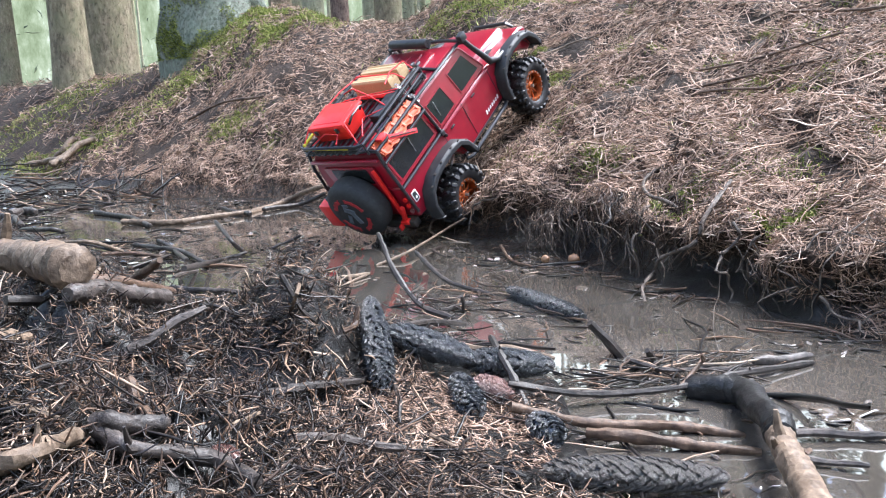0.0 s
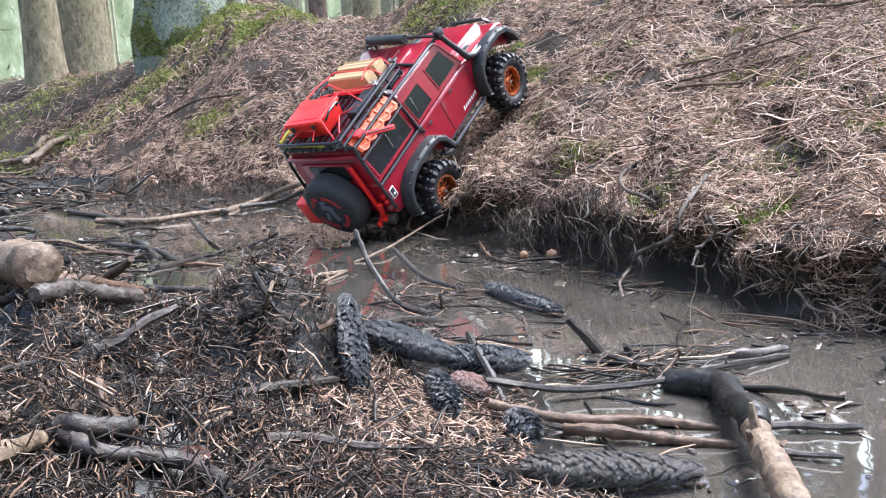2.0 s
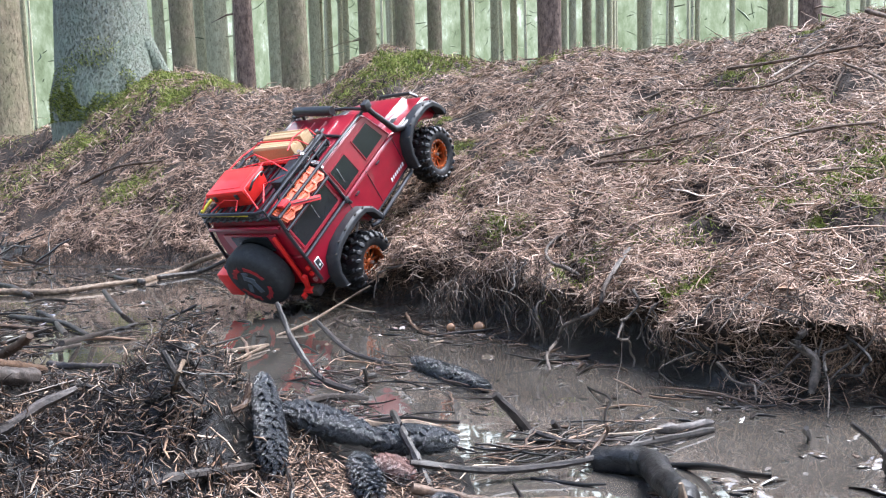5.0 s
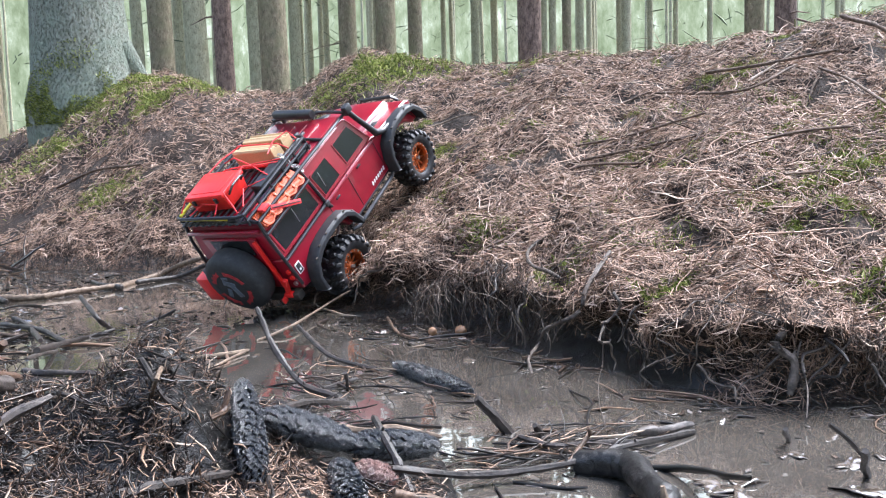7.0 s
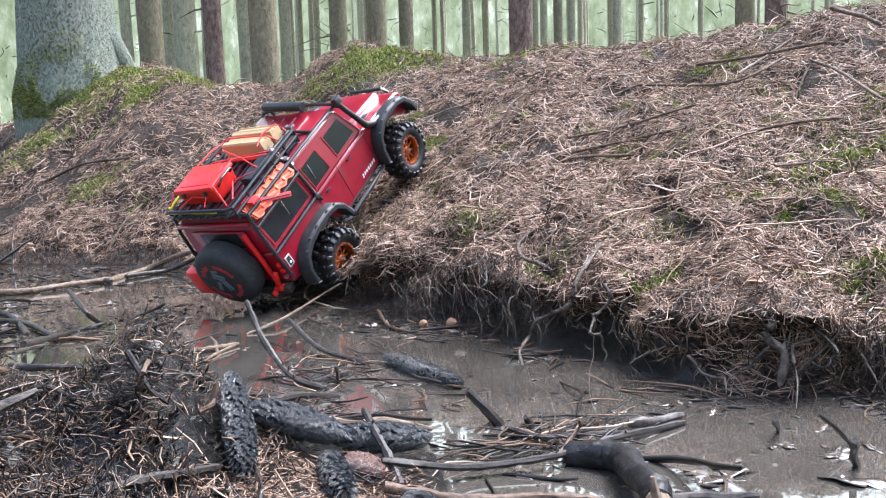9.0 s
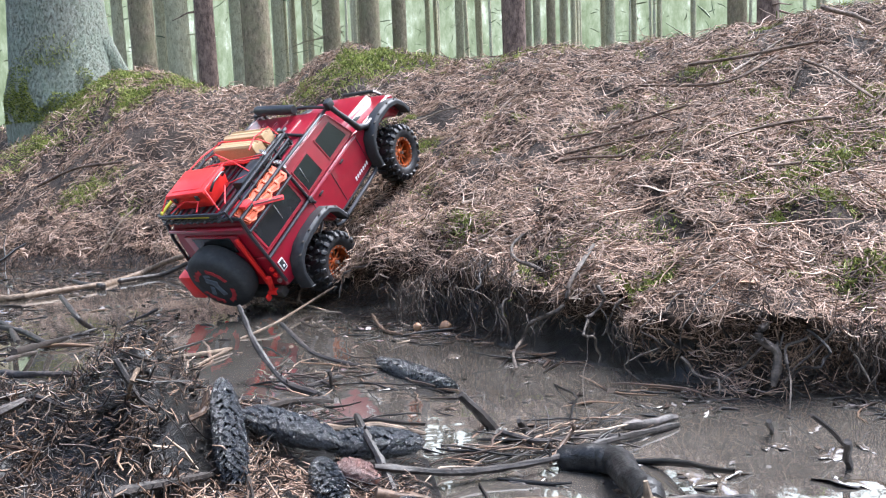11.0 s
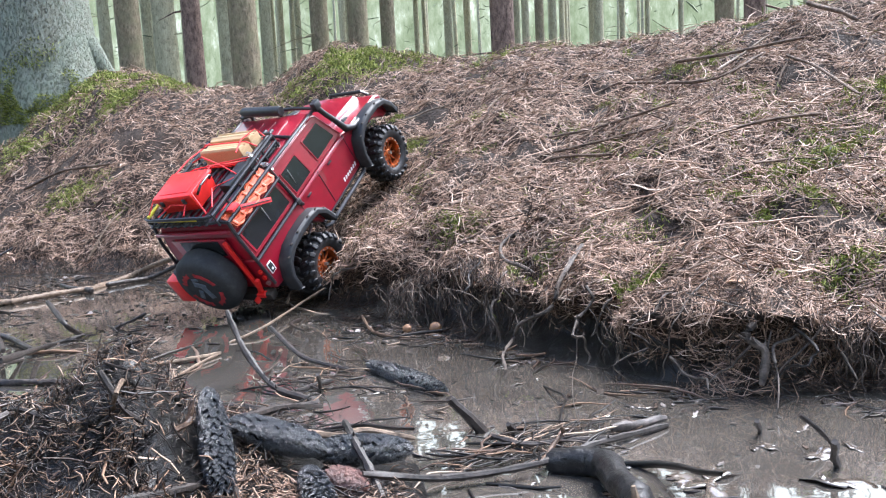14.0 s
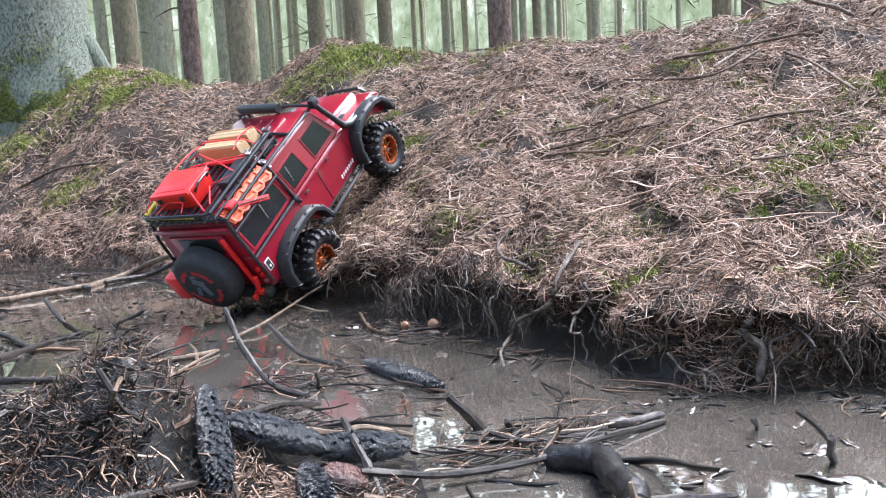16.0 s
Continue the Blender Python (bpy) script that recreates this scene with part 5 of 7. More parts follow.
# moss
MOSS = [(-0.62, 3.42, 0.16, 2200), (-0.48, 3.36, 0.12, 1300), (0.2, 2.8, 0.22, 1500), (0.28, 2.95, 0.18, 1200), (0.72, 2.42, 0.12, 900), (-0.85, 3.85, 0.25, 2600), (-0.6, 3.85, 0.22, 2200), (-1.05, 3.6, 0.2, 2000), (-1.85, 3.7, 0.2, 700), (0.95, 1.71, 0.05, 220),
        (0.82, 1.15, 0.06, 420), (0.76, 1.14, 0.05, 320), (0.68, 1.12, 0.045, 220), (0.91, 1.21, 0.06, 260), (0.31, 1.33, 0.035, 200), (0.37, 1.13, 0.035, 260), (0.455, 0.97, 0.03, 220), (0.61, 1.48, 0.05, 200),
        (1.05, 1.3, 0.06, 260), (-0.7, 2.75, 0.08, 260), (-1.6, 3.5, 0.25, 900), (-2.2, 4.4, 0.4, 900), (1.5, 2.1, 0.2, 500)]
rm = np.random.default_rng(5)
for x, y in zip(*bank_places(170, rm, near=0.75, far=2.6, dmin=0.1, dmax=1.2)):
    MOSS.append((float(x), float(y), float(rm.uniform(0.012, 0.04)), int(rm.uniform(25, 80))))
mp, md, ml = [], [], []
for mx, my, s, k in MOSS:
    k = int(k * (2.3 if s > 0.1 else 6.0))
    a, q = r_.normal(0, s * 0.62, k), r_.normal(0, s * 0.45, k)
    x, y = mx + a, my + q
    w = fbm(x, y, 0.9 / s, 3, 47) > -0.12 + 0.08 * r_.normal(0, 1, k)
    x, y, k = x[w], y[w], int(w.sum())
    nr = slope_at(x, y)
    mp.append(np.stack([x, y, surf(x, y)], -1) + nr * (0.008 + 0.012 * min(s / 0.1, 1.6)) * r_.uniform(0.2, 1.0, (k, 1)) * (0.6 + 0.8 * np.clip(fbm(x, y, 3.0 / s, 2, 48), -0.5, 1))[:, None])
    w = nr + r_.normal(0, 0.75, (k, 3))
    md.append(w / np.linalg.norm(w, axis=1, keepdims=True))
    ml.append(r_.uniform(0.0045, 0.011, k) * (0.8 + 0.9 * min(s / 0.12, 1.6)))
mp, md, ml = np.concatenate(mp), np.concatenate(md), np.concatenate(ml)
lay("moss", mp, md, ml, ml * 0.085, M_MOSS, "soft green moss in patches on the bank", "moss", 1, 0, 9)

# drift of bits on the water
def drift(n, r):
    ox, oy, got = [], [], 0
    while got < n:
        u = r.uniform(0, 1, n)
        x = np.where(u < 0.62, r.uniform(-1.5, 0.1, n), r.uniform(0.05, 0.6, n))
        y = np.where(u < 0.62, r.uniform(0.95, 3.0, n), r.uniform(0.45, 1.3, n))
        a, _, _ = dist_to(FAR_EDGE, x, y)
        b, _, _ = dist_to(NEAR_EDGE, x, y)
        want = np.exp(-np.abs(b) / 0.07) * np.where(x < -0.05, 1.0, 0.10) + 0.7 * np.exp(-np.abs(a) / 0.03) + 0.12 * (x < -0.1)
        k = (a < 0.0) & (b > -0.01) & (fbm(x, y, 8.0, 2, 61) > -0.1) & (r.uniform(0, 1, n) < want)
        ox.append(x[k])
        oy.append(y[k])
        got += k.sum()
    return np.concatenate(ox)[:n], np.concatenate(oy)[:n]


x, y = drift(560, r_)
q = r_.uniform(0, 6.28, len(x))
d = np.stack([np.cos(q), np.sin(q), r_.normal(0, 0.06, len(x))], -1)
d /= np.linalg.norm(d, axis=1, keepdims=True)
lay("drift_twigs", np.stack([x, y, np.full(len(x), 0.0012)], -1), d, r_.uniform(0.012, 0.07, len(x)), r_.uniform(0.0007, 0.0022, len(x)), M_WETNEEDLE, "small wet twigs and needles adrift on the water", "twigs", 4, 0.25, 14)
x, y = drift(60, r_)
q = r_.uniform(0, 6.28, len(x))
d = np.stack([np.cos(q), np.sin(q), r_.normal(0.1, 0.2, len(x))], -1)
d /= np.linalg.norm(d, axis=1, keepdims=True)
lay("drift_branches", np.stack([x, y, np.full(len(x), 0.004)], -1), d, r_.uniform(0.06, 0.2, len(x)), r_.uniform(0.0016, 0.004, len(x)), M_WETNEEDLE, "dark wet branches tangled along the water's edge", "twigs", 7, 0.2, 15)

# thin wet twigs tangled round the sticks that stand in the water
n = 150
u = r_.uniform(0, 1, n)
x = np.where(u < 0.5, r_.normal(0.245, 0.045, n), r_.normal(0.045, 0.05, n))
y = np.where(u < 0.5, 0.715 + 0.35 * (x - 0.245) + r_.normal(0, 0.018, n), r_.normal(0.96, 0.075, n))
q = np.where(u < 0.5, r_.normal(0.35, 0.55, n), r_.normal(-0.7, 0.8, n))
d = np.stack([np.cos(q), np.sin(q), r_.normal(0.02, 0.14, n)], -1)
d /= np.linalg.norm(d, axis=1, keepdims=True)
lay("twig_tangle", np.stack([x, y, r_.uniform(0.001, 0.008, n)], -1), d, r_.uniform(0.025, 0.085, n), r_.uniform(0.0006, 0.0017, n), M_WETNEEDLE, "thin dark twigs tangled in the shallow water", "twigs", 6, 0.22, 26)

# debris heaped at the far end of the ditch
n = 1500
x, y = r_.uniform(-3.2, -0.85, n), r_.uniform(2.0, 4.6, n)
a, _, _ = dist_to(FAR_EDGE, x, y)
k = (a < 0.08) & (a > -0.75) & (np.hypot(x, y) > 2.5)
x, y = x[k], y[k]
p, d, nr = lying(x, y, r_, 0.2, 0.015)
p[:, 2] = np.maximum(p[:, 2], 0.004)
lay("ditch_debris", p, d, r_.uniform(0.05, 0.28, len(x)), r_.uniform(0.002, 0.006, len(x)), M_WETNEEDLE, "dark wet twigs heaped at the ditch end", "twigs", 5, 0.12, 19, nr)

# moss creeping up the foot of the old spruce
tx, ty = 0.06 + 4.2 * math.sin(radians(-16.8)), 0.11 + 4.2 * math.cos(radians(-16.8))
n = 8000
q = r_.uniform(-2.9, 1.0, n)
h = np.abs(r_.normal(0, 0.16, n)) - 0.12
keep = fbm(q * 0.6, h * 2.0, 3.0, 3, 71) > h * 1.8 - 0.25
q, h = q[keep], h[keep]
rr = 0.217 * (1 + 0.28 * np.exp(-np.clip(h, 0, 9) / 0.2))
p = np.stack([tx + rr * np.cos(q), ty + rr * np.sin(q), float(surf(tx, ty)) + h], -1)
d = np.stack([np.cos(q), np.sin(q), np.full(len(q), 0.2)], -1) + r_.normal(0, 0.6, (len(q), 3))
d /= np.linalg.norm(d, axis=1, keepdims=True)
lay("trunk_moss", p, d, r_.uniform(0.012, 0.028, len(q)), r_.uniform(0.0012, 0.002, len(q)), M_MOSS, "dark green moss on the old spruce's foot", "moss", 2, 0.2, 16)

# fine drooping sprays of the far wood, in the haze-lightened green
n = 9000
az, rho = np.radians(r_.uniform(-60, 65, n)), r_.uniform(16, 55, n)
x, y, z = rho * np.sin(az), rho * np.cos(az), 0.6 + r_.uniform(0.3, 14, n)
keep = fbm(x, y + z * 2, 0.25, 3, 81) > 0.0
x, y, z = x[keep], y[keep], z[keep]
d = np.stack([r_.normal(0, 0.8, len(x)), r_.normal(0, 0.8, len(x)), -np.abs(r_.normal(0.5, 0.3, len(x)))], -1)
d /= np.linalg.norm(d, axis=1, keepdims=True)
lay("far_woods", np.stack([x, y, z], -1), d, r_.uniform(0.15, 0.6, len(x)), r_.uniform(0.008, 0.03, len(x)), M_FAR_HAZY, "fine far green sprays, lightened to stand in for haze", "woods", 2, 0.2, 17)

# a glowing ring closing the view, misty wood and bright sky painted as emission
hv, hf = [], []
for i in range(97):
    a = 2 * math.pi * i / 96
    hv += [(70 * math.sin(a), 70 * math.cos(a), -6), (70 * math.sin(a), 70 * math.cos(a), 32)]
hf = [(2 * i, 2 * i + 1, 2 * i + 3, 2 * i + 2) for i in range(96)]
tagged(mesh_object("backdrop", hv, hf, M_HAZE), "glowing ring painted as the pale misty distant wood", "backdrop", kind="structure")

# ---------------------------------------------------------------- sticks, roots, cones
def wood(name, dark, light, rough, grain=(40, 40, 40), wet=0.0):
    m, t, bs = mat(name, rough, 0.0, 0.25)
    f = noise_tex(t, 1.0, 6.0, 0.65, stretch=(150, 150, 150))
    c = ramp(t, f, [(0.34, dark), (0.62, light)])
    c = mix(t, ramp(t, noise_tex(t, 28.0, 5.0), [(0.5, (0, 0, 0)), (0.7, (0.7, 0.7, 0.7))]), c, tuple(v * 0.45 for v in dark))
    rnd = t.nodes.new("ShaderNodeObjectInfo").outputs["Random"]
    c = mix(t, 0.5, c, ramp(t, rnd, [(0, (0.65, 0.6, 0.58)), (1, (1, 1, 1))]), "MULTIPLY")
    t.links.new(c, bs.inputs["Base Color"])
    rough_from(t, bs, noise_tex(t, 35.0), rough - 0.15, rough + 0.2)
    bump(t, bs, f, 0.8, 0.0018)
    return m


M_STICK_DARK = wood("wet_dark_bark", (0.0080, 0.0068, 0.0062), (0.046, 0.036, 0.031), 0.5)
M_STICK_TAN = wood("pale_peeled_wood", (0.0720, 0.0490, 0.0331), (0.2232, 0.1656, 0.1188), 0.5)
M_STICK_GREY = wood("grey_weathered_bark", (0.020, 0.0165, 0.015), (0.095, 0.078, 0.069), 0.45)
M_STICK_BROWN = wood("brown_bark", (0.0420, 0.0252, 0.0175), (0.1400, 0.0910, 0.0616), 0.45)
M_STICK_DRY = wood("dry_dull_bark", (0.050, 0.034, 0.026), (0.19, 0.135, 0.10), 0.75)
M_STICK_BURNT = wood("black_and_tan_peeling_bark", (0.0045, 0.0045, 0.005), (0.024, 0.0225, 0.0225), 0.34)
M_ROOT_BIG = wood("grey_root_skin", (0.0325, 0.0260, 0.0221), (0.1365, 0.1105, 0.0910), 0.55)
M_CONE_BLACK = wood("wet_black_cone_scale", (0.008, 0.009, 0.011), (0.05, 0.054, 0.063), 0.24)
M_CONE_RED = wood("red_brown_cone_scale", (0.10, 0.035, 0.025), (0.22, 0.095, 0.07), 0.42)
M_CONE_GREY = wood("grey_brown_cone_scale", (0.0273, 0.0234, 0.0218), (0.1170, 0.0975, 0.0819), 0.38)
M_LEAF = coat(plain("pale_wet_leaf", (0.085, 0.068, 0.054), 0.12, 0.0, 0.5, 60.0, dirt=(0.05, 0.036, 0.026), dirt_amt=(0.5, 0.66)), 1.0, 0.05)
M_NUT = plain("tan_nut_shell", (0.26, 0.14, 0.075), 0.5, 0.0, 0.3, 90.0)

for m_ in (M_STICK_DARK, M_STICK_BURNT, M_CONE_BLACK, M_CONE_GREY, M_CONE_RED, M_STICK_GREY):
    coat(m_, 1.0 if "cone" in m_.name else 0.15, 0.16 if "cone" in m_.name else 0.3)
    m_.node_tree.nodes["Principled BSDF"].inputs["Specular IOR Level"].default_value = 0.8 if "cone" in m_.name or "mud" in m_.name else 0.3

seq = [0]


def smooth_path(pts, n):
    """Points along a Catmull-Rom line through pts."""
    p = [Vector(q) for q in pts]
    p = [p[0] * 2 - p[1]] + p + [p[-1] * 2 - p[-2]]
    out, m = [], len(p) - 3
    for i in range(n + 1):
        u = i / n * m
        k = min(int(u), m - 1)
        t = u - k
        a, b, c, d = p[k:k + 4]
        out.append(0.5 * (2 * b + (c - a) * t + (2 * a - 5 * b + 4 * c - d) * t * t + (3 * b - a - 3 * c + d) * t ** 3))
    return out


def stick(pts, r, material, label, taper=0.8, knots=0, name="stick", category="stick", group="fallen sticks"):
    """A branch through a few places, with uneven skin, knots and broken ends."""
    seq[0] += 1
    q = np.random.default_rng(seq[0])
    length = sum((Vector(a) - Vector(b)).length for a, b in zip(pts, pts[1:]))
    n = int(max(6, min(26, length / max(r * 1.6, 0.006))))
    line = smooth_path(pts, n)
    ph = q.uniform(0, 6.28, 3)
    for i, v in enumerate(line):
        u = i / n
        v += Vector((math.sin(u * 9 + ph[0]), math.sin(u * 7 + ph[1]), math.sin(u * 8 + ph[2]))) * r * 0.2
    rad = [r * (1 + (taper - 1) * i / n) * (1 + 0.12 * q.normal()) for i in range(n + 1)]
    rad[0] *= 0.8
    rad[-1] *= 0.65
    sides = 28 if r > 0.006 else 10 if r > 0.004 else 7
    if r > 0.006:
        n2 = n * 4
        line = smooth_path(line, n2)
        rad = [r * (1 + (taper - 1) * i / n2) * (1 + 0.05 * q.normal()) for i in range(n2 + 1)]
        rad[0], rad[-1] = rad[0] * 0.7, rad[-1] * 0.6
    e = new(name)
    e.location = line[0]
    off = Vector(line[0])
    geo = tube([v - off for v in line], rad, sides, True, 0.05 if r > 0.006 else 0.10, seq[0])
    if r > 0.006:
        for i, v in enumerate(geo[0]):
            c = line[i // sides] - off
            w = Vector(v)
            k = 1 + 0.18 * noise.noise((w + off) * (0.7 / r)) + 0.09 * noise.noise((w + off) * (2.6 / r)) + 0.06 * noise.noise((w + off) * (7.0 / r))
            geo[0][i] = tuple(c + (w - c) * k)
    part("bark", geo, material, e)
    for k in range(knots):
        i = int(q.uniform(0.15, 0.9) * (len(line) - 1))
        w = Vector((q.normal(), q.normal(), abs(q.normal()) + 0.3)).normalized()
        b = line[i] - off
        part("twig_stub", tube([b, b + w * r * 1.6, b + w * r * q.uniform(1.8, 2.8) + Vector((0, 0, r * 0.6))], [r * 0.45, r * 0.32, r * 0.16], 6, True, 0.1, k), material, e)
    return tagged(e, label, category, group)


def root(pts, r, material, label, taper=0.8, knots=0):
    q = np.random.default_rng(int(abs(pts[0][0]) * 1e4))
    kink = []
    for a, b in zip(pts, pts[1:]):
        kink += [tuple(a), tuple((u + v) / 2 + q.normal(0, 1.3 * r + 0.06 * abs(u - v)) for u, v in zip(a, b))]
    return stick(kink + [tuple(pts[-1])], r, material, label, taper, knots + 2, "root", "root", "roots of the far bank")


def scale_mesh(m):
    """One cone scale: a thin shield, cupped and pointed."""
    w, l = 0.55, 1.0
    vs = [(0, -0.2, 0.0), (-w, 0.25, 0.05), (w, 0.25, 0.05), (-w * 0.75, 0.7, 0.16), (w * 0.75, 0.7, 0.16), (0, l, 0.14), (0, 0.35, 0.22),
          (-w * 0.8, 0.25, -0.06), (w * 0.8, 0.25, -0.06), (0, 0.85, 0.0)]
    fs = [(0, 6, 1), (0, 2, 6), (1, 6, 3), (6, 2, 4), (3, 6, 5), (6, 4, 5), (0, 1, 7), (0, 8, 2), (1, 3, 9, 7), (2, 8, 9, 4), (3, 5, 9), (5, 4, 9), (0, 7, 9, 8)]
    me = bpy.data.meshes.new("scale")
    me.from_pydata(vs, [], fs)
    me.materials.append(m)
    return me


SCALES = {}


def spruce_cone(a, b, r, material, label):
    """A spruce cone from tip to stalk, its scales laid in spirals."""
    a, b = Vector(a), Vector(b)
    axis_ = (b - a)
    length = axis_.length
    axis_.normalize()
    sx = axis_.orthogonal().normalized()
    sy = axis_.cross(sx)
    e = new("spruce_cone")
    e.location = a
    prof = [(0, 0.25), (0.08, 0.6), (0.2, 0.85), (0.4, 0.95), (0.65, 0.9), (0.85, 0.7), (0.96, 0.45), (1, 0.2)]
    part("core", tube([axis_ * length * u for u, _ in prof], [r * 0.8 * w for _, w in prof], 14), material, e)
    if material.name not in SCALES:
        SCALES[material.name] = scale_mesh(material)
    s = r * 0.38
    rows = max(7, int(length / (s * 0.62)))
    n = 0
    q = np.random.default_rng(int(length * 1e5))
    for i in range(rows):
        u = (i + 0.4) / rows
        w = float(np.interp(u, [p[0] for p in prof], [p[1] for p in prof])) * r * 0.88
        around = max(5, int(2 * math.pi * w / (s * 0.95)))
        for k in range(around):
            an = 2 * math.pi * (k + 0.5 * (i % 2)) / around + 0.1 * q.normal()
            out = sx * math.cos(an) + sy * math.sin(an)
            side_ = axis_.cross(out)
            yv = (-axis_ + out * (0.15 + 0.08 * q.normal())).normalized()
            zv = side_.cross(yv).normalized() * 1
            if zv.dot(out) < 0:
                zv, side_ = -zv, -side_
            pos = axis_ * length * u + out * w
            ob = new("scale", SCALES[material.name])
            ob.parent = e
            z_ = s * q.uniform(0.85, 1.15)
            ob.matrix_basis = Matrix.Translation(pos) @ Matrix((side_, yv, zv)).transposed().to_4x4() @ Matrix.Diagonal((z_, z_ * 1.15, z_ * 1.4, 1))
            n += 1
    return tagged(e, label, "cone", "spruce cones")

# sticks, roots and cones, place by place
stick([(-0.526, 0.951, 0.097), (-0.334, 0.761, 0.118), (-0.217, 0.606, 0.133)], 0.0164, M_STICK_TAN, "thick pale peeled log end lying on the bank", 0.95, 2)
stick([(-0.239, 0.651, 0.117), (-0.218, 0.691, 0.105), (-0.217, 0.787, 0.074)], 0.0055, M_STICK_BROWN, "brown bark stick lying across the mud", 0.80, 0)
stick([(-0.222, 0.597, 0.119), (-0.212, 0.65, 0.108), (-0.195, 0.712, 0.087)], 0.0080, M_STICK_GREY, "thick grey rotten branch half in the litter", 0.80, 0)
stick([(-0.302, 0.863, 0.065), (-0.228, 0.785, 0.106)], 0.0049, M_STICK_BROWN, "short brown stub standing out of the litter", 0.80, 0)
stick([(-0.179, 0.592, 0.078), (-0.157, 0.611, 0.088), (-0.136, 0.631, 0.098)], 0.0039, M_STICK_GREY, "grey weathered stick lying in the litter", 0.80, 0)
stick([(-0.355, 1.133, 0.004), (-0.266, 1.095, 0.004)], 0.0043, M_STICK_GREY, "grey weathered stick lying in the litter", 0.80, 0)
stick([(-0.192, 0.458, 0.125), (-0.242, 0.582, 0.093)], 0.0056, M_STICK_TAN, "pale peeled stick lying in the litter", 0.80, 0)
stick([(-0.166, 0.39, 0.086), (-0.127, 0.37, 0.102), (-0.135, 0.433, 0.084)], 0.0046, M_STICK_TAN, "thick pale peeled log end lying on the bank", 0.80, 1)
stick([(-0.132, 0.439, 0.085), (-0.108, 0.428, 0.078), (-0.076, 0.446, 0.062), (-0.044, 0.409, 0.068)], 0.0045, M_STICK_GREY, "thick grey forked branch lying in the litter", 0.80, 3)
stick([(-0.133, 0.439, 0.086), (-0.119, 0.441, 0.086), (-0.1, 0.452, 0.079)], 0.0062, M_STICK_DARK, "thick black rotten branch lying in the litter", 0.80, 0)
stick([(-0.086, 0.536, 0.062), (-0.051, 0.56, 0.056), (-0.017, 0.61, 0.043)], 0.0036, M_STICK_DARK, "dark wet stick lying in the mud", 0.80, 0)
stick([(-0.137, 0.495, 0.089), (-0.125, 0.477, 0.082), (-0.107, 0.451, 0.082)], 0.0033, M_STICK_BROWN, "short red-brown bark stick in the litter", 0.80, 0)
stick([(-0.045, 0.495, 0.051), (-0.016, 0.516, 0.038), (0.017, 0.526, 0.027)], 0.0033, M_STICK_GREY, "grey weathered stick lying in the litter", 0.80, 0)
stick([(-0.064, 0.483, 0.064), (-0.034, 0.529, 0.04)], 0.0011, M_STICK_DARK, "dark wet stick lying in the mud", 0.80, 0)
stick([(-0.173, 0.426, 0.106), (-0.157, 0.432, 0.098), (-0.143, 0.435, 0.09)], 0.0021, M_STICK_TAN, "pale peeled stick lying in the litter", 0.80, 0)
stick([(-0.197, 0.621, 0.1), (-0.188, 0.654, 0.076)], 0.0020, M_STICK_TAN, "pale peeled stick lying in the litter", 0.80, 0)
stick([(-0.153, 0.432, 0.094), (-0.139, 0.433, 0.083), (-0.126, 0.426, 0.073)], 0.0014, M_STICK_TAN, "pale peeled stick lying in the litter", 0.80, 0)
stick([(-0.072, 0.47, 0.07), (-0.063, 0.495, 0.067)], 0.0015, M_STICK_TAN, "pale peeled stick lying in the litter", 0.80, 0)
stick([(-0.049, 0.463, 0.049), (-0.026, 0.458, 0.048), (-0.008, 0.457, 0.041)], 0.0019, M_STICK_DARK, "dark wet stick lying in the mud", 0.80, 0)
stick([(-0.126, 0.371, 0.097), (-0.13, 0.424, 0.072), (-0.099, 0.425, 0.068)], 0.0015, M_STICK_DARK, "dark wet stick lying in the mud", 0.80, 0)
stick([(-0.176, 0.622, 0.076), (-0.141, 0.613, 0.072), (-0.118, 0.605, 0.069)], 0.0015, M_STICK_BROWN, "brown bark stick lying across the mud", 0.80, 0)
stick([(-0.044, 1.039, 0.086), (-0.021, 1.01, 0.04), (0.011, 0.963, 0.008), (0.052, 0.922, -0.0)], 0.0031, M_STICK_DARK, "bent dark branch standing out of the water", 1.25, 3)
stick([(-0.004, 1.206, 0.03), (0.034, 1.104, 0.012), (0.065, 1.061, 0.006), (0.098, 1.028, 0.002)], 0.0035, M_STICK_DARK, "thin dark branch lying in the water", 0.80, 0)
stick([(-0.005, 0.701, 0.056), (0.026, 0.794, 0.033), (0.064, 0.853, 0.014)], 0.0036, M_STICK_DARK, "dark wet stick lying in the mud", 0.80, 0)
stick([(0.001, 0.683, 0.056), (0.048, 0.699, 0.04), (0.125, 0.736, 0.009)], 0.0040, M_STICK_TAN, "split brown stick wedged behind the cones", 0.80, 0)
stick([(0.177, 0.76, 0.036), (0.192, 0.763, 0.02), (0.215, 0.77, -0.009)], 0.0038, M_STICK_DARK, "dark broken stub sticking out of the water", 1.40, 1)
stick([(0.225, 0.736, 0.015), (0.238, 0.754, -0.004)], 0.0033, M_STICK_DARK, "short dark twig stub in the water", 0.80, 0)
stick([(0.091, 0.636, 0.027), (0.159, 0.653, 0.008), (0.228, 0.658, 0.009), (0.286, 0.69, 0.008), (0.369, 0.727, 0.002)], 0.0030, M_STICK_DARK, "long curved dark stick lying over the water", 0.90, 3)
stick([(0.207, 0.738, 0.007), (0.233, 0.705, 0.008), (0.274, 0.707, 0.006), (0.313, 0.711, 0.003)], 0.0026, M_STICK_GREY, "grey weathered stick lying in the litter", 0.80, 0)
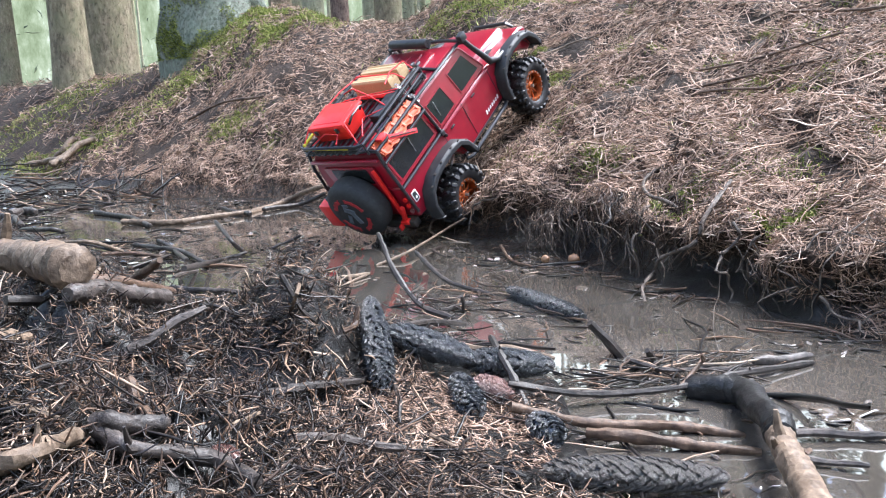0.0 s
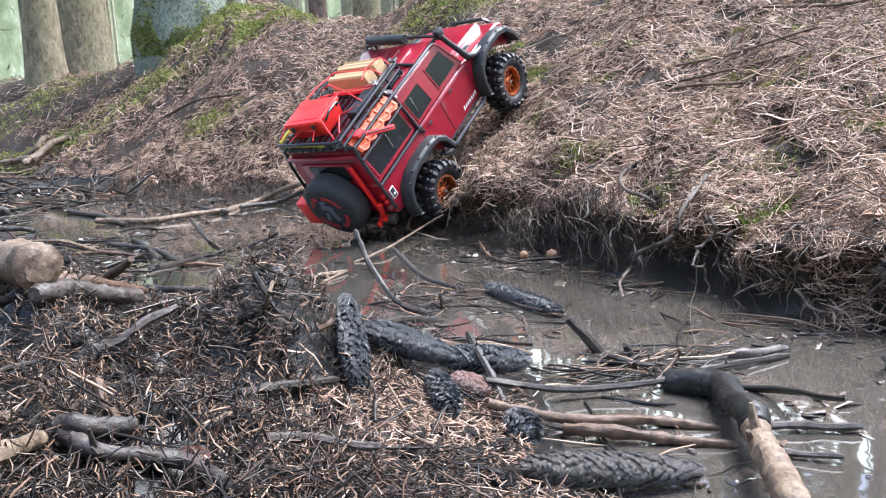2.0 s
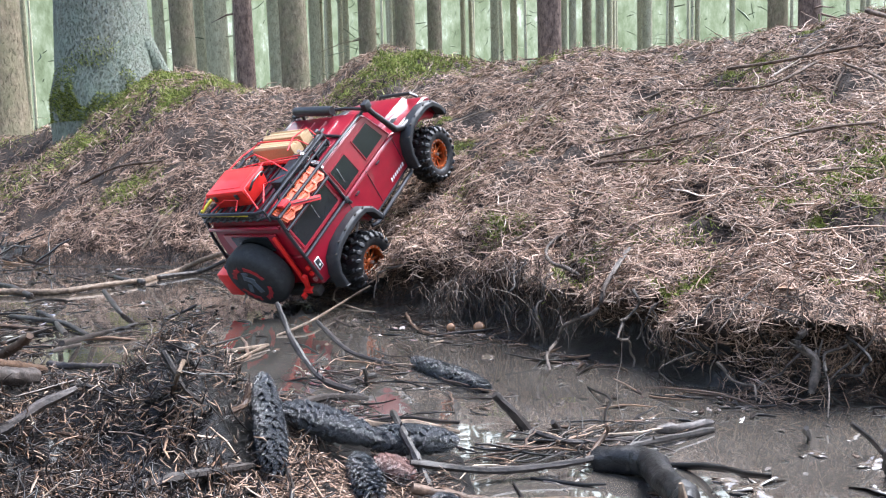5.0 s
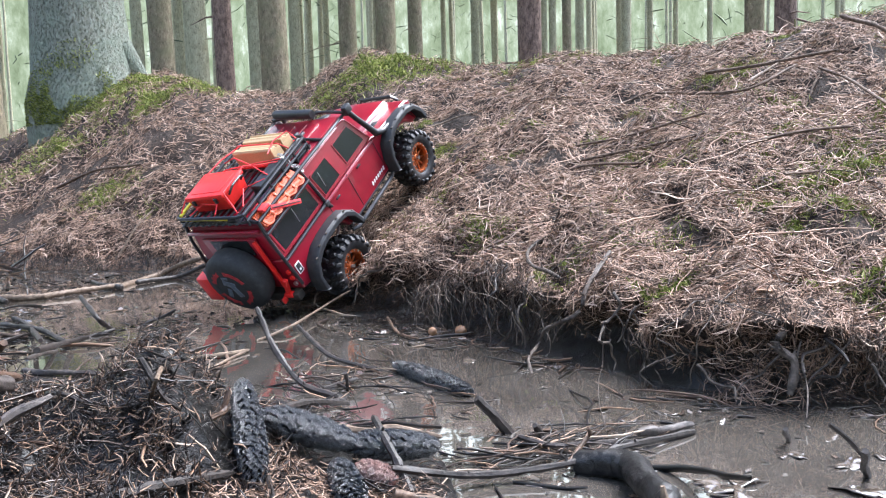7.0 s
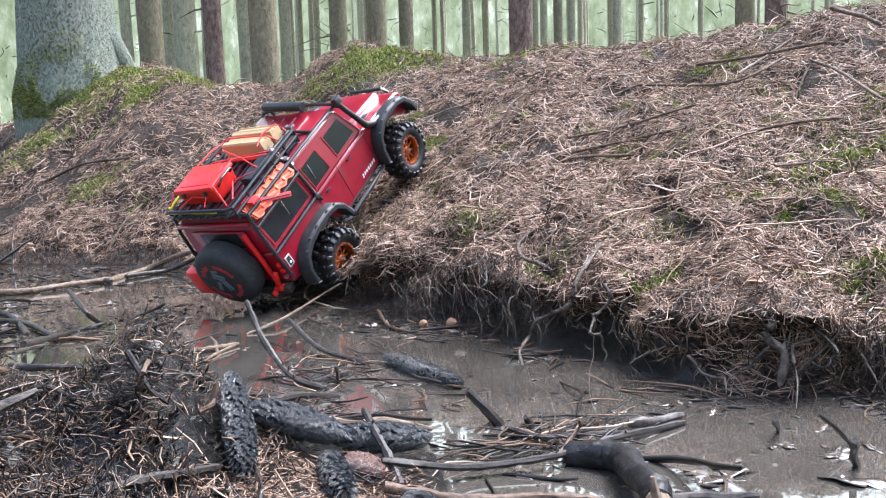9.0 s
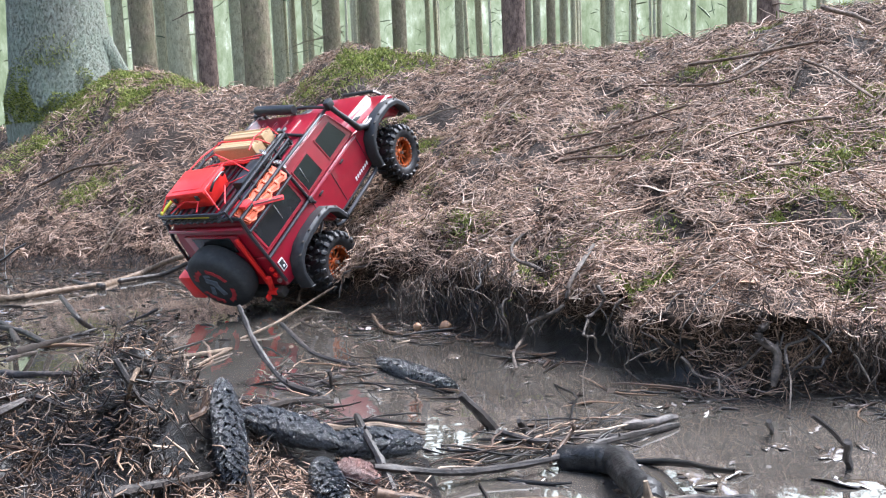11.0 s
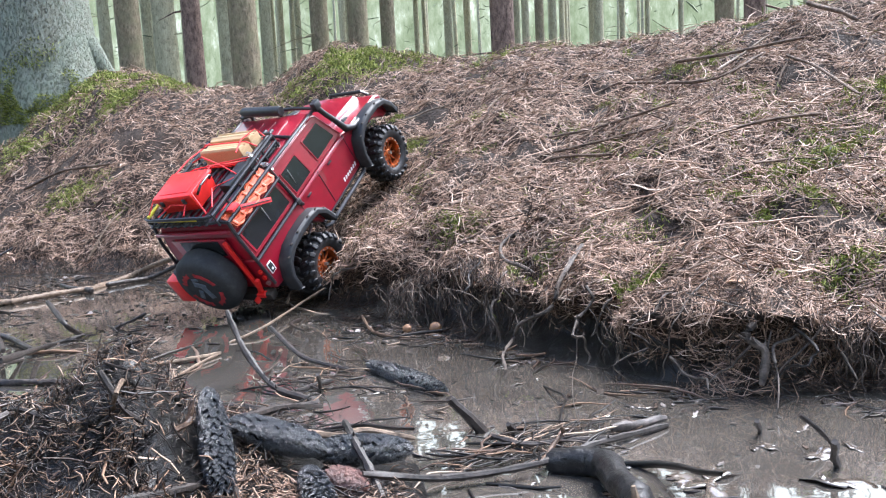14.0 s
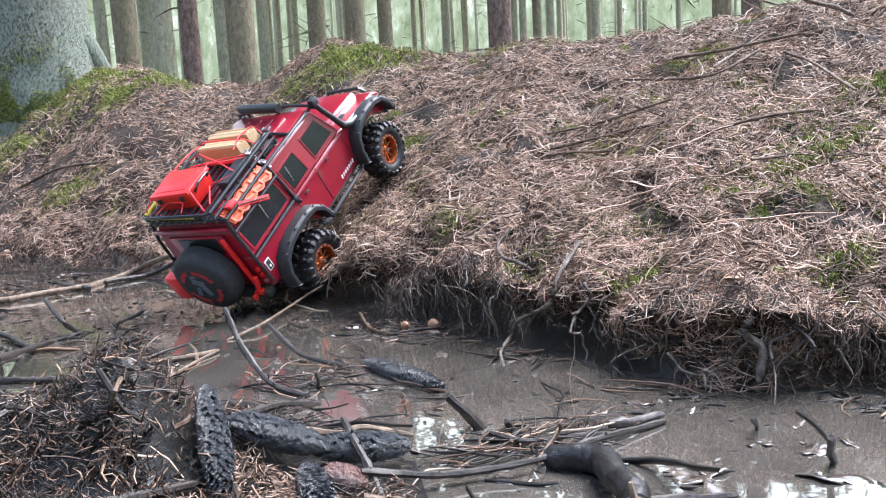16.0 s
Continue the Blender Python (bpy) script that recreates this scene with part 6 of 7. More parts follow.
stick([(0.314, 0.723, 0.006), (0.373, 0.735, 0.005)], 0.0045, M_STICK_GREY, "wet grey splinter floating on the water", 0.80, 0)
stick([(0.228, 0.656, 0.008), (0.247, 0.681, 0.013), (0.259, 0.69, 0.02), (0.253, 0.678, 0.03)], 0.0020, M_STICK_BROWN, "curled brown tendril over the water", 0.80, 0)
stick([(0.088, 0.592, 0.025), (0.149, 0.6, 0.008), (0.209, 0.594, 0.004), (0.254, 0.586, 0.0)], 0.0043, M_STICK_BROWN, "long brown straight stick at the water's edge", 0.80, 0)
stick([(0.141, 0.584, 0.008), (0.193, 0.568, 0.006), (0.254, 0.558, 0.0)], 0.0046, M_STICK_BROWN, "long brown straight stick at the water's edge", 0.80, 0)
stick([(0.239, 0.669, 0.003), (0.272, 0.632, 0.015), (0.263, 0.574, 0.02), (0.255, 0.536, 0.021)], 0.0108, M_STICK_BURNT, "thick branch with a black wet broken end", 0.90, 0)
stick([(0.259, 0.55, 0.019), (0.245, 0.489, 0.024), (0.229, 0.425, 0.029)], 0.0086, M_STICK_TAN, "thick branch stem with peeling tan bark", 1.00, 2)
stick([(0.081, 0.707, 0.043), (0.091, 0.664, 0.034), (0.104, 0.619, 0.01)], 0.0030, M_STICK_DARK, "dark twig standing against the cones", 1.20, 3)
stick([(-0.073, 0.618, 0.122), (-0.061, 0.611, 0.1), (-0.05, 0.617, 0.085)], 0.0022, M_STICK_DARK, "dark wet stick lying in the mud", 0.80, 2)
stick([(-0.138, 1.017, 0.046), (-0.062, 0.62, 0.113), (-0.068, 0.617, 0.096)], 0.0019, M_STICK_TAN, "pale peeled stick lying in the litter", 0.80, 0)
stick([(-0.107, 0.923, 0.027), (-0.112, 1.075, 0.004), (-0.076, 1.171, 0.004)], 0.0027, M_STICK_TAN, "pale peeled stick lying in the litter", 0.80, 0)
stick([(0.284, 0.577, 0.005), (0.344, 0.569, 0.004)], 0.0036, M_STICK_GREY, "wet grey splinter floating on the water", 0.80, 0)
stick([(0.26, 0.543, 0.004), (0.308, 0.527, 0.004)], 0.0029, M_STICK_GREY, "wet grey splinter floating on the water", 0.80, 0)
stick([(-0.031, 0.626, 0.076), (-0.024, 0.631, 0.079), (-0.022, 0.637, 0.091)], 0.0027, M_STICK_BROWN, "peeling bark strip on the cone", 0.80, 0)
stick([(-0.564, 1.151, 0.053), (-0.532, 1.155, 0.064), (-0.504, 1.157, 0.069)], 0.0033, M_STICK_TAN, "pale peeled stick lying in the litter", 0.80, 0)
stick([(-0.727, 1.62, 0.008), (-0.551, 1.455, 0.004), (-0.462, 1.443, -0.025)], 0.0037, M_STICK_DARK, "dark wet stick lying in the mud", 0.80, 0)
stick([(-0.473, 1.04, 0.063), (-0.457, 1.062, 0.064), (-0.442, 1.08, 0.07)], 0.0030, M_STICK_DARK, "dark wet stick lying in the mud", 0.80, 0)
stick([(-1.185, 2.166, 0.011), (-1.184, 2.234, 0.011), (-1.129, 2.187, 0.011)], 0.0111, M_STICK_GREY, "grey weathered stick lying in the litter", 0.80, 0)
stick([(-1.189, 2.133, 0.009), (-1.116, 2.062, 0.009), (-0.983, 1.866, 0.014)], 0.0086, M_STICK_DARK, "dark wet stick lying in the mud", 0.80, 0)
stick([(-0.602, 1.284, 0.055), (-0.489, 1.179, 0.068), (-0.448, 1.204, 0.049)], 0.0032, M_STICK_TAN, "pale peeled stick lying in the litter", 0.80, 0)
stick([(-0.944, 2.157, 0.007), (-0.802, 2.023, 0.007), (-0.654, 1.823, 0.007)], 0.0064, M_STICK_DARK, "dark wet stick lying in the mud", 0.80, 0)
stick([(-1.679, 3.347, 0.093), (-1.624, 3.459, 0.154), (-1.565, 3.535, 0.2)], 0.0171, M_STICK_TAN, "pale peeled stick lying in the litter", 0.80, 0)
stick([(-1.874, 3.51, 0.087), (-1.785, 3.514, 0.104), (-1.631, 3.355, 0.108)], 0.0145, M_STICK_TAN, "pale peeled stick lying in the litter", 0.80, 0)
stick([(-1.738, 3.507, 0.116), (-1.695, 3.528, 0.168), (-1.749, 3.708, 0.2)], 0.0149, M_STICK_TAN, "pale peeled stick lying in the litter", 0.80, 0)
stick([(-0.554, 1.066, 0.083), (-0.582, 1.187, 0.057), (-0.511, 1.132, 0.055)], 0.0042, M_STICK_GREY, "grey weathered stick lying in the litter", 0.80, 0)
stick([(-0.347, 0.872, 0.07), (-0.399, 1.008, 0.055), (-0.397, 1.03, 0.061)], 0.0035, M_STICK_TAN, "pale peeled stick lying in the litter", 0.80, 0)
stick([(-0.324, 0.734, 0.1), (-0.33, 0.801, 0.094), (-0.302, 0.802, 0.097)], 0.0036, M_STICK_DARK, "dark wet stick lying in the mud", 0.80, 0)
stick([(-0.549, 1.591, 0.005), (-0.473, 1.471, 0.005), (-0.28, 0.998, 0.067)], 0.0042, M_STICK_DARK, "dark wet stick lying in the mud", 0.80, 0)
stick([(-0.593, 1.435, 0.007), (-0.527, 1.437, 0.005), (-0.446, 1.385, 0.004)], 0.0038, M_STICK_BROWN, "brown bark stick lying across the mud", 0.80, 0)
stick([(-0.748, 1.456, 0.054), (-0.642, 1.345, 0.069), (-0.609, 1.346, 0.062)], 0.0049, M_STICK_DARK, "dark wet stick lying in the mud", 0.80, 0)
stick([(-0.27, 1.077, 0.01), (-0.244, 1.084, 0.005), (-0.247, 1.186, -0.027)], 0.0038, M_STICK_DARK, "dark wet stick lying in the mud", 0.80, 0)
stick([(-0.349, 1.13, 0.02), (-0.36, 1.251, 0.004), (-0.416, 1.529, -0.048)], 0.0031, M_STICK_GREY, "grey weathered stick lying in the litter", 0.80, 0)
stick([(-0.182, 0.715, 0.078), (-0.135, 0.649, 0.093), (-0.115, 0.639, 0.089)], 0.0020, M_STICK_DARK, "dark wet stick lying in the mud", 0.80, 0)
stick([(-0.265, 0.6, 0.116), (-0.254, 0.615, 0.11), (-0.245, 0.629, 0.116)], 0.0045, M_STICK_DARK, "dark wet stick lying in the mud", 0.80, 0)
stick([(0.004, 0.622, 0.034), (0.012, 0.566, 0.042), (0.013, 0.548, 0.035)], 0.0016, M_STICK_DARK, "dark wet stick lying in the mud", 0.80, 0)
stick([(-0.046, 0.58, 0.056), (-0.037, 0.589, 0.047), (-0.025, 0.568, 0.048)], 0.0016, M_STICK_BROWN, "brown bark stick lying across the mud", 0.80, 0)
stick([(0.032, 0.545, 0.027), (0.045, 0.541, 0.022), (0.057, 0.527, 0.02)], 0.0015, M_STICK_TAN, "pale peeled stick lying in the litter", 0.80, 0)
stick([(0.06, 0.509, 0.022), (0.076, 0.498, 0.025), (0.089, 0.491, 0.023)], 0.0018, M_STICK_DARK, "dark wet stick lying in the mud", 0.80, 0)
stick([(-0.009, 0.511, 0.03), (0.002, 0.518, 0.021), (0.012, 0.501, 0.024)], 0.0014, M_STICK_TAN, "pale peeled stick lying in the litter", 0.80, 0)
stick([(-0.148, 0.588, 0.057), (-0.135, 0.591, 0.054), (-0.116, 0.573, 0.057)], 0.0016, M_STICK_TAN, "pale peeled stick lying in the litter", 0.80, 0)
stick([(-0.164, 0.441, 0.113), (-0.161, 0.462, 0.111), (-0.154, 0.472, 0.11)], 0.0015, M_STICK_DARK, "dark wet stick lying in the mud", 0.80, 0)
stick([(-0.071, 1.262, -0.0), (-0.025, 1.312, 0.01), (0.025, 1.459, 0.015), (0.079, 1.474, 0.043)], 0.0023, M_STICK_TAN, "thin pale forked twig over the water", 0.80, 0)
stick([(0.009, 1.497, 0.015), (0.016, 1.538, 0.03), (0.045, 1.519, 0.045)], 0.0022, M_STICK_TAN, "thin pale forked twig over the water", 0.80, 0)
stick([(-0.751, 1.889, 0.008), (-0.604, 1.871, 0.008), (-0.467, 2.007, 0.008)], 0.0074, M_STICK_TAN, "long pale branch floating at the far edge", 0.80, 0)
stick([(-0.477, 2.021, -0.0), (-0.427, 2.214, 0.01), (-0.292, 2.127, 0.058)], 0.0079, M_STICK_TAN, "pale branch leaning on the far bank", 0.80, 0)
stick([(-0.401, 1.511, 0.05), (-0.333, 1.374, 0.03), (-0.334, 1.454, -0.004)], 0.0043, M_STICK_DARK, "dark crooked twig standing in the water", 0.80, 2)
stick([(-0.274, 0.97, 0.063), (-0.353, 1.323, 0.005), (-0.316, 1.407, 0.005)], 0.0041, M_STICK_DARK, "dark wet stick lying in the mud", 0.80, 0)
stick([(-0.581, 1.552, 0.005), (-0.44, 1.426, 0.006), (-0.352, 1.296, 0.006)], 0.0049, M_STICK_DARK, "dark wet stick lying in the mud", 0.80, 0)
stick([(-0.233, 1.484, 0.02), (-0.286, 1.46, -0.0)], 0.0032, M_STICK_DARK, "dark wet stick lying in the mud", 0.80, 0)
stick([(-0.188, 1.149, 0.004), (-0.115, 1.155, 0.004), (-0.073, 1.186, 0.004)], 0.0033, M_STICK_TAN, "thin pale strip of bark afloat", 0.80, 0)
stick([(-0.448, 2.062, 0.007), (-0.37, 2.147, 0.007), (-0.29, 2.125, 0.036)], 0.0062, M_STICK_DARK, "dark wet stick lying in the mud", 0.80, 0)
stick([(-0.455, 1.963, 0.007), (-0.57, 2.109, 0.007)], 0.0061, M_STICK_DARK, "dark wet stick lying in the mud", 0.80, 0)
stick([(0.445, 0.647, 0.029), (0.461, 0.645, 0.015), (0.474, 0.645, -0.0)], 0.0021, M_STICK_DARK, "dark twig stub standing in the water", 0.80, 0)
stick([(0.428, 0.584, 0.03), (0.451, 0.612, -0.004)], 0.0035, M_STICK_DARK, "dark twig stub standing in the water", 0.80, 0)
stick([(0.42, 0.668, 0.02), (0.442, 0.697, -0.004)], 0.0027, M_STICK_DARK, "dark twig stub standing in the water", 0.80, 0)
stick([(0.061, 0.935, 0.025), (0.064, 0.959, -0.004)], 0.0026, M_STICK_DARK, "dark twig stub standing in the water", 0.80, 0)
stick([(0.035, 0.951, 0.004), (0.077, 0.985, 0.004)], 0.0027, M_STICK_DARK, "dark wet stick lying in the mud", 0.80, 0)
stick([(0.083, 0.759, 0.015), (0.104, 0.766, 0.013), (0.144, 0.759, 0.004)], 0.0031, M_STICK_TAN, "pale peeled stick lying in the litter", 0.80, 0)
stick([(-0.031, 0.914, 0.005), (0.013, 0.889, 0.004), (0.059, 0.897, 0.004)], 0.0036, M_STICK_DARK, "dark wet stick lying in the mud", 0.80, 0)
stick([(0.134, 1.337, 0.012), (0.145, 1.242, 0.004), (0.17, 1.193, 0.004)], 0.0027, M_STICK_BROWN, "brown bark stick lying across the mud", 0.80, 0)
root([(0.419, 1.167, 0.151), (0.389, 1.241, 0.145), (0.347, 1.218, 0.126), (0.334, 1.130, 0.110), (0.354, 1.070, 0.099)], 0.0034, M_ROOT_BIG, "smooth grey root looping out of the bank", 0.75, 0)
root([(0.419, 1.066, 0.134), (0.363, 1.005, 0.091), (0.351, 0.998, 0.064), (0.327, 1.025, 0.046), (0.311, 1.039, 0.019), (0.276, 0.939, 0.008)], 0.0030, M_ROOT_BIG, "crooked grey root hanging down to the water", 0.70, 4)
root([(0.429, 0.840, 0.033), (0.435, 0.828, 0.021), (0.447, 0.811, 0.015), (0.441, 0.782, 0.011)], 0.0020, M_ROOT_BIG, "crooked pale root at the water's edge", 0.60, 2)
root([(0.494, 0.784, 0.074), (0.495, 0.775, 0.050), (0.488, 0.765, 0.017)], 0.0044, M_ROOT_BIG, "thick brown root stump under the turf", 0.90, 2)
root([(0.549, 0.758, 0.073), (0.525, 0.761, 0.046), (0.498, 0.764, 0.019)], 0.0013, M_ROOT_BIG, "pale straight root over the bank face", 0.60, 0)
root([(0.488, 0.781, 0.055), (0.471, 0.789, 0.031), (0.443, 0.787, 0.016)], 0.0012, M_ROOT_BIG, "pale straight root over the bank face", 0.60, 0)
root([(0.506, 0.777, 0.066), (0.504, 0.767, 0.034), (0.476, 0.722, 0.008)], 0.0010, M_ROOT_BIG, "thin pale root hanging over the bank", 0.70, 0)
root([(0.403, 0.928, 0.084), (0.389, 0.930, 0.065), (0.377, 0.932, 0.041)], 0.0016, M_ROOT_BIG, "crooked root hanging from the turf", 0.60, 2)
root([(0.373, 0.957, 0.061), (0.361, 0.938, 0.014), (0.309, 0.805, 0.008), (0.286, 0.724, 0.009)], 0.0005, M_ROOT_BIG, "hair-thin root hanging down to the water", 0.70, 0)
root([(0.559, 0.746, 0.047), (0.566, 0.733, 0.023)], 0.0015, M_ROOT_BIG, "pale root under the turf", 0.60, 0)
root([(0.107, 1.423, 0.077), (0.092, 1.443, 0.055), (0.084, 1.429, 0.027)], 0.0020, M_ROOT_BIG, "pale root at the torn turf edge", 0.60, 0)
root([(0.108, 1.425, 0.079), (0.154, 1.369, 0.098), (0.218, 1.340, 0.119)], 0.0019, M_ROOT_BIG, "pale root at the torn turf edge", 0.60, 0)
stick([(0.293, 1.344, 0.187), (0.390, 1.484, 0.202), (0.528, 1.532, 0.256), (0.598, 1.369, 0.257)], 0.0032, M_STICK_DRY, "long dead twig on the needle slope", 0.80, 0)
stick([(0.505, 1.550, 0.264), (0.611, 1.508, 0.282), (0.708, 1.355, 0.308), (0.767, 1.347, 0.326)], 0.0031, M_STICK_DRY, "long dead twig on the needle slope", 0.80, 0)
stick([(0.549, 1.596, 0.300), (0.641, 1.553, 0.316), (0.751, 1.438, 0.349)], 0.0029, M_STICK_DRY, "long dead twig on the needle slope", 0.80, 0)
stick([(0.907, 1.740, 0.465), (0.983, 1.614, 0.467), (1.069, 1.514, 0.476)], 0.0038, M_STICK_DRY, "long dead twig on the needle slope", 0.80, 0)
stick([(0.898, 1.545, 0.419), (0.982, 1.592, 0.459), (1.056, 1.605, 0.499)], 0.0029, M_STICK_TAN, "pale straight twig on the needle slope", 0.80, 0)
stick([(0.711, 1.248, 0.278), (0.812, 1.251, 0.299), (0.903, 1.237, 0.305)], 0.0032, M_STICK_DRY, "dry brown branch on the needle slope", 0.80, 0)
stick([(1.020, 1.496, 0.439), (1.027, 1.421, 0.406), (0.967, 1.231, 0.336)], 0.0030, M_STICK_DRY, "dry brown branch on the needle slope", 0.80, 0)
stick([(0.788, 1.748, 0.422), (0.854, 1.501, 0.397), (1.000, 1.541, 0.452)], 0.0032, M_STICK_DRY, "long dead twig on the needle slope", 0.80, 0)
stick([(0.433, 1.818, 0.338), (0.547, 1.913, 0.424), (0.607, 1.810, 0.425)], 0.0034, M_STICK_TAN, "pale straight twig on the needle slope", 0.80, 0)
stick([(0.459, 1.476, 0.210), (0.460, 1.270, 0.201), (0.485, 1.250, 0.192)], 0.0030, M_STICK_DRY, "long dead twig on the needle slope", 0.80, 0)
stick([(0.215, 1.890, 0.293), (0.356, 2.005, 0.350), (0.443, 1.995, 0.383)], 0.0027, M_STICK_DRY, "long dead twig on the needle slope", 0.80, 0)
stick([(-0.984, 3.121, 0.261), (-0.765, 2.873, 0.314), (-0.588, 2.768, 0.327)], 0.0055, M_STICK_DRY, "long dead twig on the needle slope", 0.80, 0)
stick([(-0.585, 2.427, 0.049), (-0.542, 2.466, 0.129), (-0.501, 2.511, 0.177)], 0.0034, M_STICK_TAN, "pale straight twig on the needle slope", 0.80, 0)
stick([(1.185, 1.659, 0.576), (1.191, 1.576, 0.541), (1.206, 1.531, 0.514)], 0.0053, M_STICK_DRY, "dry brown branch on the needle slope", 0.80, 0)
stick([(0.448, 0.907, 0.099), (0.514, 0.902, 0.123), (0.618, 0.931, 0.121)], 0.0017, M_STICK_DRY, "long dead twig on the needle slope", 0.80, 0)
stick([(0.544, 0.802, 0.087), (0.633, 0.870, 0.079), (0.675, 0.863, 0.088)], 0.0022, M_STICK_DRY, "long dead twig on the needle slope", 0.80, 0)
stick([(0.486, 1.263, 0.201), (0.562, 1.179, 0.209), (0.606, 1.141, 0.200)], 0.0022, M_STICK_DRY, "long dead twig on the needle slope", 0.80, 0)
stick([(0.287, 1.252, 0.129), (0.335, 1.260, 0.149), (0.409, 1.323, 0.175)], 0.0022, M_STICK_DRY, "long dead twig on the needle slope", 0.80, 0)
stick([(0.484, 1.103, 0.149), (0.551, 1.102, 0.162), (0.582, 1.022, 0.158)], 0.0018, M_STICK_TAN, "pale straight twig on the needle slope", 0.80, 0)
stick([(0.727, 1.150, 0.230), (0.807, 1.171, 0.236), (0.893, 1.171, 0.260)], 0.0024, M_STICK_DRY, "long dead twig on the needle slope", 0.80, 0)
def on_slope(line):
    """A line over the bank's surface through a few places."""
    out = []
    for (ax_, ay_), (bx_, by_) in zip(line, line[1:]):
        out += [(ax_ + (bx_ - ax_) * k / 4, ay_ + (by_ - ay_) * k / 4) for k in range(4)]
    return [(a, b, float(surf(a, b)) + 0.008) for a, b in out + [line[-1]]]


stick(on_slope([(0.302, 2.016), (0.464, 2.047), (0.64, 2.086)]), 0.0024, M_STICK_TAN, "long pale dead twig lying on the needle slope", 0.55, 2)
stick(on_slope([(0.426, 1.726), (0.5, 1.68), (0.615, 1.703)]), 0.0022, M_STICK_DRY, "long thin dry branch lying over the needle slope", 0.55, 3)
stick(on_slope([(0.346, 1.49), (0.445, 1.5), (0.595, 1.583)]), 0.0020, M_STICK_DRY, "long thin dry branch lying over the needle slope", 0.55, 4)
stick(on_slope([(0.604, 1.554), (0.66, 1.42), (0.736, 1.298)]), 0.0021, M_STICK_DRY, "long thin dry branch lying over the needle slope", 0.55, 2)
stick(on_slope([(0.618, 1.302), (0.719, 1.3), (0.866, 1.335)]), 0.0020, M_STICK_TAN, "long pale dead twig lying on the needle slope", 0.55, 3)
stick(on_slope([(0.943, 1.668), (1.027, 1.6), (1.134, 1.573)]), 0.0023, M_STICK_DRY, "long thin dry branch lying over the needle slope", 0.55, 4)
stick(on_slope([(0.69, 1.758), (0.871, 1.8), (1.037, 1.835)]), 0.0023, M_STICK_DRY, "long thin dry branch lying over the needle slope", 0.55, 2)
stick(on_slope([(0.981, 1.482), (1.05, 1.53), (1.109, 1.577)]), 0.0022, M_STICK_DRY, "long thin dry branch lying over the needle slope", 0.55, 3)
stick(on_slope([(0.523, 1.245), (0.595, 1.235), (0.675, 1.279)]), 0.0019, M_STICK_TAN, "long pale dead twig lying on the needle slope", 0.55, 4)
stick(on_slope([(-0.56, 2.618), (-0.45, 2.68), (-0.285, 2.685)]), 0.0028, M_STICK_DRY, "long thin dry branch lying over the needle slope", 0.55, 2)
stick(on_slope([(-0.659, 2.658), (-0.488, 2.61), (-0.356, 2.609)]), 0.0029, M_STICK_DRY, "long thin dry branch lying over the needle slope", 0.55, 3)
stick(on_slope([(0.568, 0.925), (0.643, 0.928), (0.72, 0.921)]), 0.0017, M_STICK_DRY, "long thin dry branch lying over the needle slope", 0.55, 4)
stick(on_slope([(0.329, 1.289), (0.408, 1.301), (0.525, 1.25)]), 0.0019, M_STICK_TAN, "long pale dead twig lying on the needle slope", 0.55, 2)
stick(on_slope([(0.536, 1.095), (0.595, 1.049), (0.638, 0.976)]), 0.0018, M_STICK_DRY, "long thin dry branch lying over the needle slope", 0.55, 3)
stick(on_slope([(0.837, 1.219), (0.949, 1.234)]), 0.0020, M_STICK_DRY, "long thin dry branch lying over the needle slope", 0.55, 4)
stick(on_slope([(0.686, 1.025), (0.795, 1.09), (0.854, 1.088)]), 0.0018, M_STICK_DRY, "long thin dry branch lying over the needle slope", 0.55, 2)
stick(on_slope([(-1.235, 3.471), (-1.09, 3.446), (-0.888, 3.294)]), 0.0036, M_STICK_TAN, "long pale dead twig lying on the needle slope", 0.55, 3)
spruce_cone((-0.002, 0.608, 0.036), (-0.017, 0.674, 0.090), 0.0120, M_CONE_BLACK, "black wet spruce cone standing in the mud")
spruce_cone((-0.002, 0.690, 0.055), (0.068, 0.671, 0.034), 0.0133, M_CONE_BLACK, "black wet spruce cone lying at the edge")
spruce_cone((0.061, 0.675, 0.033), (0.134, 0.690, 0.021), 0.0130, M_CONE_BLACK, "black wet spruce cone lying at the edge")
spruce_cone((0.063, 0.584, 0.025), (0.051, 0.661, 0.024), 0.0123, M_CONE_BLACK, "small blackish spruce cone in the needles")
spruce_cone((0.068, 0.652, 0.021), (0.094, 0.630, 0.018), 0.0109, M_CONE_RED, "small reddish brown spruce cone in the needles")
spruce_cone((0.116, 0.558, 0.016), (0.103, 0.587, 0.018), 0.0122, M_CONE_BLACK, "small blackish spruce cone in the needles")
spruce_cone((0.103, 0.505, 0.019), (0.214, 0.509, 0.009), 0.0112, M_CONE_GREY, "long grey-brown spruce cone at the water's edge")
spruce_cone((0.193, 0.891, 0.006), (0.121, 1.034, 0.007), 0.0118, M_CONE_BLACK, "long wet spruce cone floating on the water")
spruce_cone((-0.082, 0.464, 0.058), (-0.064, 0.451, 0.058), 0.0065, M_CONE_RED, "small reddish brown spruce cone in the needles")

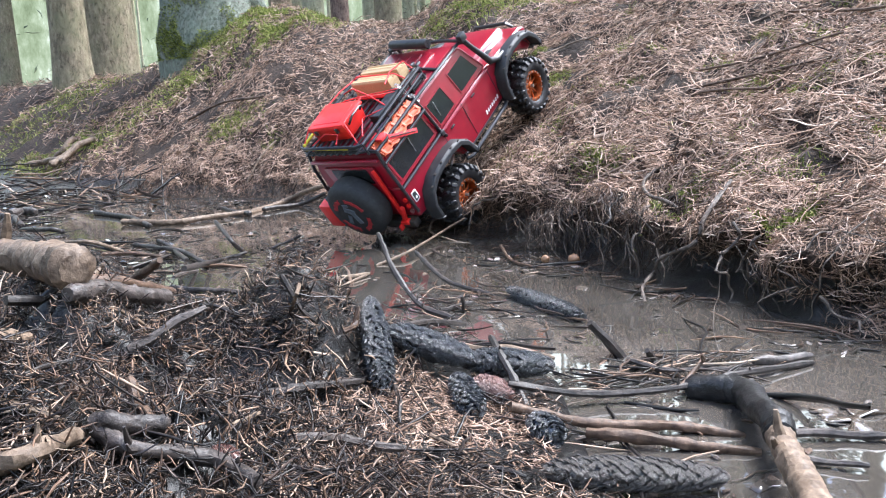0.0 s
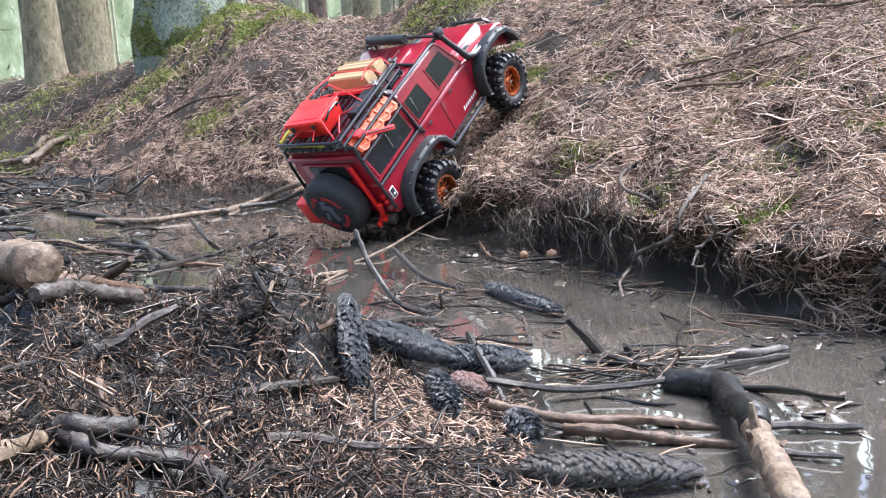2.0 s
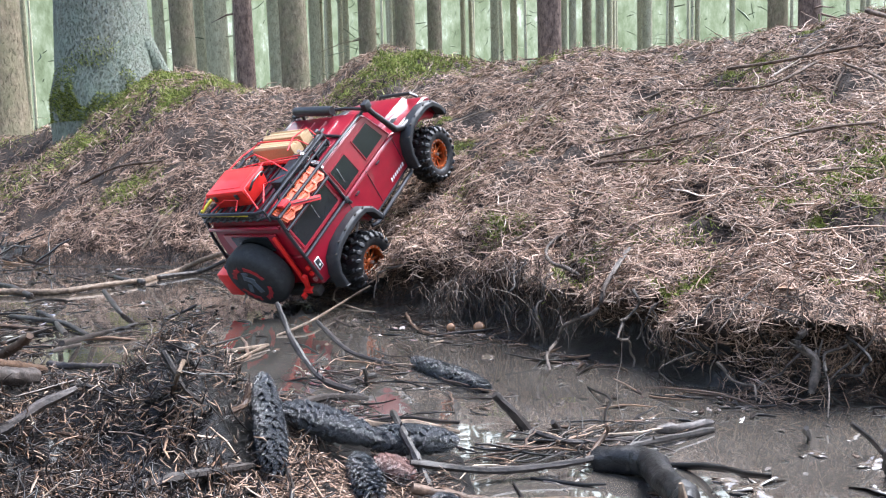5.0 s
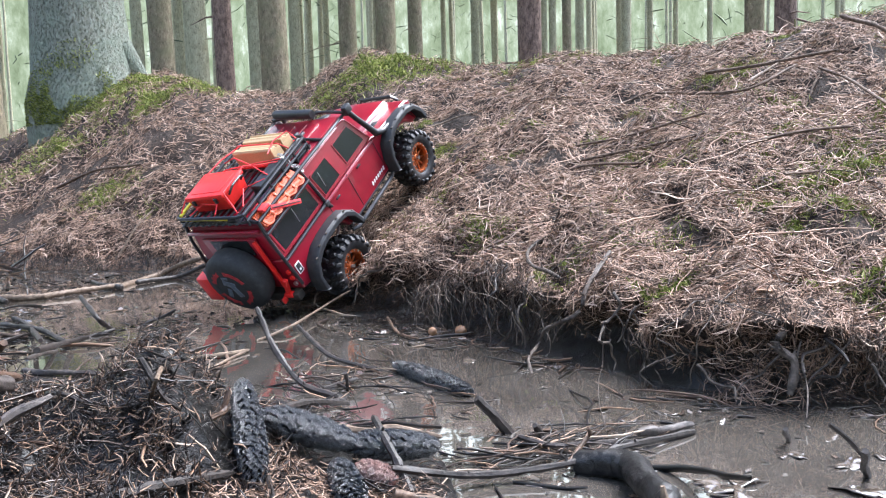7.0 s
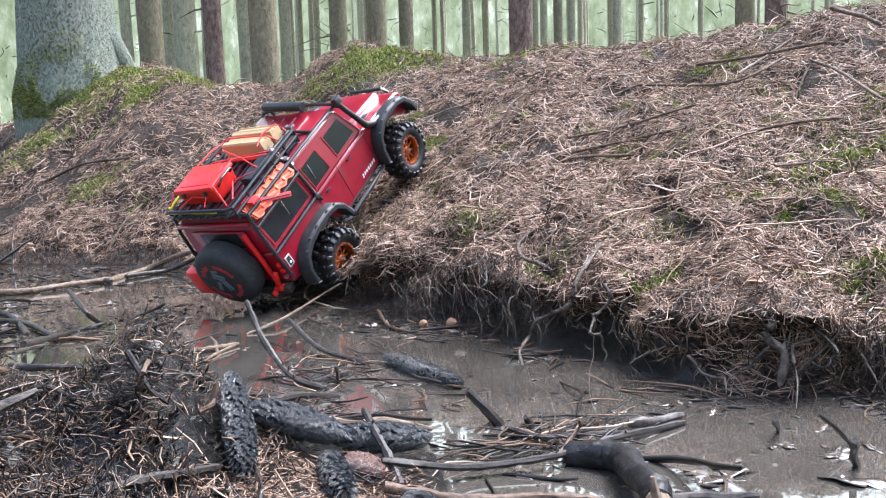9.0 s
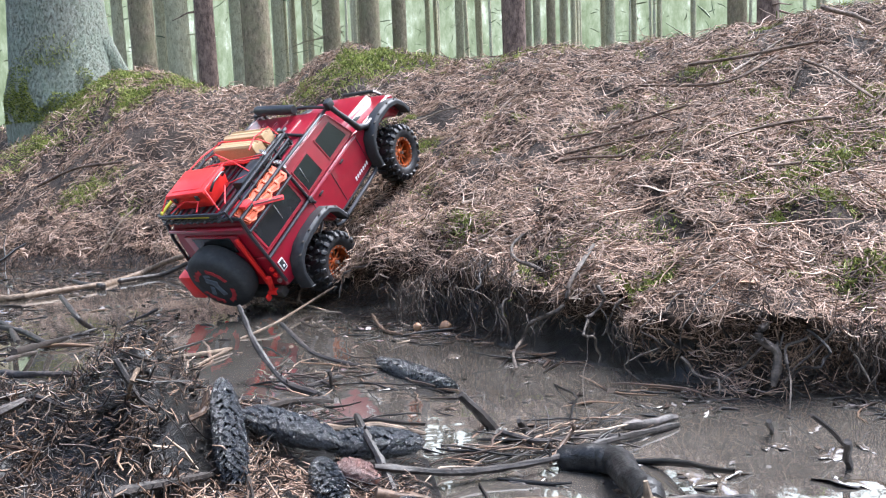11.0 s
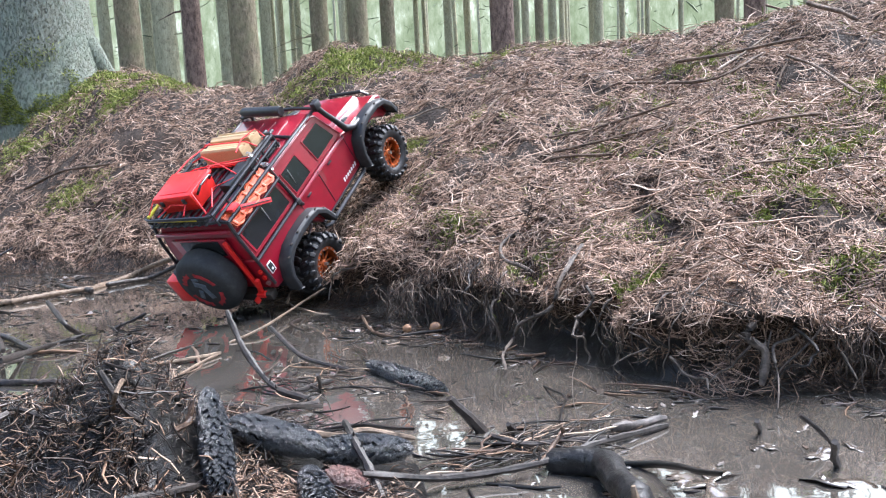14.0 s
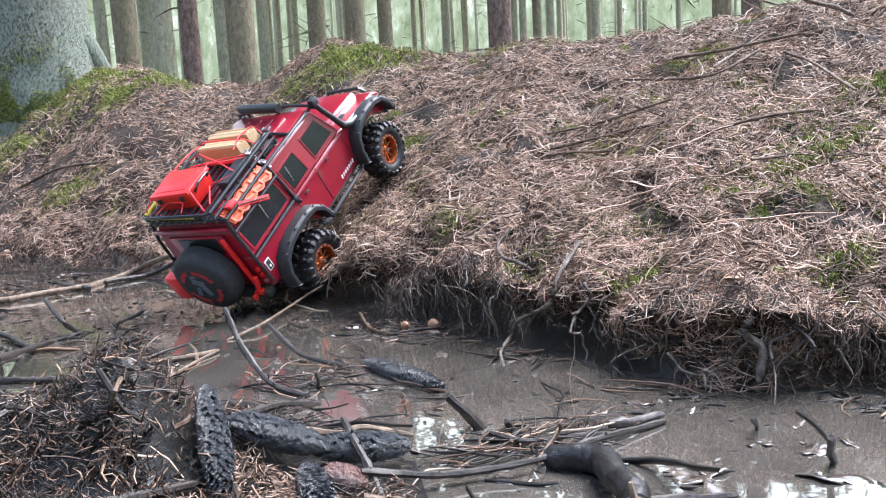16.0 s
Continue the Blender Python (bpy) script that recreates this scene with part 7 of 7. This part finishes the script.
# ---------------------------------------------------------------- floating leaves, nuts
def leaf(x, y, size, turn, label, lift=0.0003, material=None, curl=0.05, z0=None):
    """A wet, ragged leaf or bark flake, crumpled, its rim notched and partly under water."""
    q = np.random.default_rng(int(abs(x * 7919 + y * 104729) * 10))
    size *= 0.82
    m, slim = 22, q.uniform(0.3, 0.6)
    rim = 1 + 0.22 * np.sin(np.arange(m) * 6.2832 / m * 3 + q.uniform(0, 6)) + q.normal(0, 0.16, m)
    ph, fr = q.uniform(0, 6.28, 4), q.normal(0, 2.4, (4, 2))
    vs, fs = [(0.0, 0.0, 0.0)], []
    for ring in (0.4, 0.75, 1.0):
        for k in range(m):
            a = 6.2832 * k / m
            w = 0.5 * size * ring * (1 + (rim[k] - 1) * ring)
            vs.append((1.25 * w * math.cos(a), slim * 1.25 * w * math.sin(a), 0.0))
    vs = [(a, b, 0.0007 + 0.022 * size * float(np.sin(fr @ np.array((a, b)) * 2.2 / size + ph).sum()) * (1 + 4 * curl)) for a, b, _ in vs]
    for k in range(m):
        j = (k + 1) % m
        fs.append((0, 1 + k, 1 + j))
        for g in (0, 1):
            o = 1 + g * m
            fs.append((o + k, o + m + k, o + m + j, o + j))
    n = len(vs)
    vs += [(a, b, c - 0.0007) for a, b, c in vs]
    fs += [tuple(i + n for i in f[::-1]) for f in fs]
    fs += [(1 + 2 * m + k, 1 + 2 * m + k + n, 1 + 2 * m + (k + 1) % m + n, 1 + 2 * m + (k + 1) % m) for k in range(m)]
    ob = mesh_object("leaf", vs, fs, material or M_LEAF)
    z = max(float(surf(x, y)), 0.0) + lift if z0 is None else z0
    ob.matrix_world = pose(x, y, z, 0, 0, turn)
    return tagged(ob, label, "leaf", "wet leaves")


WET, BARKF = "pale wet leaf floating on the muddy water", "curled wet bark flake afloat by the sticks"
for i, (x, y, s) in enumerate(((0.314, 0.818, 0.026), (0.328, 0.783, 0.030), (0.369, 0.790, 0.024), (0.279, 0.904, 0.020), (0.299, 0.744, 0.020), (0.271, 0.754, 0.030), (0.477, 0.690, 0.026), (0.423, 0.661, 0.022),
                               (0.338, 0.613, 0.046), (0.352, 0.628, 0.03), (0.430, 0.586, 0.050), (0.452, 0.632, 0.03), (0.486, 0.640, 0.022), (0.205, 0.649, 0.03), (0.250, 0.520, 0.040), (0.339, 0.58, 0.036), (0.261, 0.748, 0.022),
                               (0.26, 0.839, 0.014), (0.136, 0.834, 0.02), (0.171, 0.727, 0.026), (0.221, 1.052, 0.03), (0.11, 0.931, 0.03), (0.21, 0.70, 0.022))):
    leaf(x, y, s, (i * 67) % 180, WET if i % 3 else BARKF)
r_ = np.random.default_rng(77)
for i in range(70):
    u = r_.uniform(0, 1)
    if i < 44:
        x, y = -0.75 + 0.85 * u + r_.normal(0, 0.07), 1.95 - 1.0 * u + r_.normal(0, 0.08)
    else:
        x, y = 0.14 + 0.35 * r_.uniform(0, 1), 0.55 + 0.5 * r_.uniform(0, 1)
    dn, _, _ = dist_to(NEAR_EDGE, np.array(x), np.array(y))
    df, _, _ = dist_to(FAR_EDGE, np.array(x), np.array(y))
    if df < -0.02 and dn > 0.01:
        leaf(x, y, r_.uniform(0.005, 0.014), r_.uniform(0, 180), WET if i % 2 else BARKF, material=None if i % 2 else M_STICK_BROWN)
leaf(0.499, 0.826, 0.026, 20, "dry orange-brown leaf lying on the turf edge", 0.012, M_NUT)
leaf(0.189, 1.852, 0.03, 60, "dry orange-brown leaf lying on the needle slope", 0.012, M_NUT)


def nut(x, y, r):
    v, f = tube([(0, 0, -r), (0, 0, -r * 0.85), (0, 0, -r * 0.4), (0, 0, r * 0.2), (0, 0, r * 0.7), (0, 0, r * 1.1), (0, 0, r * 1.2)], [r * 0.1, r * 0.55, r * 0.92, r, r * 0.72, r * 0.25, r * 0.05], 14)
    e = new("nut")
    e.matrix_world = pose(x, y, max(float(surf(x, y)), 0.0) + r * 0.7, 70, 0, 30)
    part("shell", (v, f), M_NUT, e)
    tagged(e, "small round tan nut at the water's edge", "nut", "nuts")


nut(0.238, 1.215, 0.0095)
nut(0.197, 1.235, 0.007)


# scraps of leaf and bark afloat, thin, ragged, tilted a little
def scraps(n, r):
    x, y = drift(n, r)
    right = r.uniform(0, 1, n) < 0.02
    x, y = np.where(right, r.uniform(0.12, 0.55, n), x), np.where(right, r.uniform(0.5, 0.95, n), y)
    a, _, _ = dist_to(FAR_EDGE, x, y)
    b, _, _ = dist_to(NEAR_EDGE, x, y)
    k = (a < -0.012) & (b > 0.008)
    vs, fs = [], []
    for px, py in zip(x[k], y[k]):
        m = int(r.integers(7, 12))
        s = r.uniform(0.002, 0.006) * (0.8 + 0.75 * max(math.hypot(px, py) - 0.4, 0))
        tilt, turn, flat = r.normal(0, 0.15, 2), r.uniform(0, 6.28), r.uniform(0.3, 0.9)
        o = len(vs)
        for z in (0.0016, 0.0006):
            for j in range(m):
                q = 6.2832 * j / m
                w = s * (0.3 + 0.9 * r.uniform(0, 1)) if z > 0.001 else 0
                if z > 0.001:
                    u, v = w * math.cos(q), w * math.sin(q) * flat
                    c, d = u * math.cos(turn) - v * math.sin(turn), u * math.sin(turn) + v * math.cos(turn)
                    vs.append((px + c, py + d, max(z + c * tilt[0] + d * tilt[1], 0.0004)))
                else:
                    c, d, e = vs[o + j]
                    vs.append((c, d, e - 0.0008))
        fs.append(tuple(range(o, o + m)))
        fs.append(tuple(range(o + 2 * m - 1, o + m - 1, -1)))
        fs += [(o + j, o + m + j, o + m + (j + 1) % m, o + (j + 1) % m) for j in range(m)]
    return vs, fs


M_SCRAP = litter("wet_leaf_scraps", [(0.0, (0.035, 0.028, 0.024)), (0.5, (0.09, 0.07, 0.06)), (0.8, (0.15, 0.125, 0.112)), (1.0, (0.28, 0.25, 0.24))], 0.12, 90.0, 1.0)
coat(M_SCRAP, 1.0, 0.06)
sv_, sf_ = scraps(2000, r_)
tagged(mesh_object("leaf_scraps", sv_, sf_, M_SCRAP, None, False), "wet glistening scraps of leaf and bark afloat", "leaf scraps", kind="stuff")

# crooked roots down the torn face
for i in range(16):
    x = (0.26, 0.31, 0.36, 0.40, 0.44, 0.47, 0.52, 0.56, 0.60, 0.65, 0.70, 0.76, 0.83, 0.92, 0.18, 1.02)[i] + r_.normal(0, 0.012)
    y = float(np.interp(x, edge_x, edge_y))
    _, ex, ey = dist_to(FAR_EDGE, np.array(x), np.array(y) + 0.01)
    top = float(upper(np.array(x), np.array(y), np.array(0.1))[1])
    pts, side = [], r_.normal(0, 0.5)
    for k in range(6):
        u = k / 5
        o = 0.05 - 0.075 * math.sin(math.pi * min(u + 0.12, 1) * 0.75) + r_.normal(0, 0.006)
        pts.append((x + ex * o + side * 0.05 * u + r_.normal(0, 0.008), y + ey * o - side * 0.03 * u + r_.normal(0, 0.006), top * (1.02 - u) * (1 if k else 0.98) + 0.002))
    root(pts, float(r_.uniform(0.0009, 0.0022)), M_ROOT_BIG if i % 3 else M_STICK_DARK, "crooked grey root hanging down to the water" if i % 3 else "dark wet root hanging from the torn bank", 0.6, 2)
